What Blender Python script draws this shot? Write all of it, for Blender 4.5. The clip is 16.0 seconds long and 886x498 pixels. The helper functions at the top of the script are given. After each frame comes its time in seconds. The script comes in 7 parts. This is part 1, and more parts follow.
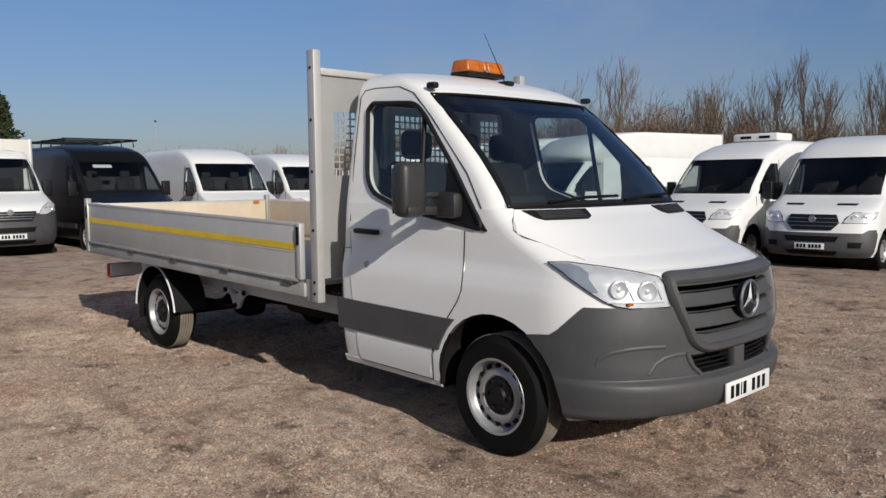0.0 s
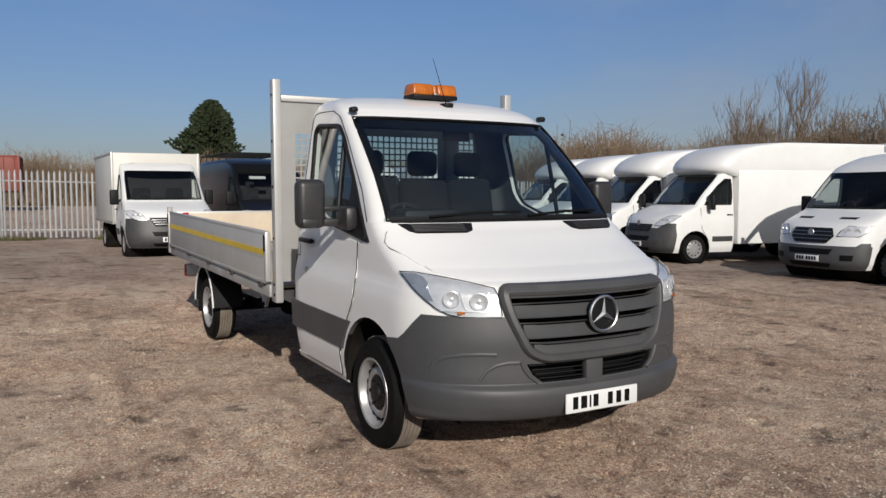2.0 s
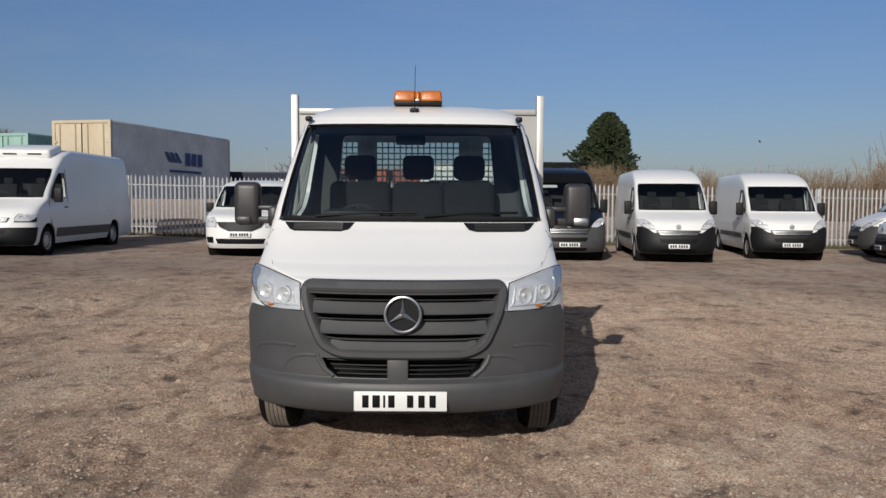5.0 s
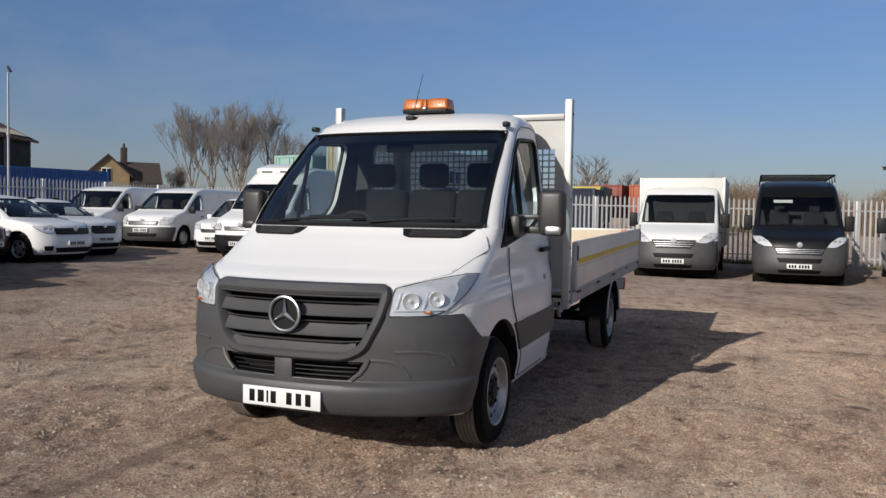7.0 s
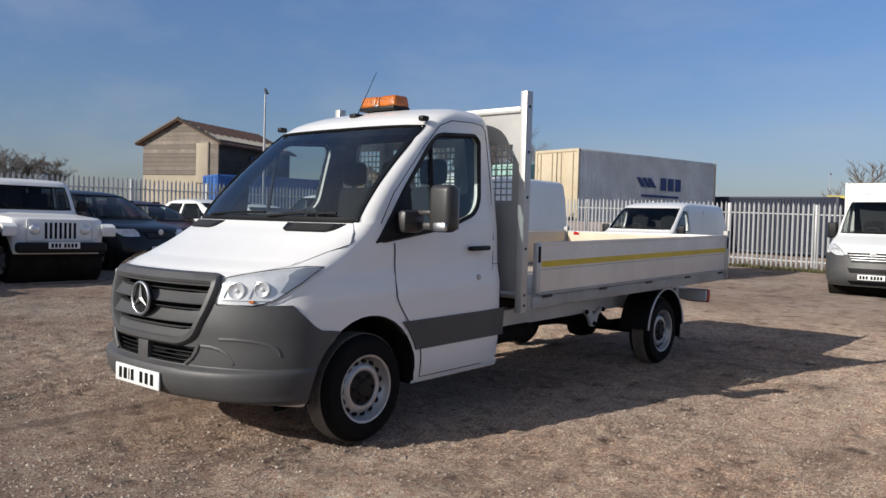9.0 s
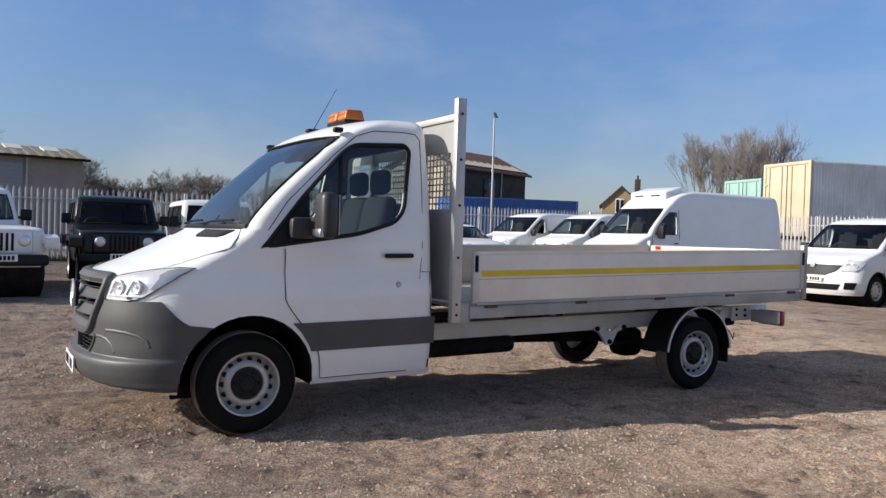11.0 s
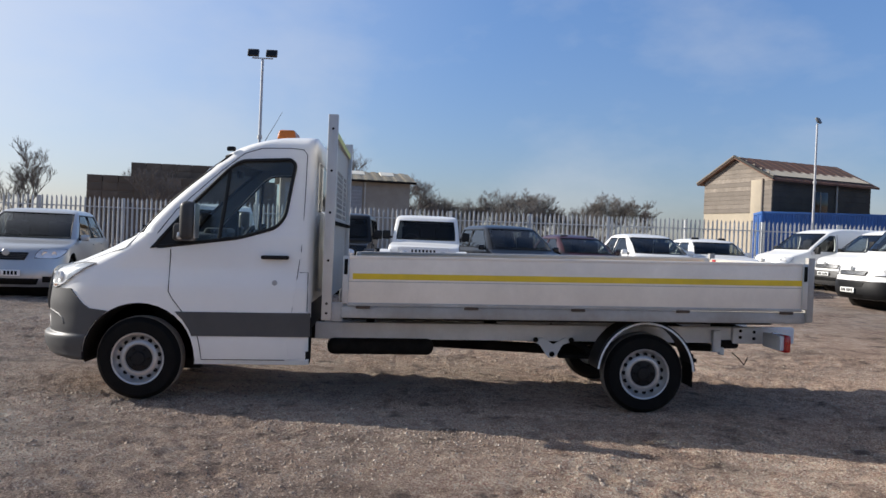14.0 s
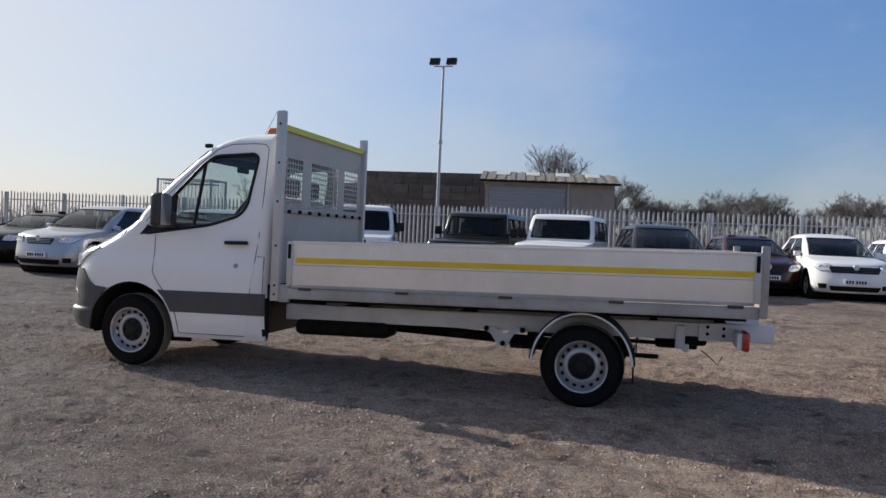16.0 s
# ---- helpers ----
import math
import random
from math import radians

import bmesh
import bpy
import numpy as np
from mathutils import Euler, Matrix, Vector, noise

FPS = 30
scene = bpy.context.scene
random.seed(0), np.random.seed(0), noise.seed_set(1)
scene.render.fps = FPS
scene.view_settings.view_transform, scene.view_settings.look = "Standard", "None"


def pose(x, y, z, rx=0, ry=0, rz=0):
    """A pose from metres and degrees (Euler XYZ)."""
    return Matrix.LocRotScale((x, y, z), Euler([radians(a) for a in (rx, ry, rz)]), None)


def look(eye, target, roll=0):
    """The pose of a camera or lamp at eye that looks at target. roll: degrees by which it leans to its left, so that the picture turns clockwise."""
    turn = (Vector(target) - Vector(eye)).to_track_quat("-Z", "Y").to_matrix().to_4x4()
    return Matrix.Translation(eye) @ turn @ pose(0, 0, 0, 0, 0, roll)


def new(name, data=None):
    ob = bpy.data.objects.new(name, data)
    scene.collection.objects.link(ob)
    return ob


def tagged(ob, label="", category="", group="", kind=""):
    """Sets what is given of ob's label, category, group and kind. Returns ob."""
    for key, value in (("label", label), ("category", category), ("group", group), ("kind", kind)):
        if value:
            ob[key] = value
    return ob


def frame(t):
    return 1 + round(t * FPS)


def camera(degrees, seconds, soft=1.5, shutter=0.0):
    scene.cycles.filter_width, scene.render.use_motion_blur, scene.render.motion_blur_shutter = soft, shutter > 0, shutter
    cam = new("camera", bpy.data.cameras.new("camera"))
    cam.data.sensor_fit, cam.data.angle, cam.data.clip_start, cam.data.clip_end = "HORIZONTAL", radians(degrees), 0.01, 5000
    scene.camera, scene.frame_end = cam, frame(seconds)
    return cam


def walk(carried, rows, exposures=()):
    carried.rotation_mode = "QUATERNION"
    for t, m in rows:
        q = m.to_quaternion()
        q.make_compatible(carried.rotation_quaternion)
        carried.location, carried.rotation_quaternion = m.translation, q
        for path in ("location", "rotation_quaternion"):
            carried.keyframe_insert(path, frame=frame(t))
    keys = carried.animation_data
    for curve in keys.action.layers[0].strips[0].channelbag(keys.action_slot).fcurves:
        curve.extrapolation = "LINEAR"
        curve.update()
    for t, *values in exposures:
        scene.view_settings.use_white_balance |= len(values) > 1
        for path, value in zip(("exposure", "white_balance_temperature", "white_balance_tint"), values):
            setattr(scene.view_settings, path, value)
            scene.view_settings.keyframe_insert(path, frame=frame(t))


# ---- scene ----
cam = camera(58.1, 16.0)
PATH = [
    (0, (4.239, 2.984, 1.56), (2.857, 1.548, 1.391), -0.5),
    (0.5, (3.979, 3.415, 1.588), (2.686, 1.899, 1.421), -0.5),
    (1, (3.665, 3.739, 1.576), (2.464, 2.148, 1.419), -0.4),
    (1.5, (3.343, 4.143, 1.578), (2.244, 2.478, 1.434), -0.1),
    (2, (2.988, 4.455, 1.585), (2.006, 2.718, 1.444), -0.1),
    (2.5, (2.531, 4.715, 1.581), (1.676, 2.912, 1.448), -0.0),
    (3, (2.041, 5.048, 1.578), (1.331, 3.183, 1.443), 0.1),
    (3.5, (1.554, 5.216, 1.555), (1.004, 3.298, 1.42), 0.3),
    (4, (0.983, 5.433, 1.537), (0.61, 3.473, 1.405), 0.3),
    (6.5, (-1.947, 5.209, 1.513), (-1.397, 3.288, 1.428), 0.7),
    (7, (-2.501, 4.937, 1.473), (-1.775, 3.075, 1.393), 0.9),
    (7.5, (-3.062, 4.659, 1.448), (-2.18, 2.865, 1.371), 1.2),
    (8, (-3.568, 4.334, 1.43), (-2.54, 2.62, 1.355), 1.5),
    (8.5, (-4.084, 3.957, 1.429), (-2.92, 2.332, 1.356), 1.6),
    (9, (-4.602, 3.561, 1.426), (-3.309, 2.037, 1.358), 1.6),
    (11.5, (-6.669, 1.019, 1.397), (-4.862, 0.161, 1.371), 1.9),
    (12, (-6.993, 0.425, 1.403), (-5.125, -0.29, 1.383), 2.1),
    (12.5, (-7.237, -0.188, 1.417), (-5.319, -0.754, 1.402), 2.2),
    (13, (-7.461, -0.809, 1.428), (-5.506, -1.228, 1.414), 2.3),
    (13.5, (-7.669, -1.454, 1.426), (-5.687, -1.724, 1.409), 2.3),
    (14, (-7.784, -2.124, 1.434), (-5.788, -2.242, 1.414), 2.3),
    (14.5, (-7.891, -2.8, 1.431), (-5.891, -2.763, 1.409), 2.3),
    (15, (-7.898, -3.478, 1.422), (-5.907, -3.288, 1.398), 2.4),
    (15.5, (-7.87, -4.185, 1.401), (-5.9, -3.84, 1.376), 2.4),
    (16, (-7.686, -4.832, 1.387), (-5.75, -4.331, 1.354), 2.5),
]
walk(cam, [(t, look(eye, target, roll)) for t, eye, target, roll in PATH], exposures=[(0, -0.44), (4, -0.54), (7, -0.34), (9, -0.07), (12.5, 0.44), (14.5, 0.42), (16, 0.28)])

# ---- light ----
SUN = Vector((0.27, 0.87, 0.42)).normalized()
sky = bpy.data.worlds.new("sky")
sky.use_nodes = True
scene.world = sky
wn, wl = sky.node_tree.nodes, sky.node_tree.links
st = wn.new("ShaderNodeTexSky")
st.sky_type, st.sun_disc = "NISHITA", False
st.sun_elevation, st.sun_rotation = math.asin(SUN.z), math.atan2(SUN.x, SUN.y)
st.air_density, st.dust_density, st.ozone_density = 1.0, 0.7, 2.5
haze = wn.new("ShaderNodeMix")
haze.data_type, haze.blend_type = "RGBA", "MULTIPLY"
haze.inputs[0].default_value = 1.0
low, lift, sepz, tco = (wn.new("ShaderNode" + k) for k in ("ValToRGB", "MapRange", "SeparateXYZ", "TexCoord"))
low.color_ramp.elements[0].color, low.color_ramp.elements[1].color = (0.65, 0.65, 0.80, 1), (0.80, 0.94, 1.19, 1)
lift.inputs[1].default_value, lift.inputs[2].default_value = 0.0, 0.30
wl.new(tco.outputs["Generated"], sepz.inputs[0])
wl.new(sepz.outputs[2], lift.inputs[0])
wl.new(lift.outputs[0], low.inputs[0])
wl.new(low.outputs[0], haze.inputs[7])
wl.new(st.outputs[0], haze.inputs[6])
cirrus, wmap, wtc, wr, wmix = (wn.new("ShaderNode" + k) for k in ("TexNoise", "Mapping", "TexCoord", "MapRange", "Mix"))
wmap.inputs["Scale"].default_value, wmap.inputs["Rotation"].default_value = (1.2, 3.0, 6.0), (0, 0, radians(35))
cirrus.inputs["Scale"].default_value, cirrus.inputs["Detail"].default_value, cirrus.inputs["Roughness"].default_value = 1.3, 7.0, 0.55
wr.inputs[1].default_value, wr.inputs[2].default_value, wr.inputs[3].default_value, wr.inputs[4].default_value = 0.45, 0.85, 0.0, 0.45
wmix.data_type, wmix.inputs[7].default_value = "RGBA", (5.0, 5.2, 5.6, 1)
wl.new(wtc.outputs["Generated"], wmap.inputs["Vector"])
wl.new(wmap.outputs[0], cirrus.inputs["Vector"])
wl.new(cirrus.outputs["Fac"], wr.inputs[0])
wl.new(wr.outputs[0], wmix.inputs[0])
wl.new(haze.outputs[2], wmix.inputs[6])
# pale haze round the sun
toward, span, glow, pale = (wn.new("ShaderNode" + k) for k in ("VectorMath", "MapRange", "Math", "Mix"))
toward.operation, toward.inputs[1].default_value = "DOT_PRODUCT", tuple(SUN)
span.inputs[1].default_value, span.inputs[2].default_value, span.inputs[4].default_value = 0.25, 1.0, 1.0
glow.operation, glow.inputs[1].default_value = "POWER", 1.6
pale.data_type, pale.inputs[7].default_value = "RGBA", (6.2, 6.2, 6.1, 1)
wl.new(tco.outputs["Generated"], toward.inputs[0])
wl.new(toward.outputs["Value"], span.inputs[0])
wl.new(span.outputs[0], glow.inputs[0])
wl.new(glow.outputs[0], pale.inputs[0])
wl.new(wmix.outputs[2], pale.inputs[6])
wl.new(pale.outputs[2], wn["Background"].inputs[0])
wn["Background"].inputs[1].default_value = 0.10
sun = new("sun", bpy.data.lights.new("sun", "SUN"))
sun.data.energy, sun.data.angle, sun.data.color = 5.0, radians(0.5), (1.0, 0.945, 0.875)
sun.matrix_world = look(SUN * 60, (0, 0, 0))


# ---- materials ----
def mat(name, color, rough=0.5, metal=0.0, vary=0.12, scale=6.0, bump=0.0, bscale=60.0, coat=0.0, dirt=None, spec=0.5, rand=0.0):
    """A surface with large stains, fine grain and relief; dirt: (colour, amount, scale)."""
    m = bpy.data.materials.new(name)
    m.use_nodes = True
    n, l = m.node_tree.nodes, m.node_tree.links
    b = n["Principled BSDF"]
    b.inputs["Roughness"].default_value, b.inputs["Metallic"].default_value = rough, metal
    b.inputs["Diffuse Roughness"].default_value = 0.6 if rough > 0.8 else 0.0
    b.inputs["Coat Weight"].default_value, b.inputs["Specular IOR Level"].default_value = coat, spec
    tc = n.new("ShaderNodeTexCoord")

    def noise_node(s, detail=5.0, rough_=0.6):
        q = n.new("ShaderNodeTexNoise")
        q.inputs["Scale"].default_value, q.inputs["Detail"].default_value, q.inputs["Roughness"].default_value = s, detail, rough_
        l.new(tc.outputs["Object"], q.inputs["Vector"])
        return q.outputs["Fac"]

    def mix(fac, a, c, lo=0.0, hi=1.0):
        x = n.new("ShaderNodeMix")
        x.data_type = "RGBA"
        r = n.new("ShaderNodeMapRange")
        r.inputs[1].default_value, r.inputs[2].default_value, r.inputs[3].default_value, r.inputs[4].default_value = 0.3, 0.7, lo, hi
        l.new(fac, r.inputs[0])
        l.new(r.outputs[0], x.inputs[0])
        for v, k in ((a, 6), (c, 7)):
            if isinstance(v, tuple):
                x.inputs[k].default_value = (*v, 1)
            else:
                l.new(v, x.inputs[k])
        return x.outputs[2]

    dark, light = tuple(c * (1 - vary) for c in color), tuple(min(1, c * (1 + vary)) for c in color)
    col = mix(noise_node(scale), dark, light)
    col = mix(noise_node(scale * 9, 3.0), col, tuple(c * (1 - vary * 0.8) for c in color), 0.0, 0.5)
    if rand:
        oi = n.new("ShaderNodeObjectInfo")
        col = mix(oi.outputs["Random"], col, tuple(c * (1 - rand) for c in color), 0.0, 1.0)
    if dirt:
        col = mix(noise_node(dirt[2], 6.0, 0.7), col, dirt[0], 0.0, dirt[1])
    l.new(col, b.inputs["Base Color"])
    if bump:
        bp = n.new("ShaderNodeBump")
        bp.inputs["Strength"].default_value, bp.inputs["Distance"].default_value = bump, 0.01
        l.new(noise_node(bscale, 4.0), bp.inputs["Height"])
        l.new(bp.outputs[0], b.inputs["Normal"])
    return m


def pane_mat(name, tint, gloss=0.05, steep=4.0):
    """Clear glass: a tinted see-through pane with a sky reflection by Fresnel."""
    m = bpy.data.materials.new(name)
    m.use_nodes = True
    n, l = m.node_tree.nodes, m.node_tree.links
    n.remove(n["Principled BSDF"])
    tr, gl, mx, fr = n.new("ShaderNodeBsdfTransparent"), n.new("ShaderNodeBsdfGlossy"), n.new("ShaderNodeMixShader"), n.new("ShaderNodeLayerWeight")
    tr.inputs[0].default_value, gl.inputs["Roughness"].default_value, fr.inputs[0].default_value = (*tint, 1), 0.02, 0.5
    pw, ad = n.new("ShaderNodeMath"), n.new("ShaderNodeMath")
    pw.operation, ad.operation = "POWER", "MULTIPLY_ADD"
    pw.inputs[1].default_value, ad.inputs[1].default_value, ad.inputs[2].default_value = steep, 0.8, gloss
    l.new(fr.outputs["Facing"], pw.inputs[0])
    l.new(pw.outputs[0], ad.inputs[0])
    l.new(ad.outputs[0], mx.inputs[0])
    l.new(tr.outputs[0], mx.inputs[1])
    l.new(gl.outputs[0], mx.inputs[2])
    l.new(mx.outputs[0], n["Material Output"].inputs[0])
    return m


DUST = (0.33, 0.28, 0.22)
WHITE = mat("white_paint", (0.88, 0.87, 0.84), 0.30, vary=0.015, scale=1.5, coat=0.4, dirt=(DUST, 0.06, 1.2))
WHITE2 = mat("white_van_paint", (0.83, 0.83, 0.81), 0.35, vary=0.03, scale=1.0, coat=0.3, dirt=(DUST, 0.12, 0.8))
CREAM = mat("cream_box_panel", (0.72, 0.70, 0.64), 0.5, vary=0.04, scale=0.8, dirt=(DUST, 0.2, 0.7))
BLACKPAINT = mat("black_paint", (0.004, 0.0042, 0.005), 0.3, vary=0.2, coat=0.12, spec=0.4, dirt=(DUST, 0.015, 1.0))
NAVY = mat("dark_blue_paint", (0.004, 0.005, 0.008), 0.3, vary=0.2, coat=0.15, spec=0.4, dirt=(DUST, 0.02, 1.0))
REDPAINT = mat("dark_red_paint", (0.04, 0.0045, 0.006), 0.3, vary=0.1, coat=0.15)
SILVER = mat("silver_paint", (0.45, 0.46, 0.47), 0.3, 0.5, vary=0.05, coat=0.4)
PLASTIC = mat("grey_bumper_plastic", (0.058, 0.060, 0.064), 0.5, vary=0.12, scale=3.0, bump=0.06, bscale=400, dirt=(DUST, 0.07, 1.6))
PLASTIC2 = mat("black_plastic", (0.010, 0.010, 0.011), 0.5, vary=0.15, bump=0.05, bscale=300, spec=0.25)
GREYPL = mat("mid_grey_plastic", (0.045, 0.046, 0.049), 0.5, vary=0.12, dirt=(DUST, 0.10, 1.5))
RUBBER = mat("tyre_rubber", (0.007, 0.007, 0.007), 0.7, vary=0.25, scale=9, bump=0.1, bscale=120, spec=0.10, dirt=(DUST, 0.012, 4.0))
TREAD = mat("dusty_tread_rubber", (0.13, 0.104, 0.085), 0.9, vary=0.3, scale=8, dirt=(DUST, 0.6, 5.0))
STEEL = mat("silver_wheel_steel", (0.50, 0.50, 0.50), 0.38, 0.55, vary=0.08, scale=10, dirt=((0.2, 0.18, 0.15), 0.35, 7.0))
CHROME = mat("chrome", (0.52, 0.53, 0.54), 0.38, 1.0, vary=0.03)
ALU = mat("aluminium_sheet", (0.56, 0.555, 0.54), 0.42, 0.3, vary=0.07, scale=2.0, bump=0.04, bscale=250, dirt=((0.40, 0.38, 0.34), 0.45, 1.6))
HEADALU = mat("grey_headboard_sheet", (0.43, 0.43, 0.42), 0.45, 0.25, vary=0.07, scale=2.0, bump=0.04, bscale=250, dirt=((0.28, 0.26, 0.23), 0.45, 1.6))
# same sheet made paler and warmer, to offset the shade on the left side
ALULIFT = mat("shade_lifted_aluminium", (0.92, 0.835, 0.72), 0.45, 0.05, vary=0.05, scale=2.0, bump=0.03, bscale=250, dirt=((0.52, 0.45, 0.37), 0.45, 1.3))
ALUDULL = mat("dull_aluminium", (0.46, 0.455, 0.44), 0.55, 0.2, vary=0.12, scale=3.0, dirt=((0.22, 0.19, 0.15), 0.6, 2.5))
PLY = mat("buff_plywood_lining", (0.66, 0.56, 0.43), 0.65, vary=0.10, scale=2.5, bump=0.05, bscale=80, dirt=((0.40, 0.31, 0.2), 0.4, 1.5))
CHASSIS = mat("white_chassis_paint", (0.86, 0.865, 0.87), 0.5, vary=0.06, scale=3, dirt=((0.30, 0.27, 0.22), 0.28, 2.2))
GREASY = mat("black_underbody", (0.008, 0.0075, 0.007), 0.75, vary=0.3, scale=6, spec=0.10, dirt=(DUST, 0.05, 3.0))
RUSTY = mat("rusty_brown_iron", (0.085, 0.058, 0.042), 0.8, vary=0.35, scale=30)
YELLOW = mat("yellow_reflective_tape", (0.85, 0.58, 0.02), 0.4, vary=0.08, scale=5, dirt=((0.45, 0.33, 0.05), 0.4, 3.0))
LIME = mat("lime_reflective_tape", (0.55, 0.55, 0.05), 0.4, vary=0.1, scale=6)
AMBER = mat("amber_lens", (0.50, 0.13, 0.008), 0.34, vary=0.3, scale=12, coat=0.15, bump=0.15, bscale=60)
REDLENS = mat("red_lens", (0.45, 0.01, 0.01), 0.2, vary=0.1, coat=0.6)
PLATE = mat("plate_white", (0.80, 0.80, 0.78), 0.35, vary=0.03)
INK = mat("plate_black", (0.006, 0.006, 0.006), 0.55, spec=0.15)
LAMPIN = mat("lamp_reflector", (0.74, 0.745, 0.75), 0.25, 0.35, vary=0.15, scale=14)
BOWL = mat("lamp_bowl", (0.85, 0.85, 0.85), 0.2, 0.6, vary=0.2, scale=20)
SMOKED = mat("smoked_lamp_trim", (0.36, 0.39, 0.43), 0.25, 0.4, vary=0.2, scale=9)
MIRRORPL = mat("charcoal_mirror_plastic", (0.026, 0.026, 0.028), 0.42, vary=0.12, scale=4.0, bump=0.05, bscale=300, dirt=(DUST, 0.05, 2.0))
LINING = mat("grey_cab_lining", (0.10, 0.102, 0.105), 0.8, vary=0.1)
DARKGLASS = mat("dark_vehicle_glass", (0.010, 0.012, 0.013), 0.05, vary=0.1, spec=0.32)
SEATCLOTH = mat("black_seat_cloth", (0.02, 0.02, 0.022), 0.9, vary=0.2, bump=0.1, bscale=200)
DASH = mat("dashboard_plastic", (0.03, 0.031, 0.033), 0.6, vary=0.1)
GLASS = pane_mat("clear_glass", (0.84, 0.91, 0.89), 0.06)
WSGLASS = pane_mat("windscreen_glass", (0.68, 0.75, 0.76), 0.07, 3.0)
VGLASS = pane_mat("vehicle_glass", (0.55, 0.60, 0.60), 0.035)
CABLINE = mat("dark_cabin_lining", (0.045, 0.046, 0.048), 0.85, vary=0.15)
LENS = pane_mat("lamp_lens", (0.95, 0.96, 0.97), 0.03)
GALV = mat("galvanised_steel", (0.52, 0.53, 0.54), 0.5, 0.35, vary=0.12, scale=2.5, dirt=((0.35, 0.33, 0.3), 0.4, 1.3), rand=0.22)
POLE = mat("pole_steel", (0.42, 0.43, 0.45), 0.5, 0.3, vary=0.1)


# ---- building tools ----
def part(name, bm, material, parent=None, label="", sharp=38, rake=0.0):
    """Links a bmesh as one mesh object under a thing or a part."""
    if rake:
        for v in bm.verts:
            v.co.z -= rake * v.co.y
    bmesh.ops.recalc_face_normals(bm, faces=bm.faces)
    me = bpy.data.meshes.new(name)
    bm.to_mesh(me)
    bm.free()
    for p in me.polygons:
        p.use_smooth = True
    me.set_sharp_from_angle(angle=radians(sharp))
    for m in material if isinstance(material, (list, tuple)) else (material,):
        me.materials.append(m)
    ob = new(name, me)
    ob.parent = parent
    if label:
        ob["label"] = label
    return ob


def thing(name, m=Matrix(), label="", category="", group="", kind=""):
    ob = new(name)
    ob.matrix_world = m
    return tagged(ob, label, category, group, kind)


def box(c, s, bevel=0.0, bm=None, rot=None, seg=2):
    """A box with rounded edges, centre c, size s; added to bm if given."""
    tmp = bmesh.new()
    bmesh.ops.create_cube(tmp, size=1.0)
    for v in tmp.verts:
        v.co = Vector((v.co.x * s[0], v.co.y * s[1], v.co.z * s[2]))
    if bevel:
        bmesh.ops.bevel(tmp, geom=tmp.edges[:], offset=bevel, segments=seg, affect="EDGES", profile=0.5)
    mm = Matrix.Translation(c) @ (rot if rot else Matrix())
    for v in tmp.verts:
        v.co = mm @ v.co
    return join(bm, tmp)


def join(bm, tmp):
    if bm is None:
        return tmp
    base = [bm.verts.new(v.co) for v in tmp.verts]
    tmp.verts.index_update()
    for f in tmp.faces:
        g = bm.faces.new([base[v.index] for v in f.verts])
        g.material_index = f.material_index
    tmp.free()
    return bm


def tube(path, r, segs=8, closed=False, bm=None, r1=None):
    """A round bar along a path; r1: its radius at the far end."""
    bm = bm or bmesh.new()
    pts = [Vector(p) for p in path]
    n, rings = len(pts), []
    for i, p in enumerate(pts):
        a = pts[(i - 1) % n] if closed or i else p
        b = pts[(i + 1) % n] if closed or i < n - 1 else p
        t = (b - a).normalized()
        u = t.orthogonal().normalized() if not rings else (rings[-1][1] - t * rings[-1][1].dot(t)).normalized()
        w = t.cross(u)
        rad = r if r1 is None else r + (r1 - r) * i / max(1, n - 1)
        ring = [bm.verts.new(p + (u * math.cos(k * math.tau / segs) + w * math.sin(k * math.tau / segs)) * rad) for k in range(segs)]
        rings.append((ring, u))
    for i in range(n if closed else n - 1):
        a, b = rings[i][0], rings[(i + 1) % n][0]
        for k in range(segs):
            bm.faces.new((a[k], a[(k + 1) % segs], b[(k + 1) % segs], b[k]))
    if not closed:
        bm.faces.new(rings[0][0][::-1])
        bm.faces.new(rings[-1][0])
    return bm


def revolve(profile, centre, segs=40, bm=None, close=True):
    """Turns a profile of (radius, along x) about the x axis through centre."""
    bm = bm or bmesh.new()
    c = Vector(centre)
    rings = [[bm.verts.new(c + Vector((a, r * math.cos(k * math.tau / segs), r * math.sin(k * math.tau / segs)))) for k in range(segs)] for r, a in profile]
    for i in range(len(rings) - (0 if close else 1)):
        a, b = rings[i], rings[(i + 1) % len(rings)]
        for k in range(segs):
            bm.faces.new((a[k], a[(k + 1) % segs], b[(k + 1) % segs], b[k]))
    return bm


def prism(points, axis, lo, hi, bm=None):
    """A polygon in the plane across an axis, pulled along that axis from lo to hi."""
    bm = bm or bmesh.new()
    put = {"x": lambda a, b, c: (c, a, b), "y": lambda a, b, c: (a, c, b), "z": lambda a, b, c: (a, b, c)}[axis]
    f0, f1 = [bm.verts.new(put(a, b, lo)) for a, b in points], [bm.verts.new(put(a, b, hi)) for a, b in points]
    n = len(points)
    bm.faces.new(f0[::-1])
    bm.faces.new(f1)
    for i in range(n):
        bm.faces.new((f0[i], f0[(i + 1) % n], f1[(i + 1) % n], f1[i]))
    return bm


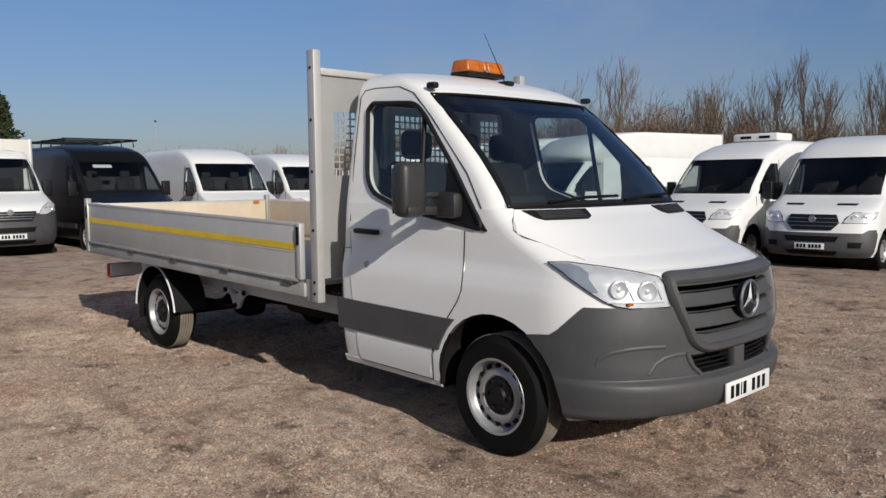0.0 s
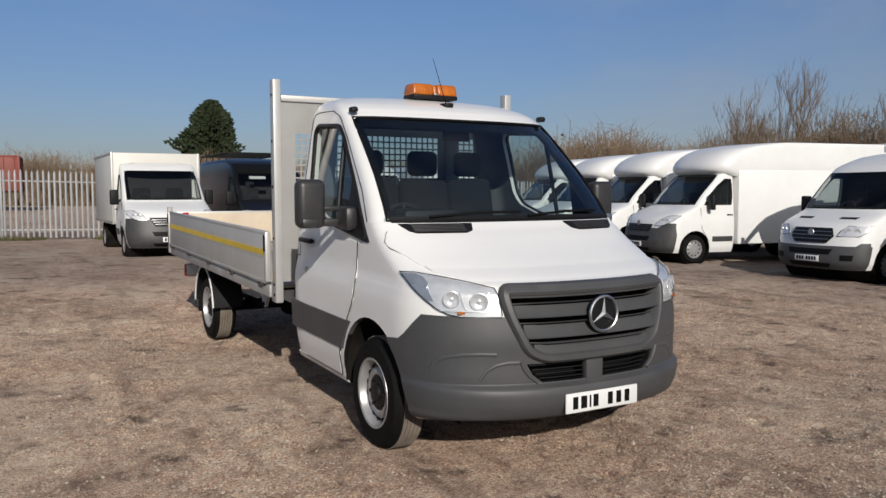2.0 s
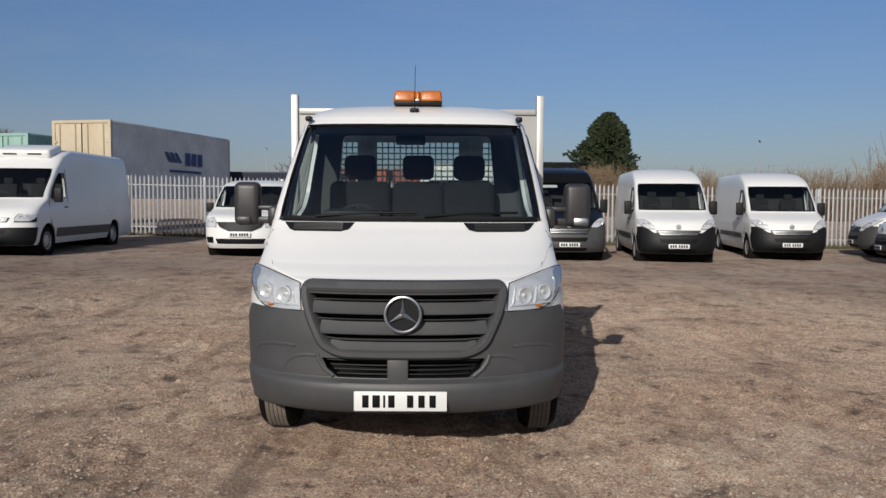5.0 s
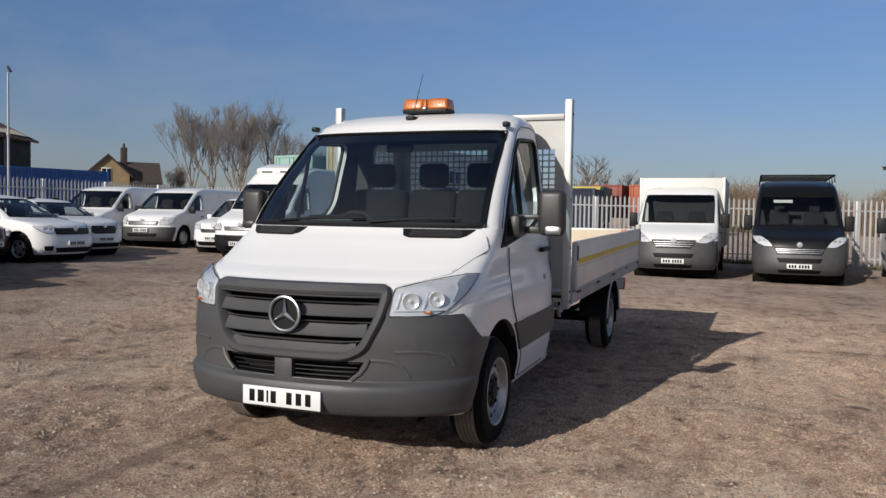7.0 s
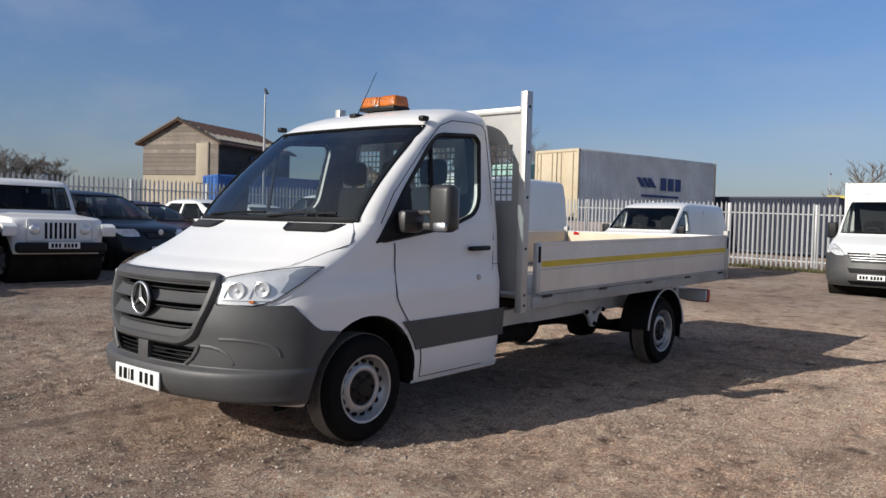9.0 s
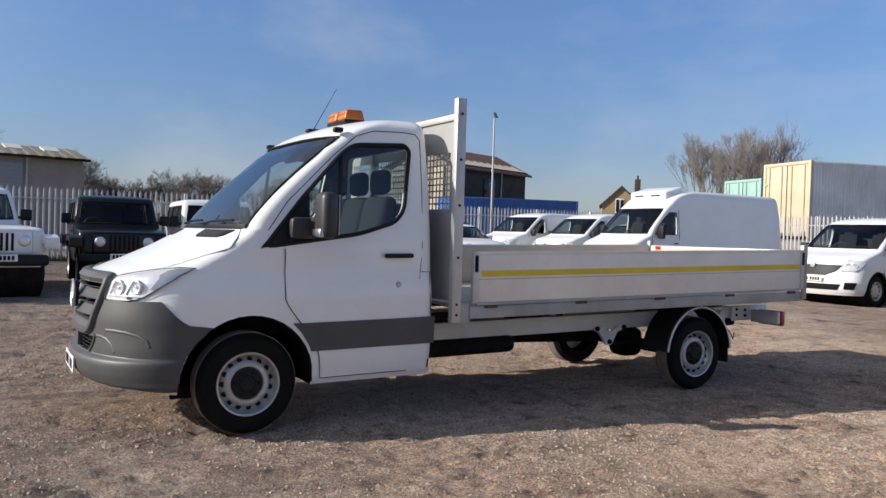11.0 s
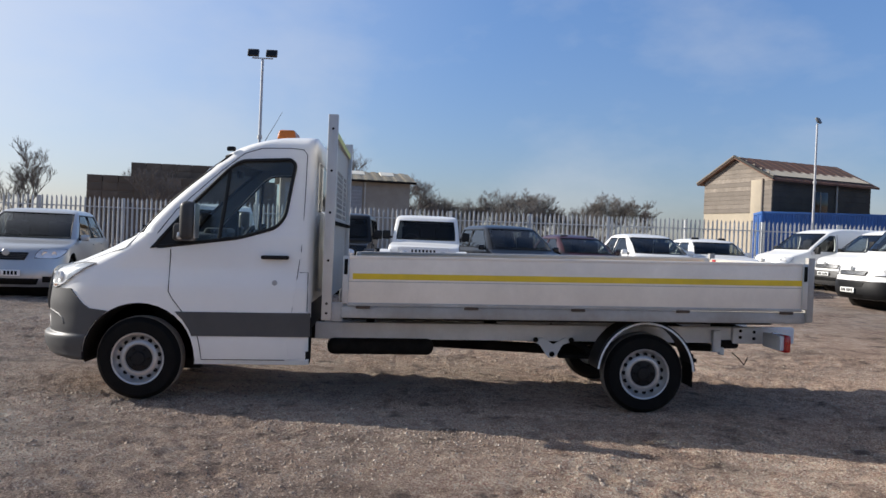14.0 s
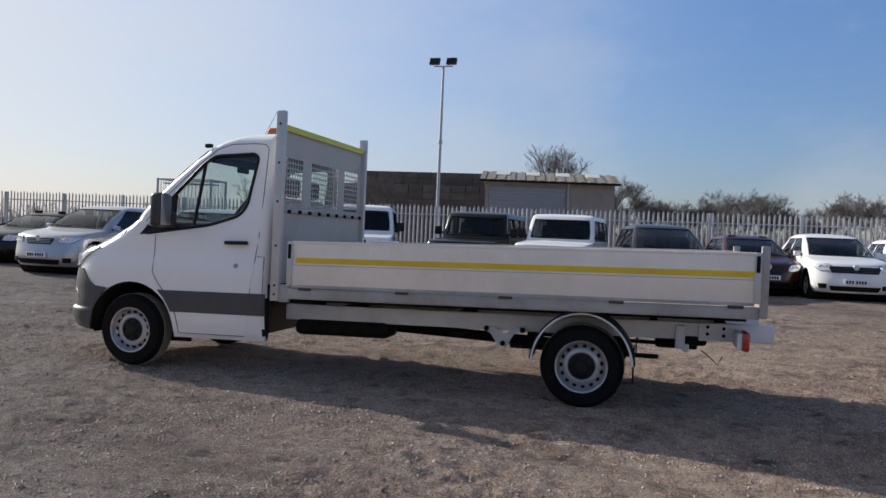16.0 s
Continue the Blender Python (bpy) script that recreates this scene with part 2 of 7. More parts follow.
def rounded(points, r, k=4):
    """A polygon with its corners rounded."""
    out, n = [], len(points)
    for i in range(n):
        p, a, b = Vector(points[i]), Vector(points[i - 1]), Vector(points[(i + 1) % n])
        ra = min(r, (a - p).length * 0.45, (b - p).length * 0.45)
        s, e = p + (a - p).normalized() * ra, p + (b - p).normalized() * ra
        for j in range(k + 1):
            t = j / k
            out.append(tuple(s * (1 - t) ** 2 + p * 2 * t * (1 - t) + e * t * t))
    return out


def cut(bm, cutters):
    """Takes solids away from a solid."""
    me = bpy.data.meshes.new("work")
    bmesh.ops.recalc_face_normals(bm, faces=bm.faces)
    bm.to_mesh(me)
    bm.free()
    ob, tools = new("work", me), []
    for c in cutters:
        bmesh.ops.recalc_face_normals(c, faces=c.faces)
        cm = bpy.data.meshes.new("work_tool")
        c.to_mesh(cm)
        c.free()
        co = new("work_tool", cm)
        md = ob.modifiers.new("cut", "BOOLEAN")
        md.operation, md.solver, md.object = "DIFFERENCE", "EXACT", co
        tools.append(co)
    done = bpy.data.meshes.new_from_object(ob.evaluated_get(bpy.context.evaluated_depsgraph_get()))
    out = bmesh.new()
    out.from_mesh(done)
    for o in (ob, *tools):
        data = o.data
        bpy.data.objects.remove(o)
        bpy.data.meshes.remove(data)
    bpy.data.meshes.remove(done)
    return out


class Skin:
    """A body as a stack of plan outlines. Levels: height, nose, half width, depth of the nose's curve, its squareness. Tails: height, rear end."""

    def __init__(self, levels, tails, sub=3, corner=0.06):
        a, rows = np.array(levels, float), []
        for i in range(len(a) - 1):
            p0, p1, p2, p3 = a[max(i - 1, 0)], a[i], a[i + 1], a[min(i + 2, len(a) - 1)]
            for k in range(sub):
                t = k / sub
                q = 0.5 * (2 * p1 + (p2 - p0) * t + (2 * p0 - 5 * p1 + 4 * p2 - p3) * t * t + (3 * p1 - p0 - 3 * p2 + p3) * t**3)
                q[0] = p1[0] + (p2[0] - p1[0]) * t
                rows.append(q)
        rows.append(a[-1])
        self.t, self.tails, self.corner = np.array(rows), np.array(tails, float), corner

    def at(self, z):
        yn, w, d, n = (float(np.interp(z, self.t[:, 0], self.t[:, k])) for k in (1, 2, 3, 4))
        return yn, w, d, n, float(np.interp(z, self.tails[:, 0], self.tails[:, 1]))

    def raw(self, u, z):
        yn, w, d, n, _ = self.at(z)
        s = -1 if u < 0 else 1
        u = abs(u)
        if u >= 1:
            return Vector((s * w, yn - d - (u - 1), z))
        th = u * math.pi / 2
        return Vector((s * w * math.sin(th) ** (2 / n), yn - d + d * max(0.0, math.cos(th)) ** (2 / n), z))

    def pt(self, u, z, off=0.0):
        p = self.raw(u, z)
        if off:
            e = 0.02
            du, dz = self.raw(u + e, z) - self.raw(u - e, z), self.raw(u, z + e) - self.raw(u, z - e)
            n = du.cross(dz)
            if n.length > 1e-9:
                n.normalize()
                if n.y * 0.6 + n.x * (1 if p.x > 0 else -1 if p.x < 0 else 0) < 0:
                    n = -n
                p = p + n * off
        return p

    def ux(self, z, x):
        _, w, _, n, _ = self.at(z)
        return math.copysign(math.asin(min(1.0, abs(x) / w) ** (n / 2)) / (math.pi / 2), x)

    def uy(self, z, y):
        yn, _, d, n, _ = self.at(z)
        c = (y - yn + d) / d
        return 1 - c * d if c <= 0 else math.acos(min(1.0, c) ** (n / 2)) / (math.pi / 2)

    def solid(self, nu=12, ns=6, inset=0.0, z0=None, z1=None, nose=None):
        bm, rings = bmesh.new(), []
        for row in self.t:
            z = float(row[0])
            if (z0 is not None and z < z0) or (z1 is not None and z > z1):
                continue
            yn, w, d, n, yt = self.at(z)
            yn, w, yt = yn - inset * 1.4, w - inset, yt + inset
            if nose is not None:
                yn = min(yn, nose)
            half = []
            for k in range(nu + 1):
                th = k / nu * math.pi / 2
                half.append((w * math.sin(th) ** (2 / n), yn - d + d * max(0.0, math.cos(th)) ** (2 / n)))
            ys, c = yn - d, min(self.corner, w * 0.5)
            half += [(w, ys + (yt + c - ys) * k / ns) for k in range(1, ns + 1)]
            half += [(w - c + c * math.cos(a), yt + c - c * math.sin(a)) for a in (0.4, 0.8, 1.2, math.pi / 2)]
            half += [(w * 0.4, yt), (0, yt)]
            full = half + [(-x, y) for x, y in half[-2:0:-1]]
            rings.append([bm.verts.new((x, y, z)) for x, y in full])
        for a, b in zip(rings, rings[1:]):
            for k in range(len(a)):
                bm.faces.new((a[k], a[(k + 1) % len(a)], b[(k + 1) % len(a)], b[k]))
        bm.faces.new(rings[0][::-1])
        bm.faces.new(rings[-1])
        return bm

    def patch(self, rows, off=0.006, thick=0.02, nu=10, nz=3, mirror=False, bm=None):
        """A panel on the skin. Rows: height, from, to (along the outline)."""
        bm = bm or bmesh.new()
        fine = []
        for a, b in zip(rows, rows[1:]):
            fine += [[a[k] + (b[k] - a[k]) * i / nz for k in range(3)] for i in range(nz)]
        fine.append(list(rows[-1]))
        for s in (1, -1) if mirror else (1,):
            grids = []
            for o in (off, off - thick):
                grids.append([[bm.verts.new([p.x * s, p.y, p.z]) for p in (self.pt(ua + (ub - ua) * i / nu, z, o) for i in range(nu + 1))] for z, ua, ub in fine])
            g, h = grids
            if thick == 0:
                for i in range(len(fine) - 1):
                    for j in range(nu):
                        bm.faces.new((g[i][j], g[i][j + 1], g[i + 1][j + 1], g[i + 1][j]))
                for row in h:
                    for v in row:
                        bm.verts.remove(v)
                continue
            for i in range(len(fine) - 1):
                for j in range(nu):
                    bm.faces.new((g[i][j], g[i][j + 1], g[i + 1][j + 1], g[i + 1][j]))
                    bm.faces.new((h[i][j], h[i + 1][j], h[i + 1][j + 1], h[i][j + 1]))
            rim = [(0, j) for j in range(nu)] + [(i, nu) for i in range(len(fine) - 1)]
            rim += [(len(fine) - 1, j) for j in range(nu, 0, -1)] + [(i, 0) for i in range(len(fine) - 1, 0, -1)]
            for (i, j), (k, m_) in zip(rim, rim[1:] + rim[:1]):
                bm.faces.new((g[i][j], h[i][j], h[k][m_], g[k][m_]))
        return bm


def rise(x, y):
    """The lie of the ground: level under the truck, falling and rising gently round it."""
    far = max(0.0, min(1.0, (math.hypot(x, (y + 2) * 0.6) - 1.5) / 5.0))
    far = far * far * (3 - 2 * far)
    return far * ((0.011 if x < 0 else 0.018) * max(-30.0, min(20.0, x)) + 0.006 * max(-5.0, -y - 2.0))


def placed(x, y, heading):
    """Stands a vehicle with its nose at x, y; heading in degrees from +x, anticlockwise."""
    return Matrix.Translation((x, y, rise(x, y))) @ Matrix.Rotation(radians(heading - 90), 4, "Z")


# ---- ground ----
def ground_mat():
    m = bpy.data.materials.new("gravel_ground")
    m.use_nodes = True
    n, l = m.node_tree.nodes, m.node_tree.links
    b = n["Principled BSDF"]
    b.inputs["Roughness"].default_value, b.inputs["Diffuse Roughness"].default_value = 0.95, 1.0
    tc = n.new("ShaderNodeTexCoord")

    def nz(scale, detail=6.0, rough=0.6, kind="ShaderNodeTexNoise"):
        q = n.new(kind)
        q.inputs["Scale"].default_value = scale
        if kind == "ShaderNodeTexNoise":
            q.inputs["Detail"].default_value, q.inputs["Roughness"].default_value = detail, rough
        l.new(tc.outputs["Object"], q.inputs["Vector"])
        return q

    def ramp(src, stops):
        r = n.new("ShaderNodeValToRGB")
        r.color_ramp.elements[0].position, r.color_ramp.elements[0].color = stops[0][0], (*stops[0][1], 1)
        r.color_ramp.elements[1].position, r.color_ramp.elements[1].color = stops[-1][0], (*stops[-1][1], 1)
        for p, c in stops[1:-1]:
            r.color_ramp.elements.new(p).color = (*c, 1)
        l.new(src, r.inputs[0])
        return r.outputs[0]

    def blend(fac, a, c, mode="MIX"):
        x = n.new("ShaderNodeMix")
        x.data_type, x.blend_type = "RGBA", mode
        if isinstance(fac, float):
            x.inputs[0].default_value = fac
        else:
            l.new(fac, x.inputs[0])
        l.new(a, x.inputs[6])
        if isinstance(c, tuple):
            x.inputs[7].default_value = (*c, 1)
        else:
            l.new(c, x.inputs[7])
        return x.outputs[2]

    base = ramp(nz(0.45, 6.0, 0.65).outputs["Fac"], [(0.35, (0.47, 0.348, 0.275)), (0.5, (0.575, 0.462, 0.378)), (0.65, (0.675, 0.565, 0.475))])
    grit = nz(110, kind="ShaderNodeTexVoronoi")
    sep = n.new("ShaderNodeSeparateColor")
    l.new(grit.outputs["Color"], sep.inputs[0])
    stones = ramp(sep.outputs[0], [(0.0, (0.10, 0.08, 0.07)), (0.22, (0.36, 0.33, 0.30)), (0.75, (0.55, 0.52, 0.49)), (0.93, (0.68, 0.66, 0.63)), (1.0, (0.95, 0.92, 0.88))])
    col = blend(0.8, base, stones, "OVERLAY")
    mid = ramp(nz(5.5, 9.0, 0.8).outputs["Fac"], [(0.34, (0.16, 0.145, 0.13)), (0.47, (0.46, 0.45, 0.44)), (0.68, (0.76, 0.745, 0.72))])
    col = blend(0.85, col, mid, "OVERLAY")
    fine = ramp(nz(55, 6.0, 0.85).outputs["Fac"], [(0.36, (0.08, 0.07, 0.06)), (0.5, (0.5, 0.49, 0.48)), (0.64, (0.88, 0.86, 0.82))])
    col = blend(0.6, col, fine, "OVERLAY")
    patch = ramp(nz(1.3, 8.0, 0.72).outputs["Fac"], [(0.515, (0, 0, 0)), (0.615, (0.42, 0.42, 0.42)), (0.70, (0.8, 0.8, 0.8))])
    col = blend(patch, col, (0.105, 0.070, 0.050))
    spots = ramp(nz(2.6, 7.0, 0.7).outputs["Fac"], [(0.575, (0, 0, 0)), (0.66, (0.8, 0.8, 0.8))])
    col = blend(spots, col, (0.085, 0.056, 0.042))
    mp = n.new("ShaderNodeMapping")
    mp.inputs["Scale"].default_value, mp.inputs["Rotation"].default_value = (1.6, 0.22, 1.0), (0, 0, radians(-24))
    l.new(tc.outputs["Object"], mp.inputs["Vector"])
    tk = nz(1.0, 7.0, 0.68)
    l.new(mp.outputs[0], tk.inputs["Vector"])
    tracks = ramp(tk.outputs["Fac"], [(0.55, (0, 0, 0)), (0.66, (0.5, 0.5, 0.5))])
    col = blend(tracks, col, (0.125, 0.085, 0.064))
    pale = ramp(nz(0.22, 6.0, 0.6).outputs["Fac"], [(0.52, (0, 0, 0)), (0.66, (0.4, 0.4, 0.4))])
    col = blend(pale, col, (0.46, 0.39, 0.32))
    # gravel colour multiplied darker and bluer away from the pale middle of the yard
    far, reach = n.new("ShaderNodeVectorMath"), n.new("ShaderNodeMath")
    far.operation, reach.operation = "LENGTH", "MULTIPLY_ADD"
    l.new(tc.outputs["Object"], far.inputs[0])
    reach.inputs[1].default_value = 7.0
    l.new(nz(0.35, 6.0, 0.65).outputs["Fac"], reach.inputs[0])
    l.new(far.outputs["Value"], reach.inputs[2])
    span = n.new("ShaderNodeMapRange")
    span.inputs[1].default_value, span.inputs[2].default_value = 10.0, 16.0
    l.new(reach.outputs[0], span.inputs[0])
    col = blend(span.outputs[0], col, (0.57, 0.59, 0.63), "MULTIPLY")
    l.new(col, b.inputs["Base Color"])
    bp = n.new("ShaderNodeBump")
    bp.inputs["Strength"].default_value, bp.inputs["Distance"].default_value = 1.0, 0.05
    l.new(nz(38, 8.0, 0.80).outputs["Fac"], bp.inputs["Height"])
    bp2 = n.new("ShaderNodeBump")
    bp2.inputs["Strength"].default_value, bp2.inputs["Distance"].default_value = 0.8, 0.05
    l.new(nz(9, 8.0, 0.7).outputs["Fac"], bp2.inputs["Height"])
    l.new(bp.outputs[0], bp2.inputs["Normal"])
    l.new(bp2.outputs[0], b.inputs["Normal"])
    return m


GRAVEL = ground_mat()


def axis_steps(lo, hi, centre):
    """Steps that are fine near the centre and coarse far off."""
    out, x, s = [centre], centre, 0.04
    while x < hi:
        s = 0.04 if abs(x - centre) < 8.0 else s * 1.16
        x += s
        out.append(min(x, hi))
    x, s = centre, 0.04
    while x > lo:
        s = 0.04 if abs(x - centre) < 8.0 else s * 1.16
        x -= s
        out.insert(0, max(x, lo))
    return out


def relief(x, y):
    """Height of the trodden gravel: swells, ruts and clods."""
    near = max(0.0, 1 - max(abs(x), abs(y)) / 60)
    z = 0.018 * (noise.noise((x * 0.5, y * 0.5, 0)) - 0.1) + 0.016 * noise.noise((x * 2.1, y * 2.1, 3)) + 0.012 * noise.noise((x * 6, y * 6, 5))
    if max(abs(x), abs(y + 1)) < 8.6:
        clods = max(0.15, min(1.0, 0.5 + 1.8 * noise.noise((x * 0.7, y * 0.7, 12)))) * max(0.0, min(1.0, (8.6 - max(abs(x), abs(y + 1))) / 1.5))
        z += clods * (0.035 * noise.noise((x * 7, y * 7, 7)) + 0.034 * abs(noise.noise((x * 12, y * 12, 8))) - 0.008)
    return rise(x, y) + near * z - 0.006


def build_ground():
    xs, ys = axis_steps(-2500, 2500, 0.0), axis_steps(-2500, 2500, -1.0)
    verts = [(x, y, relief(x, y)) for y in ys for x in xs]
    nx = len(xs)
    faces = [(j * nx + i, j * nx + i + 1, (j + 1) * nx + i + 1, (j + 1) * nx + i) for j in range(len(ys) - 1) for i in range(nx - 1)]
    me = bpy.data.meshes.new("ground")
    me.from_pydata(verts, [], faces)
    for p in me.polygons:
        p.use_smooth = True
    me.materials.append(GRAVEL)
    return tagged(new("ground", me), "brown gravel yard with dusty stains and tracks", "ground", kind="structure")


build_ground()

# ---- the truck ----
RAKE = 0.021
truck = thing("dropside_truck", label="white chassis cab truck with aluminium dropside bed and amber roof beacon", category="truck")
CAB = Skin(
    [
        (0.30, 0.66, 0.93, 0.30, 2.3), (0.335, 0.80, 0.945, 0.42, 2.3), (0.36, 0.94, 0.955, 0.56, 2.3), (0.385, 0.975, 0.96, 0.62, 2.3), (0.43, 1.003, 0.97, 0.65, 2.3), (0.48, 1.012, 0.978, 0.66, 2.3), (0.512, 1.013, 0.981, 0.66, 2.3), (0.526, 1.006, 0.982, 0.66, 2.3), (0.538, 0.972, 0.982, 0.64, 2.3), (0.55, 0.963, 0.982, 0.64, 2.3),
        (0.60, 0.962, 0.983, 0.63, 2.3), (0.68, 0.962, 0.987, 0.64, 2.3), (0.80, 0.968, 0.99, 0.65, 2.3), (0.95, 0.95, 0.99, 0.64, 2.25), (1.04, 0.93, 0.975, 0.60, 2.2), (1.075, 0.90, 0.967, 0.56, 2.15),
        (1.10, 0.83, 0.963, 0.50, 2.2), (1.16, 0.67, 0.96, 0.45, 2.3), (1.24, 0.48, 0.957, 0.40, 2.4), (1.32, 0.31, 0.953, 0.33, 2.5), (1.38, 0.19, 0.948, 0.27, 2.6),
        (1.41, 0.135, 0.943, 0.25, 2.7), (1.60, -0.012, 0.917, 0.25, 2.8), (1.80, -0.212, 0.888, 0.25, 2.8), (2.00, -0.432, 0.857, 0.25, 2.8), (2.11, -0.57, 0.838, 0.26, 2.8),
        (2.16, -0.65, 0.825, 0.27, 2.7), (2.20, -0.735, 0.80, 0.28, 2.6), (2.235, -0.84, 0.755, 0.28, 2.5), (2.262, -0.95, 0.68, 0.25, 2.4), (2.282, -1.09, 0.55, 0.2, 2.3), (2.292, -1.17, 0.38, 0.15, 2.2), (2.298, -1.25, 0.18, 0.08, 2.0),
    ],
    [(0.3, -1.435), (2.1, -1.415), (2.22, -1.405), (2.27, -1.395), (2.3, -1.37)],
    sub=4,
    corner=0.07,
)
SIDEWIN = rounded([(-0.09, 1.283), (-0.375, 1.635), (-0.68, 1.965), (-0.78, 2.035), (-1.20, 2.055), (-1.24, 2.01), (-1.175, 1.56), (-1.10, 1.465), (-0.80, 1.375)], 0.07)
SIDEGLASS = rounded([(-0.41, 1.33), (-0.41, 1.66), (-0.68, 1.955), (-0.78, 2.025), (-1.19, 2.04), (-1.225, 2.0), (-1.16, 1.57), (-1.09, 1.475), (-0.80, 1.39)], 0.05)


def build_cab():
    ws = rounded([(-0.875, 1.41), (-0.80, 2.092), (0.80, 2.092), (0.875, 1.41)], 0.04)
    rear = rounded([(-0.66, 1.62), (-0.62, 2.06), (0.62, 2.06), (0.66, 1.62)], 0.05)
    cyl = lambda x0, x1: prism([(0.462 * math.cos(k * math.tau / 36), 0.355 + 0.462 * math.sin(k * math.tau / 36)) for k in range(36)], "x", x0, x1)
    shield = rounded([(-0.36, 0.672), (0.36, 0.672), (0.47, 0.725), (0.555, 0.90), (0.592, 1.076), (-0.592, 1.076), (-0.555, 0.90), (-0.47, 0.725)], 0.07, 5)
    mouth = [(x * 0.945, 0.874 + (z - 0.874) * 0.86) for x, z in shield]
    slot = [(-0.37, 0.556), (0.37, 0.556), (0.43, 0.60), (0.465, 0.664), (-0.465, 0.664), (-0.43, 0.60)]
    shell = cut(
        CAB.solid(nu=20, ns=14),
        [box((0, -1.42, 0.43), (1.80, 0.56, 0.38)), prism(mouth, "y", 0.74, 1.3), prism(slot, "y", 0.79, 1.3), CAB.solid(nu=12, ns=5, inset=0.045, z0=0.62, z1=2.245, nose=0.10), prism(SIDEWIN, "x", -1.3, 1.3), prism(ws, "y", -0.78, 0.6), prism(rear, "y", -1.6, -1.2), cyl(0.60, 1.2), cyl(-1.2, -0.60)],
    )
    for f in shell.faces:
        c = f.calc_center_median()
        if math.hypot(c.y, c.z - 0.355) < 0.4615 and abs(c.x) > 0.55:
            f.material_index = 2
        # lower rear of the white cab coloured black for the shaded gap behind it
        if c.y < -1.10 and c.z < 0.66 and abs(c.x) < 0.92:
            f.material_index = 2
        if c.y < CAB.at(max(0.31, c.z))[4] + 0.05 and c.z < 0.84 and abs(c.x) < 0.955:
            f.material_index = 2
        if 0.72 < c.y < CAB.pt(CAB.ux(c.z, c.x), c.z).y - 0.012 and abs(c.x) < 0.57 and 0.55 < c.z < 1.07:
            f.material_index = 2
        if 0.63 < c.z < 2.25:
            yn, w, d, n, yt = CAB.at(c.z)
            if abs(c.x) < w - 0.035 and yt + 0.035 < c.y < CAB.pt(CAB.ux(c.z, c.x), c.z).y - 0.04:
                f.material_index = 1
    cab = part("cab", shell, (WHITE, LINING, PLASTIC2), truck, rake=RAKE, sharp=32)
    # bonnet, with its shut line
    rows = [(z, -CAB.ux(z, x), CAB.ux(z, x)) for z, x in ((1.082, 0.59), (1.10, 0.67), (1.125, 0.76))]
    rows += [(z, -CAB.uy(z, y), CAB.uy(z, y)) for z, y in ((1.146, 0.515), (1.175, 0.43), (1.222, 0.30), (1.273, 0.14), (1.342, 0.085), (1.397, 0.05))]
    part("bonnet", CAB.patch(rows, 0.005, 0.02, nu=40, nz=4), WHITE, truck, rake=RAKE)
    for s in (1, -1):
        rows = [(1.338, CAB.ux(1.338, 0.44) * s, CAB.ux(1.338, 0.755) * s), (1.35, CAB.ux(1.35, 0.39) * s, CAB.ux(1.35, 0.79) * s), (1.388, CAB.ux(1.388, 0.36) * s, CAB.ux(1.388, 0.83) * s)]
        vent = part("bonnet_vent", CAB.patch(rows, 0.013, 0.02, nu=10, nz=2), PLASTIC2, truck, "black slotted bonnet vent", rake=RAKE)
        bm = bmesh.new()
        for k in range(5):
            z = 1.346 + 0.008 * k
            a, b = CAB.ux(z, 0.43), CAB.ux(z, 0.76)
            tube([CAB.pt(s * (a + (b - a) * i / 6), z, 0.014) for i in range(7)], 0.0022, 5, bm=bm)
        part("vent_slat", bm, GREYPL, vent, rake=RAKE)
    # bumper: lower skirt and lip, wrapping to the wheel arches
    arch = lambda z: math.sqrt(max(0.0, 0.464**2 - (z - 0.355) ** 2))
    rows = [(z, -CAB.uy(z, arch(z)), CAB.uy(z, arch(z))) for z in (0.335, 0.36, 0.385, 0.43, 0.48, 0.515, 0.535, 0.55, 0.56, 0.58, 0.60, 0.66, 0.72, 0.745)]
    rows += [(z, -CAB.uy(z, y), CAB.uy(z, y)) for z, y in ((0.765, 0.40), (0.80, 0.455), (0.86, 0.515), (0.925, 0.575))]
    bumper = part("front_bumper", cut(CAB.patch(rows, 0.012, 0.03, nu=60, nz=2), [prism(mouth, "y", 0.6, 1.3), prism(slot, "y", 0.6, 1.3)]), PLASTIC, truck, "dark grey moulded plastic front bumper", rake=RAKE)
    def band(loop, steps, closed=True):
        """A moulding that follows a loop of (x, z) on the front skin. Steps: inset, height above the skin."""
        bm, n = bmesh.new(), len(loop)
        rings = []
        for i, (x, z) in enumerate(loop):
            p, q = Vector(loop[i - 1]), Vector(loop[(i + 1) % n])
            t = (q - p).normalized()
            nn = Vector((-t.y, t.x))
            rings.append([bm.verts.new(CAB.pt(CAB.ux(z + nn.y * k, x + nn.x * k), z + nn.y * k, o)) for k, o in steps])
        for a, b in zip(rings, rings[1:] + rings[:1]):
            for k in range(len(steps) - 1):
                bm.faces.new((a[k], b[k], b[k + 1], a[k + 1]))
        return bm

    # lower intake: two black openings beside a sensor block
    intake = part("lower_intake", box((0, 0.80, 0.61), (0.92, 0.02, 0.12)), INK, bumper, "black lower air intake", rake=RAKE)
    for k in range(4):
        z = 0.575 + 0.025 * k
        bm = bmesh.new()
        for lo, hi in ((0.09, 0.38 + 0.02 * k), (-0.38 - 0.02 * k, -0.03)):
            tube([CAB.pt(CAB.ux(z, lo + (hi - lo) * i / 8), z, -0.015) for i in range(9)], 0.004, 6, bm=bm)
        part("intake_bar", bm, PLASTIC2, intake, rake=RAKE)
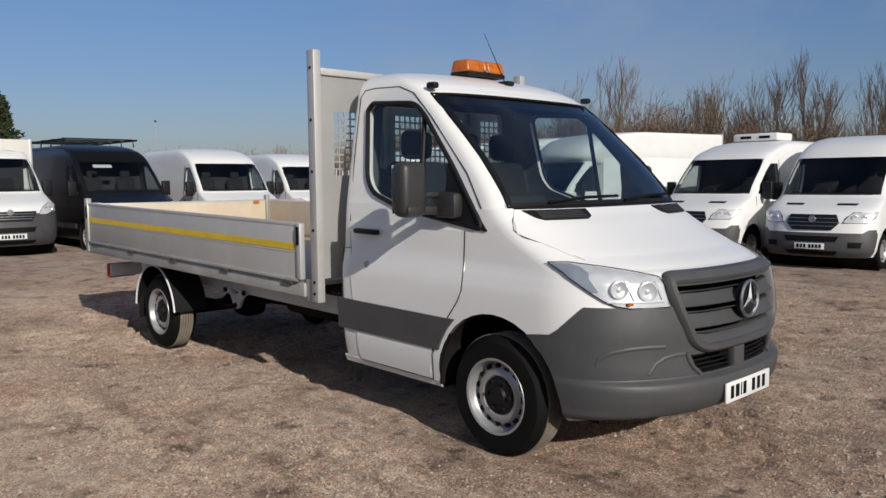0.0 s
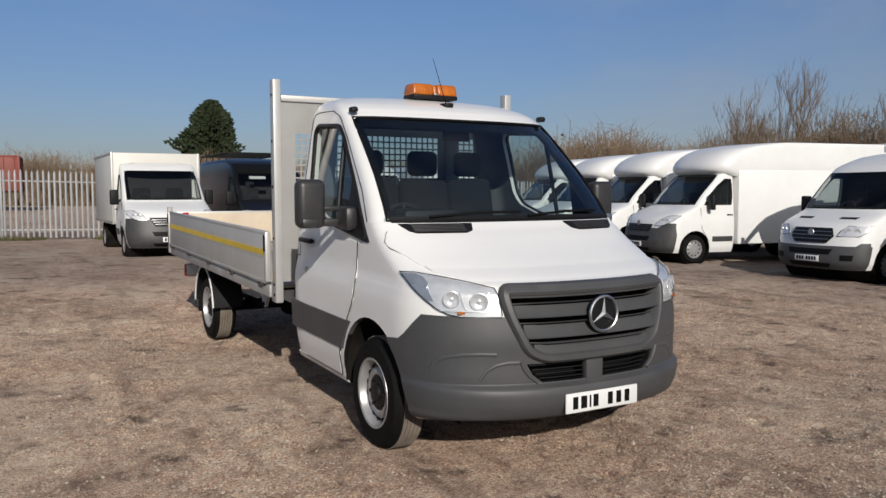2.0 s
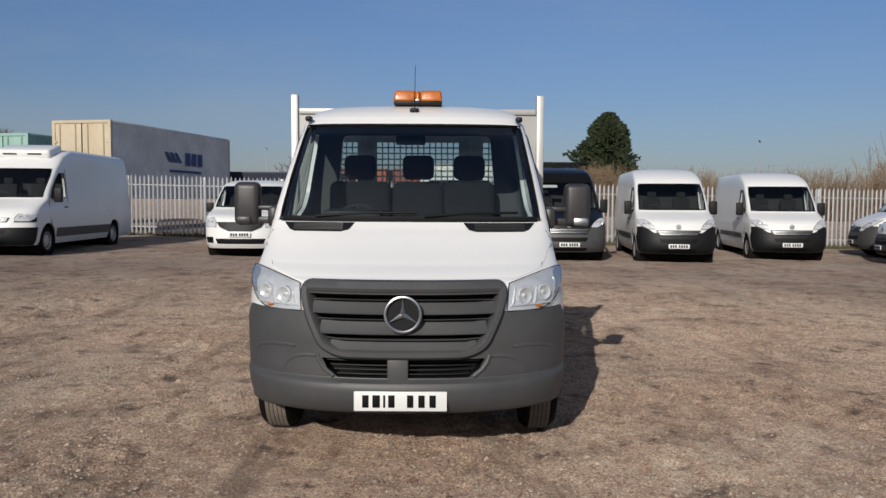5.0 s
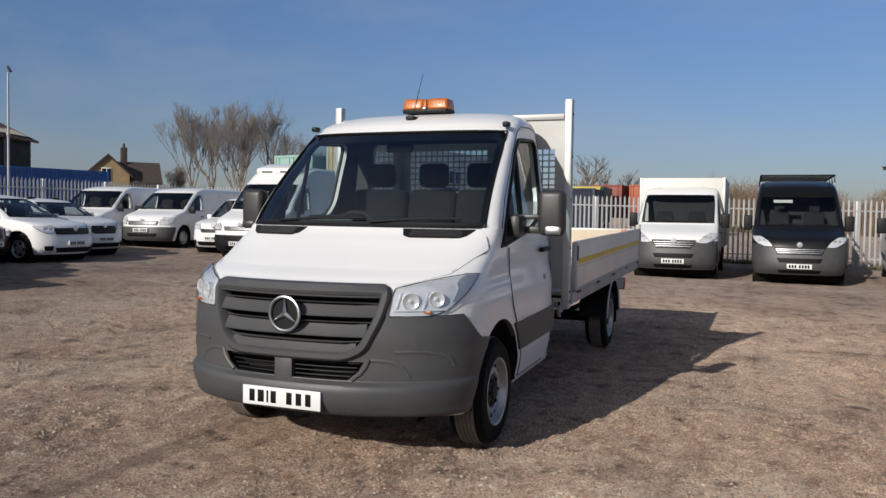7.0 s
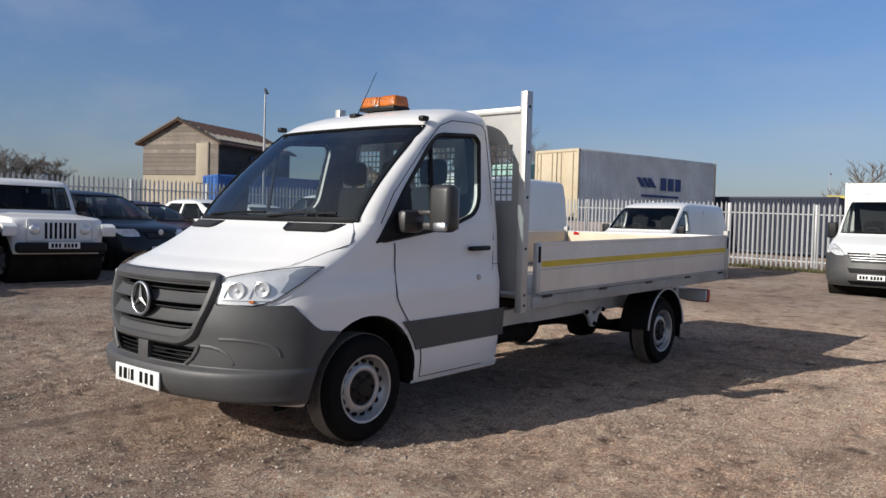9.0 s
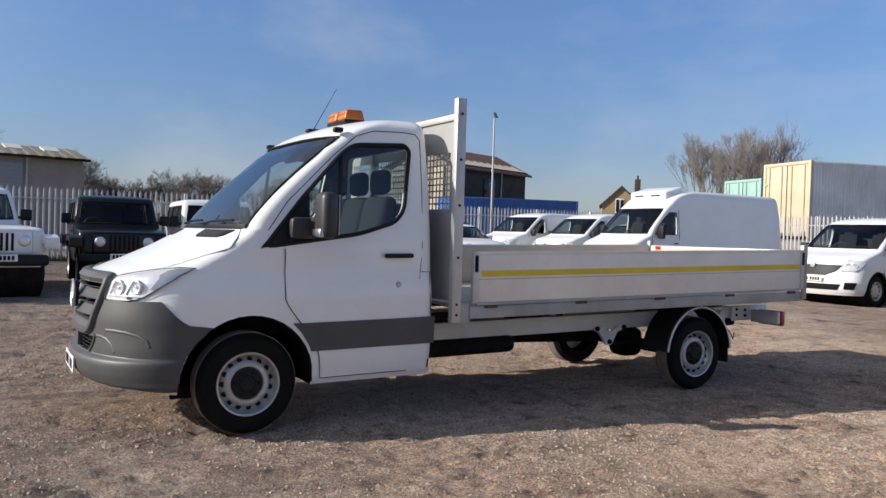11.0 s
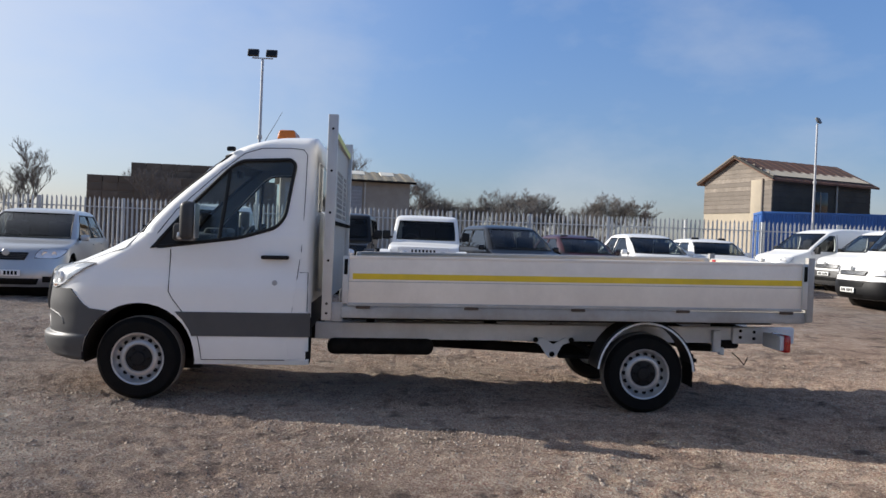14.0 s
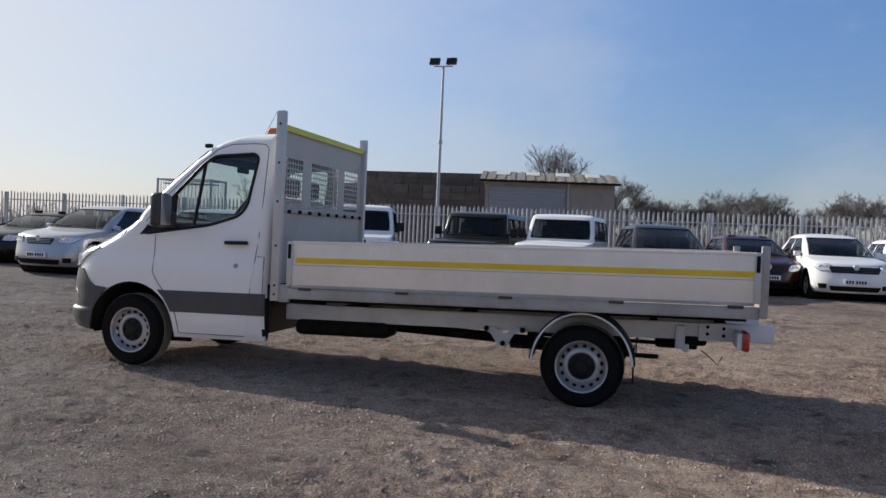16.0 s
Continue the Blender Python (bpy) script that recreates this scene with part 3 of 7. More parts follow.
    part("sensor_block", box((0.03, 0.955, 0.61), (0.12, 0.05, 0.13), 0.01), PLASTIC, intake, rake=RAKE)
    for s in (1, -1):
        loop = [(0.49, 0.682), (0.475, 0.64), (0.445, 0.60), (0.395, 0.560)]
        part("intake_cheek", tube([CAB.pt(s * CAB.ux(z, x), z, 0.010) for x, z in loop], 0.014, 8), PLASTIC, intake, rake=RAKE)
        loop = [(0.50, 0.674), (0.56, 0.674), (0.62, 0.662), (0.67, 0.632), (0.70, 0.580)]
        part("bumper_crease", tube([CAB.pt(s * CAB.ux(z, x), z, 0.0005) for x, z in loop], 0.017, 10), PLASTIC, bumper, rake=RAKE)
        loop = [(0.62, 0.722), (0.70, 0.724), (0.78, 0.718), (0.85, 0.70), (0.89, 0.67), (0.90, 0.63)]
        part("bumper_crease", tube([CAB.pt(s * CAB.ux(z, x), z, 0.0005) for x, z in loop], 0.017, 10), PLASTIC, bumper, rake=RAKE)
    # grille: shield-shaped surround round an opening with sloping slats
    fine = []
    for p, q in zip(shield, shield[1:] + shield[:1]):
        k = max(1, int((Vector(q) - Vector(p)).length / 0.05))
        fine += [tuple(Vector(p).lerp(Vector(q), i / k)) for i in range(k)]
    edge = lambda z: float(np.interp(z, (0.672, 0.70, 0.725, 0.90, 1.076), (0.36, 0.42, 0.47, 0.555, 0.592)))
    grille = part("grille", box((0, 0.745, 0.87), (1.10, 0.02, 0.36)), INK, truck, "dark grey grille with horizontal slats", rake=RAKE)
    part("grille_surround", band(fine, [(-0.012, 0.008), (-0.006, 0.026), (0.010, 0.040), (0.034, 0.040), (0.044, 0.026), (0.048, -0.06)]), PLASTIC, grille, rake=RAKE)

    def blade(steps, taper=0.0):
        """A bar across the grille. Steps: height, height above the skin."""
        bm, ring = bmesh.new(), []
        hi = min(edge(z) for z, _ in steps) - 0.036
        for i in range(25):
            x = -hi + 2 * hi * i / 24
            f = 1 - taper * max(0.0, abs(x) / hi - 0.75) / 0.25
            ring.append([bm.verts.new(CAB.pt(CAB.ux(z, x), z, o * f - 0.03 * (1 - f))) for z, o in steps])
        n = len(steps)
        for p, q in zip(ring, ring[1:]):
            for k in range(n):
                bm.faces.new((p[k], p[(k + 1) % n], q[(k + 1) % n], q[k]))
        bm.faces.new(ring[0])
        bm.faces.new(ring[-1])
        part("slat", bm, PLASTIC, grille, rake=RAKE)

    gaps = (1.004, 0.897, 0.787)
    for top, bot in ((1.062, 1.022), (0.985, 0.915), (0.878, 0.805), (0.766, 0.715)):
        blade([(top, -0.012), (bot + 0.012, 0.016), (bot + 0.004, 0.026), (bot, 0.024), (bot + 0.002, -0.03), (top, -0.04)])
    for z in gaps:
        blade([(z - 0.006, 0.016), (z - 0.010, 0.024), (z - 0.014, 0.016), (z - 0.010, -0.02)], 0.9)
    # round badge on the grille: ring with three blades
    yb = 1.014
    bm = tube([(0.098 * math.cos(k * math.tau / 40), yb, 0.925 + 0.098 * math.sin(k * math.tau / 40)) for k in range(40)], 0.009, 8, True)
    badge = part("badge_ring", bm, CHROME, grille, "chrome badge ring", rake=RAKE)
    part("badge_back", revolve([(0.001, 0), (0.094, 0), (0.094, -0.02), (0.001, -0.02)], (0, 0, 0), 32), PLASTIC2, badge).matrix_local = Matrix.Translation((0, yb - 0.012, 0.925 - RAKE * yb)) @ Matrix.Rotation(radians(90), 4, "Z")
    bm = bmesh.new()
    for k in range(3):
        a = math.pi / 2 + k * math.tau / 3
        c, t = Vector((math.cos(a), 0, math.sin(a))), Vector((-math.sin(a), 0, math.cos(a)))
        o = Vector((0, yb, 0.925))
        v = [bm.verts.new(o + c * r + t * w + Vector((0, d, 0))) for r, w, d in ((0.096, 0, 0.004), (0.0, 0.016, 0.0), (0.0, -0.016, 0.0), (0.0, 0, 0.014))]
        for q in ((0, 1, 3), (0, 3, 2), (0, 2, 1)):
            bm.faces.new([v[i] for i in q])
    part("badge_blade", bm, CHROME, badge, rake=RAKE)
    # plate, writing as bars
    plate = part("number_plate", box((0.012, 1.022, 0.440), (0.52, 0.012, 0.111), 0.004), PLATE, truck, "white front number plate with black characters", rake=RAKE)
    for x, w in ((-0.195, 0.036), (-0.135, 0.042), (-0.09, 0.012), (-0.05, 0.036), (0.055, 0.036), (0.118, 0.036), (0.18, 0.036)):
        part("character_bar", box((0.012 - x, 1.028, 0.440), (w, 0.004, 0.07), 0.001), INK, plate, rake=RAKE)
    # headlights
    for s in (1, -1):
        rows = [(0.922, 0.59, 0.78), (0.935, 0.585, 0.83), (0.96, 0.588, 0.872), (1.0, 0.592, 0.905), (1.04, 0.596, 0.93), (1.068, 0.602, 0.941), (1.09, 0.69, 0.946), (1.115, 0.80, 0.9495), (1.135, 0.905, 0.951)]
        rows = [(z, s * CAB.ux(z, min(a, CAB.at(z)[1] * 0.999)), s * CAB.ux(z, min(b, CAB.at(z)[1] * 0.9995))) for z, a, b in rows]
        lamp = part("headlight", CAB.patch(rows, 0.010, 0.012, nu=16), LAMPIN, truck, "clear headlight with chrome reflectors", rake=RAKE)
        part("lens", CAB.patch(rows, 0.030, 0, nu=16), LENS, lamp, rake=RAKE)
        for x, z, r in ((0.69, 1.005, 0.052), (0.81, 1.015, 0.048)):
            p = CAB.pt(s * CAB.ux(z, x), z, 0.012)
            p.z -= RAKE * p.y
            bowl = part("reflector_bowl", revolve([(r, 0.012), (r * 0.9, 0.014), (r * 0.62, 0.003), (0.014, 0.001), (0.010, 0.010), (0.002, 0.012), (0.002, -0.01), (r, -0.01)], (0, 0, 0), 24), LAMPIN, lamp, "round chrome reflector bowl")
            bowl.matrix_local = Matrix.Translation(p) @ Matrix.Rotation(radians(90 - 32 * s), 4, "Z")
        part("reflector_shelf", CAB.patch([(z, s * CAB.ux(z, 0.61), s * CAB.ux(z, 0.86)) for z in (0.950, 0.956)], 0.020, 0.010, nu=10), LAMPIN, lamp, rake=RAKE)
        for x, w in ((0.62, 0.006), (0.752, 0.007)):
            rib = [(z, s * CAB.ux(z, x + lean), s * CAB.ux(z, x + lean + w)) for z, lean in ((0.962, 0.0), (1.0, 0.008), (1.05, 0.016))]
            part("reflector_rib", CAB.patch(rib, 0.019, 0.008, nu=2, nz=2), BOWL, lamp, rake=RAKE)
        p = CAB.pt(s * CAB.ux(0.945, 0.77), 0.945, 0.010)
        part("indicator", box(p, (0.06, 0.016, 0.018), 0.005), AMBER, lamp, rake=RAKE)
        trim = [(1.0, 0.88, 0.904), (1.035, 0.89, 0.927), (1.066, 0.895, 0.939), (1.09, 0.885, 0.945), (1.115, 0.89, 0.9485), (1.13, 0.91, 0.950)]
        part("lamp_tail", CAB.patch([(z, s * CAB.ux(z, a), s * CAB.ux(z, min(b, CAB.at(z)[1] * 0.999))) for z, a, b in trim], 0.016, 0.008, nu=6), SMOKED, lamp, rake=RAKE)
        rim = [CAB.pt(u, z, 0.016) for z, u, _ in rows] + [CAB.pt(u, z, 0.016) for z, _, u in rows[::-1]]
        part("lamp_seal", tube(rim, 0.0028, 6, True), PLASTIC2, lamp, rake=RAKE)
    # doors, cladding, seams, handles, glass
    for s in (1, -1):
        rows = [(0.345, 1.22, 0.52), (0.50, 1.235, 0.50), (0.62, 1.25, 0.47), (0.75, 1.265, 0.36), (0.90, 1.285, 0.245), (1.10, 1.31, 0.24), (1.27, 1.325, 0.24)]
        rows = [(z, s * CAB.uy(z, -b), s * CAB.uy(z, -a)) for z, a, b in rows]
        door = part("door", CAB.patch(rows, 0.006, 0.012, nu=16, nz=4), WHITE, truck, "white cab door", rake=RAKE)
        rows = [(z, s * CAB.uy(z, -b), s * CAB.uy(z, -a)) for z, a, b in ((0.545, 1.425, 0.44), (0.60, 1.425, 0.418), (0.68, 1.425, 0.365), (0.748, 1.425, 0.30))]
        part("side_cladding", CAB.patch(rows, 0.016, 0.02, nu=20), PLASTIC, truck, "dark grey side rubbing panel", rake=RAKE)
        rows = [(z, s * CAB.uy(z, -0.47), s * CAB.uy(z, -1.42)) for z in (0.302, 0.345)]
        part("sill", CAB.patch(rows, 0.003, 0.02, nu=12), WHITE, truck, rake=RAKE)
        seam = [(z, y) for z, y in ((0.345, -1.215), (0.50, -1.232), (0.75, -1.265), (1.05, -1.30), (1.27, -1.325), (1.7, -1.335), (2.10, -1.335), (2.145, -1.30), (2.155, -1.2), (2.15, -0.95), (2.10, -0.80), (1.95, -0.62), (1.6, -0.26), (1.40, -0.12))]
        part("door_seam", tube([CAB.pt(s * CAB.uy(z, y), z, 0.001) for z, y in seam], 0.0032, 6), INK, door, rake=RAKE)
        seam = [(1.27, -0.238), (1.1, -0.238), (0.92, -0.238), (0.86, -0.27), (0.75, -0.355), (0.62, -0.465), (0.50, -0.50), (0.345, -0.52), (0.345, -0.8), (0.345, -1.215)]
        part("door_seam", tube([CAB.pt(s * CAB.uy(z, y), z, 0.006) for z, y in seam], 0.0032, 6), INK, door, rake=RAKE)
        seam = [(1.09, -1.32), (1.09, -1.39), (0.76, -1.395)]
        part("panel_seam", tube([CAB.pt(s * CAB.uy(z, y), z, 0.002) for z, y in seam], 0.003, 6), INK, truck, rake=RAKE)
        seam = [(1.146, 0.52), (1.175, 0.44), (1.222, 0.305), (1.255, 0.18), (1.29, 0.115), (1.342, 0.08), (1.415, 0.042)]
        part("wing_seam", tube([CAB.pt(s * CAB.uy(z, y), z, 0.003) for z, y in seam], 0.0018, 6), INK, truck, rake=RAKE)
        hz = 1.215
        part("door_handle", box((s * 0.992, -1.112, hz), (0.045, 0.235, 0.034), 0.014, seg=3), PLASTIC2, door, "black door handle", rake=RAKE)
        part("door_lock", revolve([(0.001, s * 0.014), (0.02, s * 0.014), (0.024, 0.0), (0.001, 0.0)], (s * 0.984, -1.115, 0.999), 20), STEEL, door, rake=RAKE)
        bm = bmesh.new()
        vs = [bm.verts.new((s * (CAB.at(z)[1] - 0.012), y, z)) for y, z in SIDEGLASS]
        bm.faces.new(vs)
        part("side_window", bm, GLASS, door, "tinted side window", rake=RAKE)
        part("window_rubber", tube([CAB.pt(s * CAB.uy(z, y), z, 0.002) for y, z in SIDEWIN], 0.016, 8, True), PLASTIC2, door, rake=RAKE)
        part("window_bar", tube([(s * (CAB.at(z)[1] - 0.008), y, z) for y, z in ((-0.63, 1.36), (-0.66, 1.65), (-0.685, 1.96))], 0.016, 8), PLASTIC2, door, rake=RAKE)
        bm = prism(rounded([(-0.06, 1.272), (-0.335, 1.58), (-0.42, 1.67), (-0.42, 1.335)], 0.02), "x", s * 0.90, s * 0.955)
        for v in bm.verts:
            v.co.x = s * (CAB.at(v.co.z)[1] + (0.010 if abs(v.co.x) > 0.93 else -0.025))
        part("mirror_panel", bm, PLASTIC2, door, rake=RAKE)
        # mirror
        mirror = part("door_mirror", box((s * 1.205, -0.44, 1.505), (0.19, 0.12, 0.315), 0.045, seg=4), MIRRORPL, truck, "charcoal plastic door mirror", rake=RAKE)
        part("mirror_glass", box((s * 1.205, -0.503, 1.505), (0.155, 0.006, 0.275), 0.002), CHROME, mirror, rake=RAKE)
        for z, h in ((1.475, 0.035), (1.385, 0.05)):
            part("mirror_arm", box((s * 1.055, -0.425, z), (0.17, 0.055, h), 0.012), MIRRORPL, mirror, rake=RAKE)
        part("mirror_foot", box((s * 0.985, -0.36, 1.415), (0.085, 0.20, 0.15), 0.03), MIRRORPL, mirror, rake=RAKE)
        part("repeater", box((s * 1.225, -0.385, 1.385), (0.11, 0.04, 0.06), 0.016), CHROME if s < 0 else MIRRORPL, mirror, rake=RAKE)
        # marker camera lamps on the roof corners
        part("marker_lamp", box((s * 0.795, -0.675, 2.142), (0.05, 0.075, 0.04), 0.014), PLASTIC2, truck, rake=RAKE)
        # wheel arch liner
        bm, sec = bmesh.new(), []
        for k in range(25):
            a = math.pi * (-0.02 + 1.04 * k / 24)
            sec.append([bm.verts.new((s * xx, rr * math.cos(a), 0.355 + rr * math.sin(a))) for xx, rr in ((0.60, 0.464), (0.955, 0.464), (0.955, 0.452), (0.60, 0.452))])
        for a, b in zip(sec, sec[1:]):
            for k in range(4):
                bm.faces.new((a[k], a[(k + 1) % 4], b[(k + 1) % 4], b[k]))
        bm.faces.new([bm.verts.new((s * 0.60, 0.464 * math.cos(math.tau * k / 40), 0.355 + 0.464 * math.sin(math.tau * k / 40))) for k in range(-2, 23)])
        part("arch_liner", bm, GREASY, truck, rake=RAKE)
    # windscreen with its dark edge
    rows = [(z, -CAB.ux(z, x), CAB.ux(z, x)) for z, x in ((1.40, 0.895), (1.55, 0.876), (1.75, 0.852), (1.95, 0.826), (2.105, 0.808))]
    part("windscreen", CAB.patch(rows, -0.004, 0, nu=24), WSGLASS, truck, "clear curved windscreen", rake=RAKE)
    edge = [CAB.pt(CAB.ux(1.41, -0.875 + 1.75 * k / 14), 1.41, 0.0) for k in range(15)] + [CAB.pt(CAB.ux(z, 0.875 - 0.075 * (z - 1.41) / 0.68), z, 0.0) for z in (1.5, 1.7, 1.9, 2.03)]
    edge += [CAB.pt(CAB.ux(2.09, 0.80 - 1.60 * k / 14), 2.09, 0.0) for k in range(15)] + [CAB.pt(CAB.ux(z, -0.875 + 0.075 * (z - 1.41) / 0.68), z, 0.0) for z in (2.03, 1.9, 1.7, 1.5)]
    part("windscreen_edge", tube(edge, 0.010, 8, True), INK, truck, rake=RAKE)
    part("cowl", CAB.patch([(z, -CAB.ux(z, 0.86), CAB.ux(z, 0.86)) for z in (1.397, 1.436)], 0.004, 0.02, nu=30), PLASTIC2, truck, rake=RAKE)
    for q in (1, -1):
        part("pillar_band", CAB.patch([(z, q * CAB.ux(z, x - 0.04), q * CAB.ux(z, x)) for z, x in ((1.41, 0.88), (1.75, 0.842), (2.09, 0.80))], -0.010, 0.004, nu=3), INK, truck, rake=RAKE)
    rows = [(z, -CAB.ux(z, 0.80), CAB.ux(z, 0.80)) for z in (2.03, 2.09)]
    part("sun_strip", CAB.patch(rows, -0.012, 0.004, nu=20), INK, truck, rake=RAKE)
    for x0, x1 in ((0.62, -0.05), (-0.10, -0.72)):
        p = [CAB.pt(CAB.ux(1.44, x0), 1.425, 0.02), CAB.pt(CAB.ux(1.45, (x0 + x1) / 2), 1.45, 0.018), CAB.pt(CAB.ux(1.47, x1), 1.455, 0.016)]
        part("wiper", tube(p, 0.009, 6), INK, truck, rake=RAKE)
    bm = bmesh.new()
    v = [bm.verts.new((x, -1.41, z)) for x, z in rounded([(-0.68, 1.60), (-0.64, 2.08), (0.64, 2.08), (0.68, 1.60)], 0.05)]
    bm.faces.new(v)
    part("rear_window", bm, GLASS, truck, rake=RAKE)
    # inside: dashboard, wheel, seats
    part("dashboard", prism(rounded([(0.06, 1.36), (-0.12, 1.43), (-0.38, 1.40), (-0.46, 1.25), (-0.42, 0.80), (0.06, 0.80)], 0.05), "x", -0.86, 0.86), DASH, truck, rake=RAKE)
    part("dash_hood", box((0.42, -0.34, 1.42), (0.42, 0.24, 0.10), 0.04), DASH, truck, rake=RAKE)
    tilt = Matrix.Translation((0.42, -0.58, 1.32)) @ Matrix.Rotation(radians(-62), 4, "X")
    bm = tube([tilt @ Vector((0.19 * math.cos(k * math.tau / 32), 0.19 * math.sin(k * math.tau / 32), 0)) for k in range(32)], 0.016, 8, True)
    sw = part("steering_wheel", bm, DASH, truck, rake=RAKE)
    bm = tube([tilt @ Vector((-0.19, 0, 0)), tilt @ Vector((0.19, 0, 0))], 0.014)
    tube([tilt @ Vector((0, 0, 0)), tilt @ Vector((0, -0.19, 0))], 0.014, bm=bm)
    tube([tilt @ Vector((0, 0, 0.01)), tilt @ Vector((0, 0.02, -0.25))], 0.035, bm=bm)
    part("wheel_spoke", bm, DASH, sw, rake=RAKE)
    for x, w in ((0.46, 0.50), (-0.02, 0.42), (-0.44, 0.42)):
        seat = part("seat", box((x, -0.85, 1.0), (w, 0.50, 0.16), 0.06, seg=3), SEATCLOTH, truck, "black cloth cab seat", rake=RAKE)
        part("seat_back", box((x, -1.15, 1.36), (w, 0.14, 0.64), 0.06, rot=Matrix.Rotation(radians(12), 4, "X"), seg=3), SEATCLOTH, seat, rake=RAKE)
        part("headrest", box((x, -1.20, 1.79), (0.26, 0.10, 0.20), 0.05, seg=3), SEATCLOTH, seat, rake=RAKE)
    part("seat_base", box((0, -0.85, 0.80), (1.6, 0.7, 0.24), 0.03), PLASTIC2, truck, rake=RAKE)
    part("inside_mirror", box((0.02, -0.60, 1.98), (0.22, 0.03, 0.07), 0.012), INK, truck, rake=RAKE)
    part("ceiling_lining", CAB.solid(nu=8, ns=3, inset=0.05, z0=2.19, z1=2.23), GREYPL, truck, rake=RAKE)
    # roof: beacon and aerial
    bx_ = -0.02
    beacon = part("beacon_base", box((bx_, -1.06, 2.297), (0.385, 0.19, 0.035), 0.012), PLASTIC2, truck, "amber roof beacon on a black base", rake=RAKE)
    for c, w in ((-0.108, 0.178), (0.108, 0.178), (0.0, 0.046)):
        bm = box((c, -1.06, 2.352), (w, 0.185, 0.09 if w > 0.1 else 0.082), 0.02, seg=3)
        for v in bm.verts:
            k = (v.co.z - 2.307) / 0.09
            v.co.y = -1.06 + (v.co.y + 1.06) * (1 - 0.22 * k)
            v.co.x = bx_ + v.co.x * (1 - 0.06 * k)
        lens = part("beacon_lens", bm, AMBER, beacon, "orange ribbed lens", rake=RAKE)
        if w > 0.1:
            for k in range(6):
                part("lens_rib", box((bx_ + c + (k - 2.5) * 0.026, -0.978, 2.34), (0.006, 0.006, 0.055), 0.002), AMBER, lens, rake=RAKE)
    part("beacon_clip", box((bx_, -0.966, 2.318), (0.035, 0.010, 0.016), 0.003), CHROME, beacon, rake=RAKE)
    aerial = part("aerial", tube([(0, -0.775, 2.215), (0, -0.81, 2.28), (0, -0.98, 2.59)], 0.005, 6, r1=0.0018), INK, truck, "thin black roof aerial", rake=RAKE)
    part("aerial_foot", box((0, -0.78, 2.217), (0.07, 0.12, 0.035), 0.013), PLASTIC2, aerial, rake=RAKE)


build_cab()


def wheel(x, y, s, r=0.35, w=0.225, parent=None):
    """A tyre on a pressed steel rim with round holes; s: the outer side."""
    c, o = (x, y, r - 0.004), s
    prof = [(0.215, -w / 2), (0.26, -w / 2 - 0.004), (0.31, -w / 2), (r - 0.018, -w / 2 + 0.022), (r - 0.004, -w / 2 + 0.045), (r, 0), (r - 0.004, w / 2 - 0.045), (r - 0.018, w / 2 - 0.022), (0.31, w / 2), (0.26, w / 2 + 0.004), (0.215, w / 2), (0.205, w / 2 - 0.02), (0.205, -w / 2 + 0.02)]
    tyre = part("tyre", revolve([(q, a) for q, a in prof], c, 56), RUBBER, parent, "black road tyre")
    for a in (-0.052, -0.026, 0.0, 0.026, 0.052):
        part("tread_band", revolve([(r - 0.012, a - 0.012), (r + 0.0015, a - 0.011), (r + 0.0015, a + 0.011), (r - 0.012, a + 0.012)], c, 56), TREAD, tyre)
    e = w / 2
    prof = [(0.222, e - 0.004), (0.218, e + 0.004), (0.205, e), (0.198, e - 0.03), (0.186, e - 0.055), (0.176, e - 0.06), (0.15, e - 0.035), (0.135, e - 0.028), (0.118, e - 0.030), (0.10, e - 0.05), (0.0, e - 0.052), (0.0, e - 0.085), (0.2, e - 0.085), (0.222, e - 0.03)]
    rim = part("rim", revolve([(max(q, 0.001), a * o) for q, a in prof], c, 48), STEEL, parent, "silver steel wheel with ring of holes")
    for k in range(15):
        a = k * math.tau / 15
        p = Vector((c[0] + o * (e - 0.049), c[1] + 0.166 * math.cos(a), c[2] + 0.166 * math.sin(a)))
        part("rim_hole", revolve([(0.001, 0.006 * o), (0.018, 0.006 * o), (0.018, -0.01 * o), (0.001, -0.01 * o)], p, 12), INK, rim)
    hub = part("hub_cap", revolve([(max(q, 0.001), a * o) for q, a in ((0.112, e - 0.045), (0.108, e - 0.034), (0.06, e - 0.028), (0.05, e - 0.014), (0.0, e - 0.012), (0.0, e - 0.05))], c, 32), PLASTIC2, rim, "black hub cap")
    for k in range(6):
        a = k * math.tau / 6
        p = Vector((c[0] + o * (e - 0.024), c[1] + 0.083 * math.cos(a), c[2] + 0.083 * math.sin(a)))
        part("wheel_bolt", revolve([(0.001, 0.008 * o), (0.011, 0.006 * o), (0.012, -0.01 * o), (0.001, -0.01 * o)], p, 8), GREASY, rim)


for sx in (1, -1):
    for yy in (0.0, -4.325):
        wl_ = thing("wheel")
        wl_.parent = truck
        wheel(sx * 0.86, yy, sx, parent=wl_)


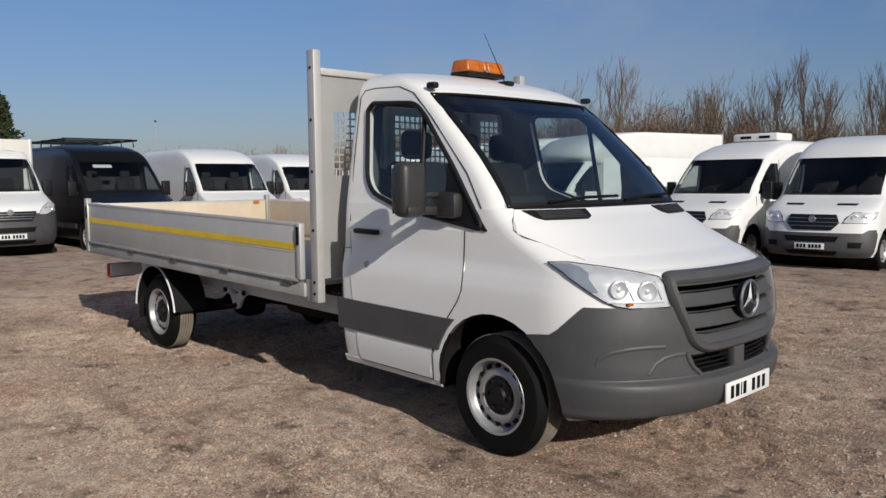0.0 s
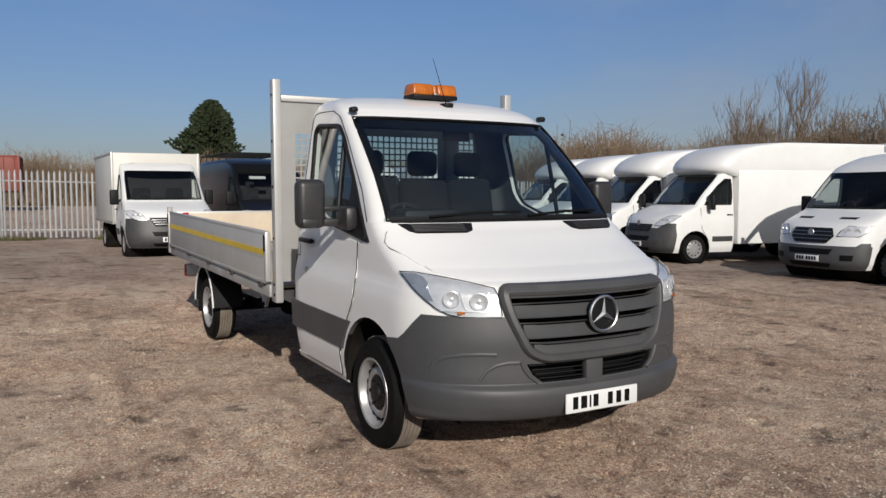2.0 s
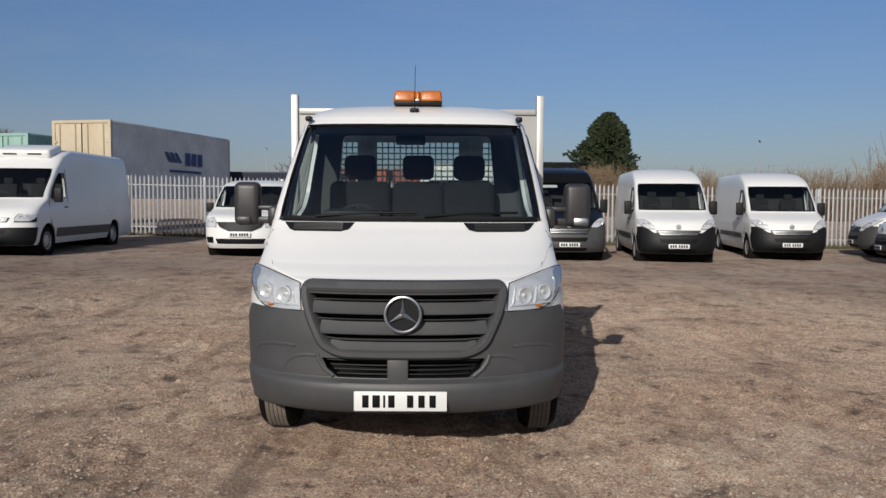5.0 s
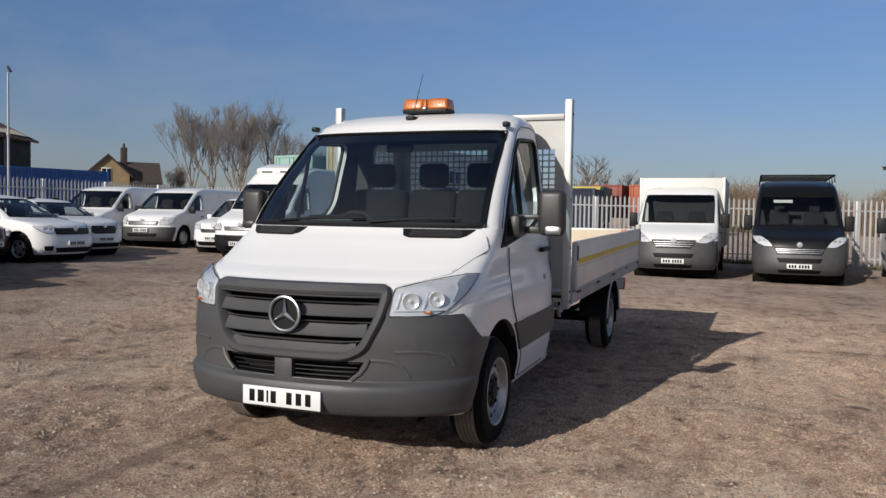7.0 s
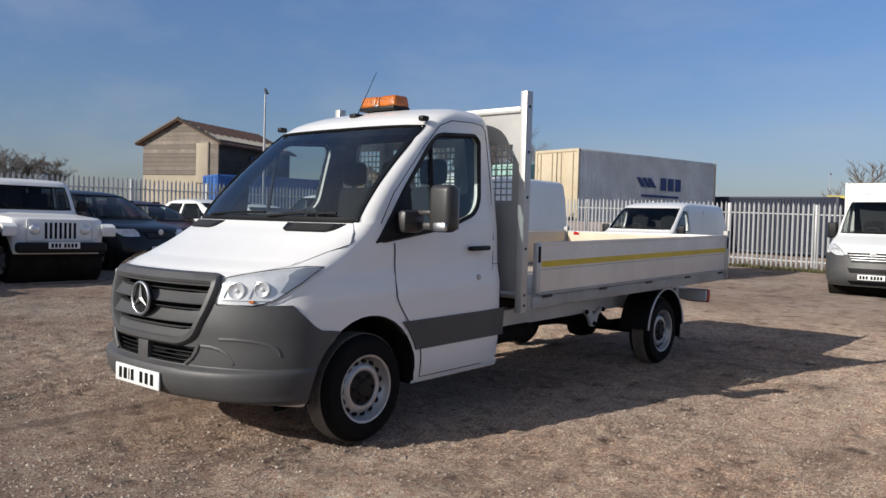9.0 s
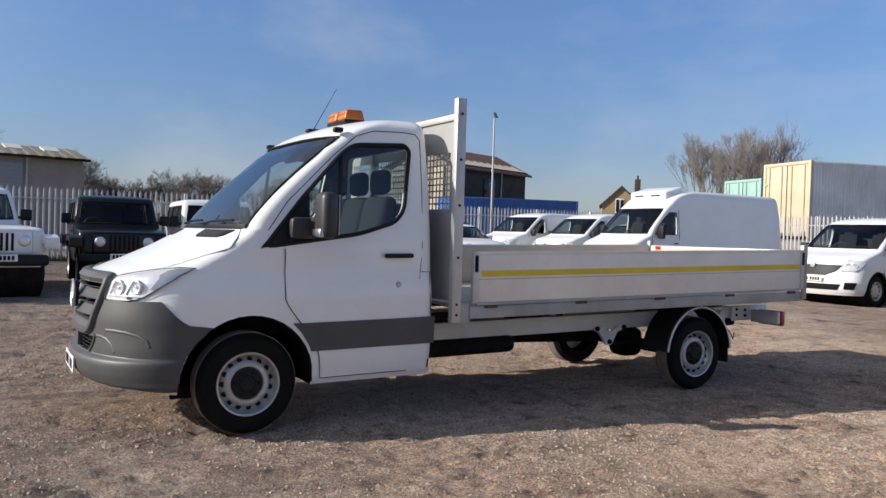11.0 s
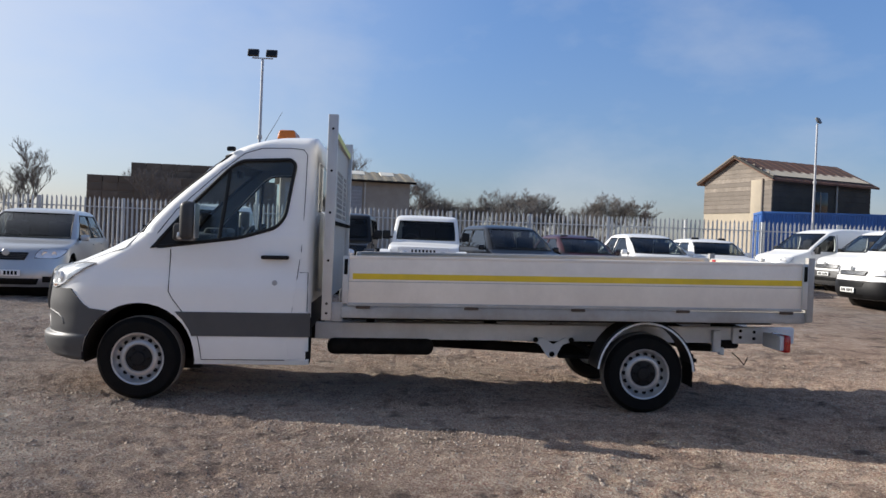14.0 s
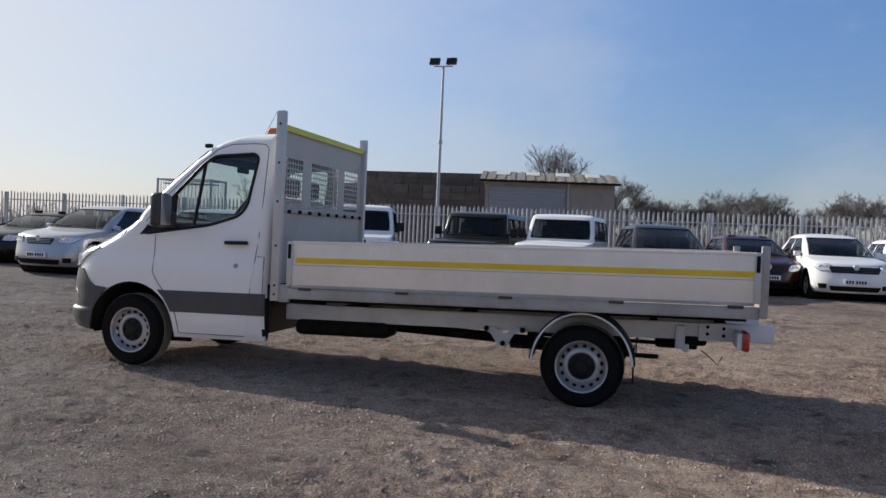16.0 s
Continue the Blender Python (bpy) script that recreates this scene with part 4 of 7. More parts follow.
def build_bed():
    y0, y1, zb, zt = -1.69, -5.68, 0.826, 1.243
    xs = 1.095
    part("bed_floor", box((0, (y0 + y1) / 2, zb - 0.02), (2.13, y0 - y1, 0.03), 0.003), PLY, truck, "buff plywood load floor", rake=RAKE)
    for s in (1, -1):
        # floor edge rail and dropside
        part("edge_rail", box((s * 1.065, (y0 + y1) / 2, zb - 0.054), (0.06, y0 - y1, 0.098), 0.008), ALUDULL, truck, "dull aluminium floor edge rail", rake=RAKE)
        # left side stands in shade, so its brightness is put into the sheet colour
        side = part("dropside", box((s * xs, (y0 + y1) / 2, (zb + zt) / 2 + 0.004), (0.026, y0 - y1 - 0.09, zt - zb - 0.008), 0.006), ALU if s > 0 else ALULIFT, truck, "brushed aluminium dropside with yellow tape", rake=RAKE)
        part("top_lip", box((s * xs, (y0 + y1) / 2, zt - 0.01), (0.036, y0 - y1 - 0.09, 0.028), 0.008), ALU if s > 0 else ALULIFT, side, rake=RAKE)
        part("bottom_lip", box((s * (xs + 0.004), (y0 + y1) / 2, zb + 0.014), (0.036, y0 - y1 - 0.09, 0.026), 0.006), ALUDULL, side, rake=RAKE)
        part("mid_groove", box((s * (xs + 0.0125), (y0 + y1) / 2, zb + 0.205), (0.004, y0 - y1 - 0.1, 0.005)), ALUDULL, side, rake=RAKE)
        part("side_lining", box((s * (xs - 0.016), (y0 + y1) / 2, (zb + zt) / 2), (0.008, y0 - y1 - 0.12, zt - zb - 0.05), 0.002), PLY, side, "buff inner board", rake=RAKE)
        part("reflective_tape", box((s * (xs + 0.0145), (y0 + y1) / 2 - 0.02, zb + 0.248), (0.003, y0 - y1 - 0.13, 0.048)), YELLOW, side, "yellow reflective tape", rake=RAKE)
        for k in range(5):
            y = y0 - 0.18 - k * (y0 - y1 - 0.36) / 4
            part("hinge", box((s * (xs + 0.016), y, zb - 0.010), (0.016, 0.12, 0.022), 0.005), RUSTY, side, "rusty drop hinge", rake=RAKE)
        for y in (y0 - 0.028, y1 + 0.028):
            part("end_cap", box((s * (xs + 0.004), y, (zb + zt) / 2 + 0.01), (0.045, 0.052, zt - zb - 0.02), 0.008), ALU, side, rake=RAKE)
            latch = part("latch", box((s * (xs + 0.028), y, zt - 0.09), (0.014, 0.03, 0.13), 0.006), INK, side, "black recessed latch", rake=RAKE)
        # headboard posts, rear posts
        post = part("headboard_post", box((s * 1.062, -1.565, 1.56), (0.06, 0.082, 1.72), 0.006), ALU, truck, "tall aluminium corner post", rake=RAKE)
        for z in (0.76, 0.84, 1.2, 1.6, 1.95, 2.30):
            part("post_bolt", revolve([(0.001, s * 0.006), (0.010, s * 0.005), (0.011, 0), (0.001, 0)], (s * 1.092, -1.565, z), 10), GREASY, post, rake=RAKE)
        part("post_bracket", box((s * 1.05, -1.65, 0.77), (0.05, 0.10, 0.16), 0.008), ALUDULL, post, rake=RAKE)
        part("rear_post", box((s * 1.085, -5.705, 1.016), (0.055, 0.062, 0.555), 0.006), ALUDULL, truck, "short rear corner post", rake=RAKE)
    # tailgate
    tail = part("tailgate", box((0, -5.695, (zb + zt) / 2), (2.10, 0.028, zt - zb - 0.01), 0.006), ALU, truck, "aluminium tailgate", rake=RAKE)
    part("tail_lining", box((0, -5.675, (zb + zt) / 2), (2.08, 0.012, zt - zb - 0.05), 0.002), PLY, tail, rake=RAKE)
    for k in (-0.98, 0.98):
        part("tail_marker", box((k * 0.93, -5.664, zt - 0.035), (0.08, 0.012, 0.04), 0.004), REDLENS if k > 0 else AMBER, tail, rake=RAKE)
    part("rear_rail", box((0, -5.715, zb - 0.05), (2.16, 0.05, 0.09), 0.008), ALUDULL, truck, rake=RAKE)
    # headboard with three mesh openings, cut cell by cell
    xc, zc, shut = [-1.03], [0.86], set()
    for a, b in ((-0.95, -0.56), (-0.36, 0.36), (0.52, 0.92)):
        n = round((b - a) / 0.052)
        for i in range(n):
            p = a + (b - a) * i / n
            xc += [p, p + (b - a) / n * 0.80]
            shut.add(len(xc) - 2)
    for j in range(9):
        zc += [1.575 + 0.05 * j, 1.575 + 0.05 * j + 0.039]
    xc.append(1.03)
    zc.append(2.27)
    bm = bmesh.new()
    grid = [[[bm.verts.new((x, y, z)) for x in xc] for z in zc] for y in (-1.562, -1.556)]
    hole = lambda i, j: i in shut and 0 < j < len(zc) - 1 and j % 2 == 1
    for i in range(len(xc) - 1):
        for j in range(len(zc) - 1):
            if not hole(i, j):
                for g in grid:
                    bm.faces.new((g[j][i], g[j][i + 1], g[j + 1][i + 1], g[j + 1][i]))
            else:
                ring = ((j, i), (j, i + 1), (j + 1, i + 1), (j + 1, i))
                for (ja, ia), (jb, ib) in zip(ring, ring[1:] + ring[:1]):
                    bm.faces.new((grid[0][ja][ia], grid[0][jb][ib], grid[1][jb][ib], grid[1][ja][ia]))
    head = part("headboard", bm, HEADALU, truck, "aluminium headboard with three mesh openings", rake=RAKE)
    part("head_cap", box((0, -1.56, 2.28), (2.05, 0.05, 0.05), 0.008), ALU, head, rake=RAKE)
    part("head_tape", box((0, -1.5875, 2.277), (2.02, 0.004, 0.055)), LIME, head, "yellow green reflective tape", rake=RAKE)
    part("lower_rail", box((0, -1.58, 1.53), (2.05, 0.03, 0.05), 0.006), ALUDULL, head, rake=RAKE)
    for k in range(9):
        part("rope_hook", box((-0.92 + k * 0.23, -1.603, 1.515), (0.05, 0.03, 0.035), 0.012), GREASY, head, rake=RAKE)
    for x in (-0.45, 0.45):
        part("head_rib", box((x, -1.537, 1.56), (0.05, 0.022, 1.40), 0.005), ALUDULL, head, rake=RAKE)


build_bed()


def build_chassis():
    zr = 0.553
    for s in (1, -1):
        part("chassis_rail", box((s * 0.50, -3.65, zr), (0.07, 4.45, 0.15), 0.01), CHASSIS, truck, "white painted chassis rail", rake=RAKE)
        part("outrigger_rail", box((s * 0.515, -3.6, 0.685), (0.06, 4.1, 0.06), 0.008), GREASY, truck, rake=RAKE)
        # rear mudguard and flap
        pts = [(-4.325 + 0.425 * math.cos(a), 0.345 + 0.455 * math.sin(a)) for a in (math.pi * (0.03 + 0.94 * k / 22) for k in range(23))]
        bm = bmesh.new()
        sec = [[bm.verts.new((s * xx, y + dy * (y + 4.325), z + dy * (z - 0.345))) for xx, dy in ((0.70, 0), (1.00, 0), (1.012, -0.04), (1.00, 0.035), (0.70, 0.03))] for y, z in pts]
        for a, b in zip(sec, sec[1:]):
            for k in range(5):
                bm.faces.new((a[k], a[(k + 1) % 5], b[(k + 1) % 5], b[k]))
        bm.faces.new(sec[0])
        bm.faces.new(sec[-1])
        guard = part("mudguard", bm, PLASTIC2, truck, "black plastic rear mudguard")
        part("guard_rim", tube([(s * 1.012, y * 0.985 - 4.325 * 0.015, z * 0.985 + 0.345 * 0.015) for y, z in pts], 0.009, 6), CHASSIS, guard)
        part("mudflap", box((s * 0.86, -4.745, 0.39), (0.24, 0.012, 0.29), 0.003), RUBBER, truck, "black rubber mudflap")
        # side bracket with two bolts
        br = part("side_bracket", prism(rounded([(-3.39, 0.49), (-3.47, 0.45), (-3.55, 0.335), (-3.62, 0.335), (-3.68, 0.45), (-3.80, 0.49), (-3.70, 0.515), (-3.60, 0.45), (-3.50, 0.515)], 0.02), "x", s * 0.54, s * 0.57), CHASSIS, truck, rake=RAKE)
        for y, z in ((-3.43, 0.495), (-3.76, 0.495), (-3.585, 0.365)):
            part("bracket_bolt", revolve([(0.001, s * 0.02), (0.022, s * 0.018), (0.024, 0), (0.001, 0)], (s * 0.57, y, z), 12), GREASY, br, rake=RAKE)
        # rear bumper stub and lamp
        stub = part("lamp_board", box((s * 0.76, -5.565, 0.53), (0.34, 0.04, 0.13), 0.008, box((s * 0.55, -5.42, 0.555), (0.05, 0.30, 0.15), 0.008)), CHASSIS, truck, "white rear lamp bracket", rake=RAKE)
        part("spring_hanger", box((s * 0.56, -5.12, 0.50), (0.05, 0.08, 0.20), 0.012, box((s * 0.555, -5.17, 0.41), (0.06, 0.05, 0.07), 0.012)), CHASSIS, truck, "white spring hanger bracket", rake=RAKE)
        part("shackle", box((s * 0.53, -5.24, 0.47), (0.08, 0.20, 0.08), 0.03), GREASY, truck, rake=RAKE)
        for y, z in ((-5.34, 0.60), (-5.47, 0.59), (-5.34, 0.54), (-5.47, 0.53)):
            part("bracket_bolt", revolve([(0.001, s * 0.012), (0.014, s * 0.010), (0.015, 0), (0.001, 0)], (s * 0.575, y, z), 10), GREASY, stub, rake=RAKE)
        part("tail_lamp", box((s * 0.80, -5.61, 0.525), (0.30, 0.06, 0.155), 0.02), REDLENS, stub, "red tail lamp", rake=RAKE)
        part("side_marker", box((s * 0.54, -2.35, 0.69), (0.02, 0.07, 0.03), 0.005), AMBER, truck, rake=RAKE)
    for k in range(9):
        part("cross_bearer", box((0, -1.95 - k * 0.46, 0.775), (2.02, 0.05, 0.075), 0.006), GREASY, truck, rake=RAKE)
    for y in (-1.9, -3.1, -4.9, -5.5):
        part("cross_member", box((0, y, zr), (0.9, 0.07, 0.10), 0.01), GREASY, truck, rake=RAKE)
    part("fuel_tank", box((-0.42, -2.02, 0.415), (0.34, 0.96, 0.15), 0.06, seg=3), GREASY, truck, "black plastic fuel tank", rake=RAKE)
    part("exhaust_box", box((0.32, -2.5, 0.44), (0.28, 0.9, 0.13), 0.06, seg=3), GREASY, truck, "dirty exhaust silencer", rake=RAKE)
    part("prop_shaft", tube([(0, -1.6, 0.47), (0, -4.2, 0.40)], 0.05, 10), GREASY, truck)
    part("rear_axle", tube([(-0.75, -4.325, 0.345), (0.75, -4.325, 0.345)], 0.06, 12, bm=box((0, -4.325, 0.345), (0.28, 0.30, 0.30), 0.09, seg=3)), GREASY, truck)
    part("front_axle", box((0, 0.05, 0.34), (1.45, 0.18, 0.12), 0.03, box((0, 0.1, 0.50), (0.9, 0.9, 0.40), 0.05)), GREASY, truck)
    for s in (1, -1):
        part("leaf_spring", box((s * 0.52, -4.3, 0.42), (0.07, 1.30, 0.035), 0.008), GREASY, truck)
        part("damper", tube([(s * 0.42, -3.75, 0.60), (s * 0.48, -4.15, 0.34)], 0.03, 10), GREASY, truck)
    part("tow_loom", tube([(-0.5, -5.3, 0.50), (-0.48, -5.38, 0.44), (-0.46, -5.44, 0.38), (-0.44, -5.48, 0.45)], 0.005, 6), GREASY, truck)
    part("spare_carrier", box((0, -5.1, 0.50), (0.6, 0.36, 0.05), 0.02), GREASY, truck)


build_chassis()


# ---- parked vehicles ----
def arch_cut(y, z, r, hw):
    pts = [(y + r * math.cos(k * math.tau / 24), z + r * math.sin(k * math.tau / 24)) for k in range(24)]
    return [prism(pts, "x", hw - 0.30, hw + 0.3), prism(pts, "x", -hw - 0.3, -hw + 0.30)]


def plain_wheel(car, x, y, s, r, alloy=False):
    w = 0.21
    wh = thing("wheel")
    wh.parent = car
    part("tyre", revolve([(r * 0.62, -w / 2), (r * 0.9, -w / 2), (r, -w / 2 + 0.04), (r, w / 2 - 0.04), (r * 0.9, w / 2), (r * 0.62, w / 2)], (x, y, r - 0.01), 28), RUBBER, wh)
    e = w / 2 * s
    rim = part("rim", revolve([(r * 0.64, e), (r * 0.60, e), (r * 0.52, e - 0.04 * s), (r * 0.34, e - 0.02 * s), (0.001, e - 0.03 * s), (0.001, e - 0.08 * s), (r * 0.64, e - 0.08 * s)], (x, y, r - 0.01), 28), STEEL, wh)
    for k in range(5 if alloy else 10):
        a = k * math.tau / (5 if alloy else 10)
        q = r * (0.40 if alloy else 0.46)
        hr = r * (0.11 if alloy else 0.05)
        part("rim_hole", revolve([(0.001, 0.006 * s), (hr, 0.004 * s), (hr, -0.02 * s), (0.001, -0.02 * s)], (x + e - 0.024 * s, y + q * math.cos(a), r - 0.01 + q * math.sin(a)), 10), INK, rim)


def number_plate(car, y, z, skin=None):
    p = part("number_plate", box((0, y, z), (0.52, 0.015, 0.11), 0.003), PLATE, car)
    for x in (-0.19, -0.13, -0.07, -0.01, 0.08, 0.14, 0.20):
        part("character_bar", box((x, y + 0.009, z), (0.04, 0.004, 0.07)), INK, p)


def vehicle(name, m, label, cat, skin, o, group="parked vehicles"):
    """A parked vehicle from its skin and a table of its features."""
    car = thing(name, m, label, cat, group)
    paint, r = o["paint"], o.get("r", 0.33)
    hw = o["hw"]
    tools = []
    for y in o["axles"]:
        tools += arch_cut(y, r + 0.01, r + 0.075, hw)
    # hollow cabin behind real openings
    zs, ztop = o["screen"][0][0], float(skin.t[-1, 0])
    back = o.get("cabin", -2.28)
    floor_z = zs - 0.32
    nose = skin.pt(0.0, zs).y - 0.16
    inner = skin.solid(nu=6, ns=2, inset=0.055, z0=floor_z, z1=ztop - (0.12 if back < -3 else 0.075), nose=nose)
    if back > skin.at(zs)[4] + 0.2:
        bmesh.ops.bisect_plane(inner, geom=inner.verts[:] + inner.edges[:] + inner.faces[:], plane_co=(0, back, 0), plane_no=(0, -1, 0), clear_outer=True)
        bmesh.ops.holes_fill(inner, edges=[e for e in inner.edges if e.is_boundary])
    tools.append(inner)
    yw = skin.pt(0.0, o["screen"][-1][0]).y
    tools.append(prism(rounded([(-x, z) for z, x in o["screen"]] + [(x, z) for z, x in o["screen"][::-1]], 0.05, 3), "y", yw - 0.35, 0.6))
    for rows in o.get("windows", ()):
        tools.append(prism([(a, z) for z, a, _ in rows] + [(b, z) for z, _, b in rows[::-1]], "x", -1.5, 1.5))
    shell = cut(skin.solid(nu=10, ns=6), tools)
    for f in shell.faces:
        c = f.calc_center_median()
        if c.z > floor_z - 0.01 and c.z < ztop - 0.06:
            yn, w, d, n, yt = skin.at(c.z)
            if abs(c.x) < w - 0.045 and yt + 0.045 < c.y < skin.pt(skin.ux(c.z, c.x), c.z).y - 0.07:
                f.material_index = 1
    body = part("body", shell, (paint, CABLINE), car, sharp=40)
    yc = skin.pt(0.0, zs).y
    part("dashboard", prism(rounded([(yc - 0.17, zs - 0.30), (yc - 0.17, zs - 0.05), (yc - 0.32, zs + 0.03), (yc - 0.55, zs - 0.02), (yc - 0.60, zs - 0.30)], 0.04, 3), "x", -skin.at(zs)[1] + 0.09, skin.at(zs)[1] - 0.09), DASH, car)
    tilt = Matrix.Translation((0.38, yc - 0.66, zs - 0.02)) @ Matrix.Rotation(radians(-58), 4, "X")
    part("steering_wheel", tube([tilt @ Vector((0.18 * math.cos(k * math.tau / 18), 0.18 * math.sin(k * math.tau / 18), 0)) for k in range(18)], 0.015, 6, True), DASH, car)
    if o.get("bulkhead"):
        part("bulkhead", box((0, o["bulkhead"], 1.62), (1.66, 0.03, 1.06), 0.01), CABLINE, car)
    ys = max(yc - 1.05, back + 0.25) if back > -2.6 else yc - 1.05
    for x in (0.40, -0.40):
        st_ = part("seat", box((x, ys, zs + 0.02), (0.46, 0.13, 0.62), 0.05, rot=Matrix.Rotation(radians(10), 4, "X")), SEATCLOTH, car)
        part("headrest", box((x, ys - 0.06, zs + 0.40), (0.24, 0.09, 0.18), 0.04), SEATCLOTH, st_)
    for y in o["axles"]:
        for s in (1, -1):
            plain_wheel(car, s * (hw - 0.13), y, s, r, o.get("alloy", False))
        part("arch_liner", revolve([(r + 0.076, -hw + 0.02), (r + 0.076, hw - 0.02), (r + 0.066, hw - 0.02), (r + 0.066, -hw + 0.02)], (0, y, r + 0.01), 24), GREASY, car)
    ux = skin.ux

    def front(pn, rows, material, off=0.008, thick=0.02, nu=14, parent=car, mirror=False, lab=""):
        rr = [(z, ux(z, min(abs(a), skin.at(z)[1] * 0.999) * (1 if a >= 0 else -1)), ux(z, min(abs(b), skin.at(z)[1] * 0.999))) for z, a, b in rows]
        out = None
        for s in (1, -1) if mirror else (1,):
            out = part(pn, skin.patch([(z, s * a, s * b) for z, a, b in rr], off, thick, nu), material, parent, lab)
        return out

    def flank(pn, rows, material, off=0.006, thick=0.015, nu=8, lab=""):
        for s in (1, -1):
            ob = part(pn, skin.patch([(z, s * skin.uy(z, a), s * skin.uy(z, b)) for z, a, b in rows], off, thick, nu), material, car, lab)
            ob.visible_shadow = thick > 0

    wsr = [(z, -x, x) for z, x in o["screen"]]
    ws = front("windscreen", wsr, VGLASS, -0.004, 0, 18)
    ws.visible_shadow = False
    part("screen_seal", tube([skin.pt(ux(z, x), z, 0.001) for x, z in [(-x + 2 * x * i / 10, z) for z, x in o["screen"][:1] for i in range(11)] + [(x, z) for z, x in o["screen"][1:-1]] + [(x - 2 * x * i / 10, z) for z, x in o["screen"][-1:] for i in range(11)] + [(-x, z) for z, x in o["screen"][-2:0:-1]]], 0.011, 5, True), INK, ws)
    for rows in o.get("windows", ()):
        flank("side_window", rows, VGLASS, -0.006, 0)
        for s in (1, -1):
            part("window_seal", tube([skin.pt(s * skin.uy(z, y), z, 0.001) for y, z in [(a, z) for z, a, _ in rows] + [(b, z) for z, _, b in rows[::-1]]], 0.011, 5, True), INK, car)
    if "bumper" in o:
        front("front_bumper", [(z, -x, x) for z, x in o["bumper"]], o.get("bumper_mat", GREYPL), 0.012, 0.03, 30)
    if "corners" in o:
        front("bumper_corner", o["corners"], o.get("bumper_mat", GREYPL), 0.012, 0.03, 8, mirror=True)
    for rows in o.get("grille", ()):
        g = front("grille", [(z, -x, x) for z, x in rows], o.get("grille_mat", PLASTIC2), 0.022, 0.02)
        if o.get("bars", True):
            z0, z1 = rows[0][0], rows[-1][0]
            for k in range(1, 4):
                z = z0 + (z1 - z0) * k / 4
                x = float(np.interp(z, [q[0] for q in rows], [q[1] for q in rows])) - 0.02
                part("grille_bar", tube([skin.pt(ux(z, -x + 2 * x * i / 8), z, 0.026) for i in range(9)], 0.007, 5), o.get("bar_mat", GREYPL), g)
    if "lamps" in o:
        front("headlight", o["lamps"], LAMPIN, 0.016, 0.02, 8, mirror=True, lab="clear headlight")
        lz = (o["lamps"][0][0] + o["lamps"][-1][0]) / 2
        la, lb = (float(np.interp(lz, [q[0] for q in o["lamps"]], [q[k] for q in o["lamps"]])) for k in (1, 2))
        lr = min(0.055, (o["lamps"][-1][0] - o["lamps"][0][0]) * 0.36)
        for s in (1, -1):
            rim_ = [(z, a) for z, a, b in o["lamps"]] + [(z, min(b, skin.at(z)[1] * 0.999)) for z, a, b in o["lamps"][::-1]]
            part("lamp_seal", tube([skin.pt(s * ux(z, x), z, 0.016) for z, x in rim_], 0.007, 5, True), INK, car)
            for q in (0.32, 0.66):
                p = skin.pt(s * ux(lz, la + (lb - la) * q), lz, 0.017)
                bowl = part("bulb_bowl", revolve([(lr, 0.004), (lr * 0.9, 0.006), (lr * 0.8, 0.0), (0.004, -0.002), (0.004, -0.01), (lr, -0.01)], (0, 0, 0), 16), BOWL, car)
                bowl.matrix_local = Matrix.Translation(p) @ Matrix.Rotation(radians(90 - 30 * s), 4, "Z")
    if "lamp_dark" in o:
        front("lamp_centre", o["lamp_dark"], INK, 0.02, 0.02, 6, mirror=True)
    for rows in o.get("fogs", ()):
        front("fog_recess", rows, INK, 0.018, 0.02, 6, mirror=True)
    for rows in o.get("front_black", ()):
        front("lower_intake", [(z, -x, x) for z, x in rows], INK, 0.018, 0.02)
    for rows in o.get("vents", ()):
        front("bonnet_vent", rows, PLASTIC2, 0.008, 0.01, 6, mirror=True)
    if "clad" in o:
        flank("side_moulding", o["clad"], GREYPL, 0.012)
    for line in o.get("seams", ()):
        for s in (1, -1):
            part("door_seam", tube([skin.pt(s * skin.uy(z, y), z, 0.002) for y, z in line], 0.006, 5), INK, car)
    for y, z in o.get("handles", ()):
        for s in (1, -1):
            part("door_handle", box(skin.pt(s * skin.uy(z, y), z, 0.012), (0.03, 0.16, 0.03), 0.01), o.get("handle_mat", PLASTIC2), car)
    y, z, x, sz = o["mirror"]
    for s in (1, -1):
        mr = part("door_mirror", box((s * (x + sz[0] / 2), y, z), sz, min(sz) * 0.3, seg=3), o.get("mirror_mat", PLASTIC2), car)
        part("mirror_arm", box((s * (x - 0.05), y, z - sz[2] * 0.25), (0.22, 0.05, 0.05), 0.012), PLASTIC2, mr)
    if "plate" in o:
        number_plate(car, o["plate"][0], o["plate"][1])
    if "badge" in o:
        y, z = o["badge"]
        part("badge", revolve([(0.001, 0.01), (0.06, 0.008), (0.065, 0.0), (0.001, 0.0)], (0, 0, 0), 20), CHROME, car).matrix_local = Matrix.Translation((0, y, z)) @ Matrix.Rotation(radians(90), 4, "Z")
    x = o["screen"][0][1] * 0.8
    z = o["screen"][0][0] + 0.015
    part("wiper", tube([skin.pt(ux(z, -x + 2 * x * i / 8), z + 0.02, 0.015) for i in range(9)], 0.008, 5), INK, car)
    return car


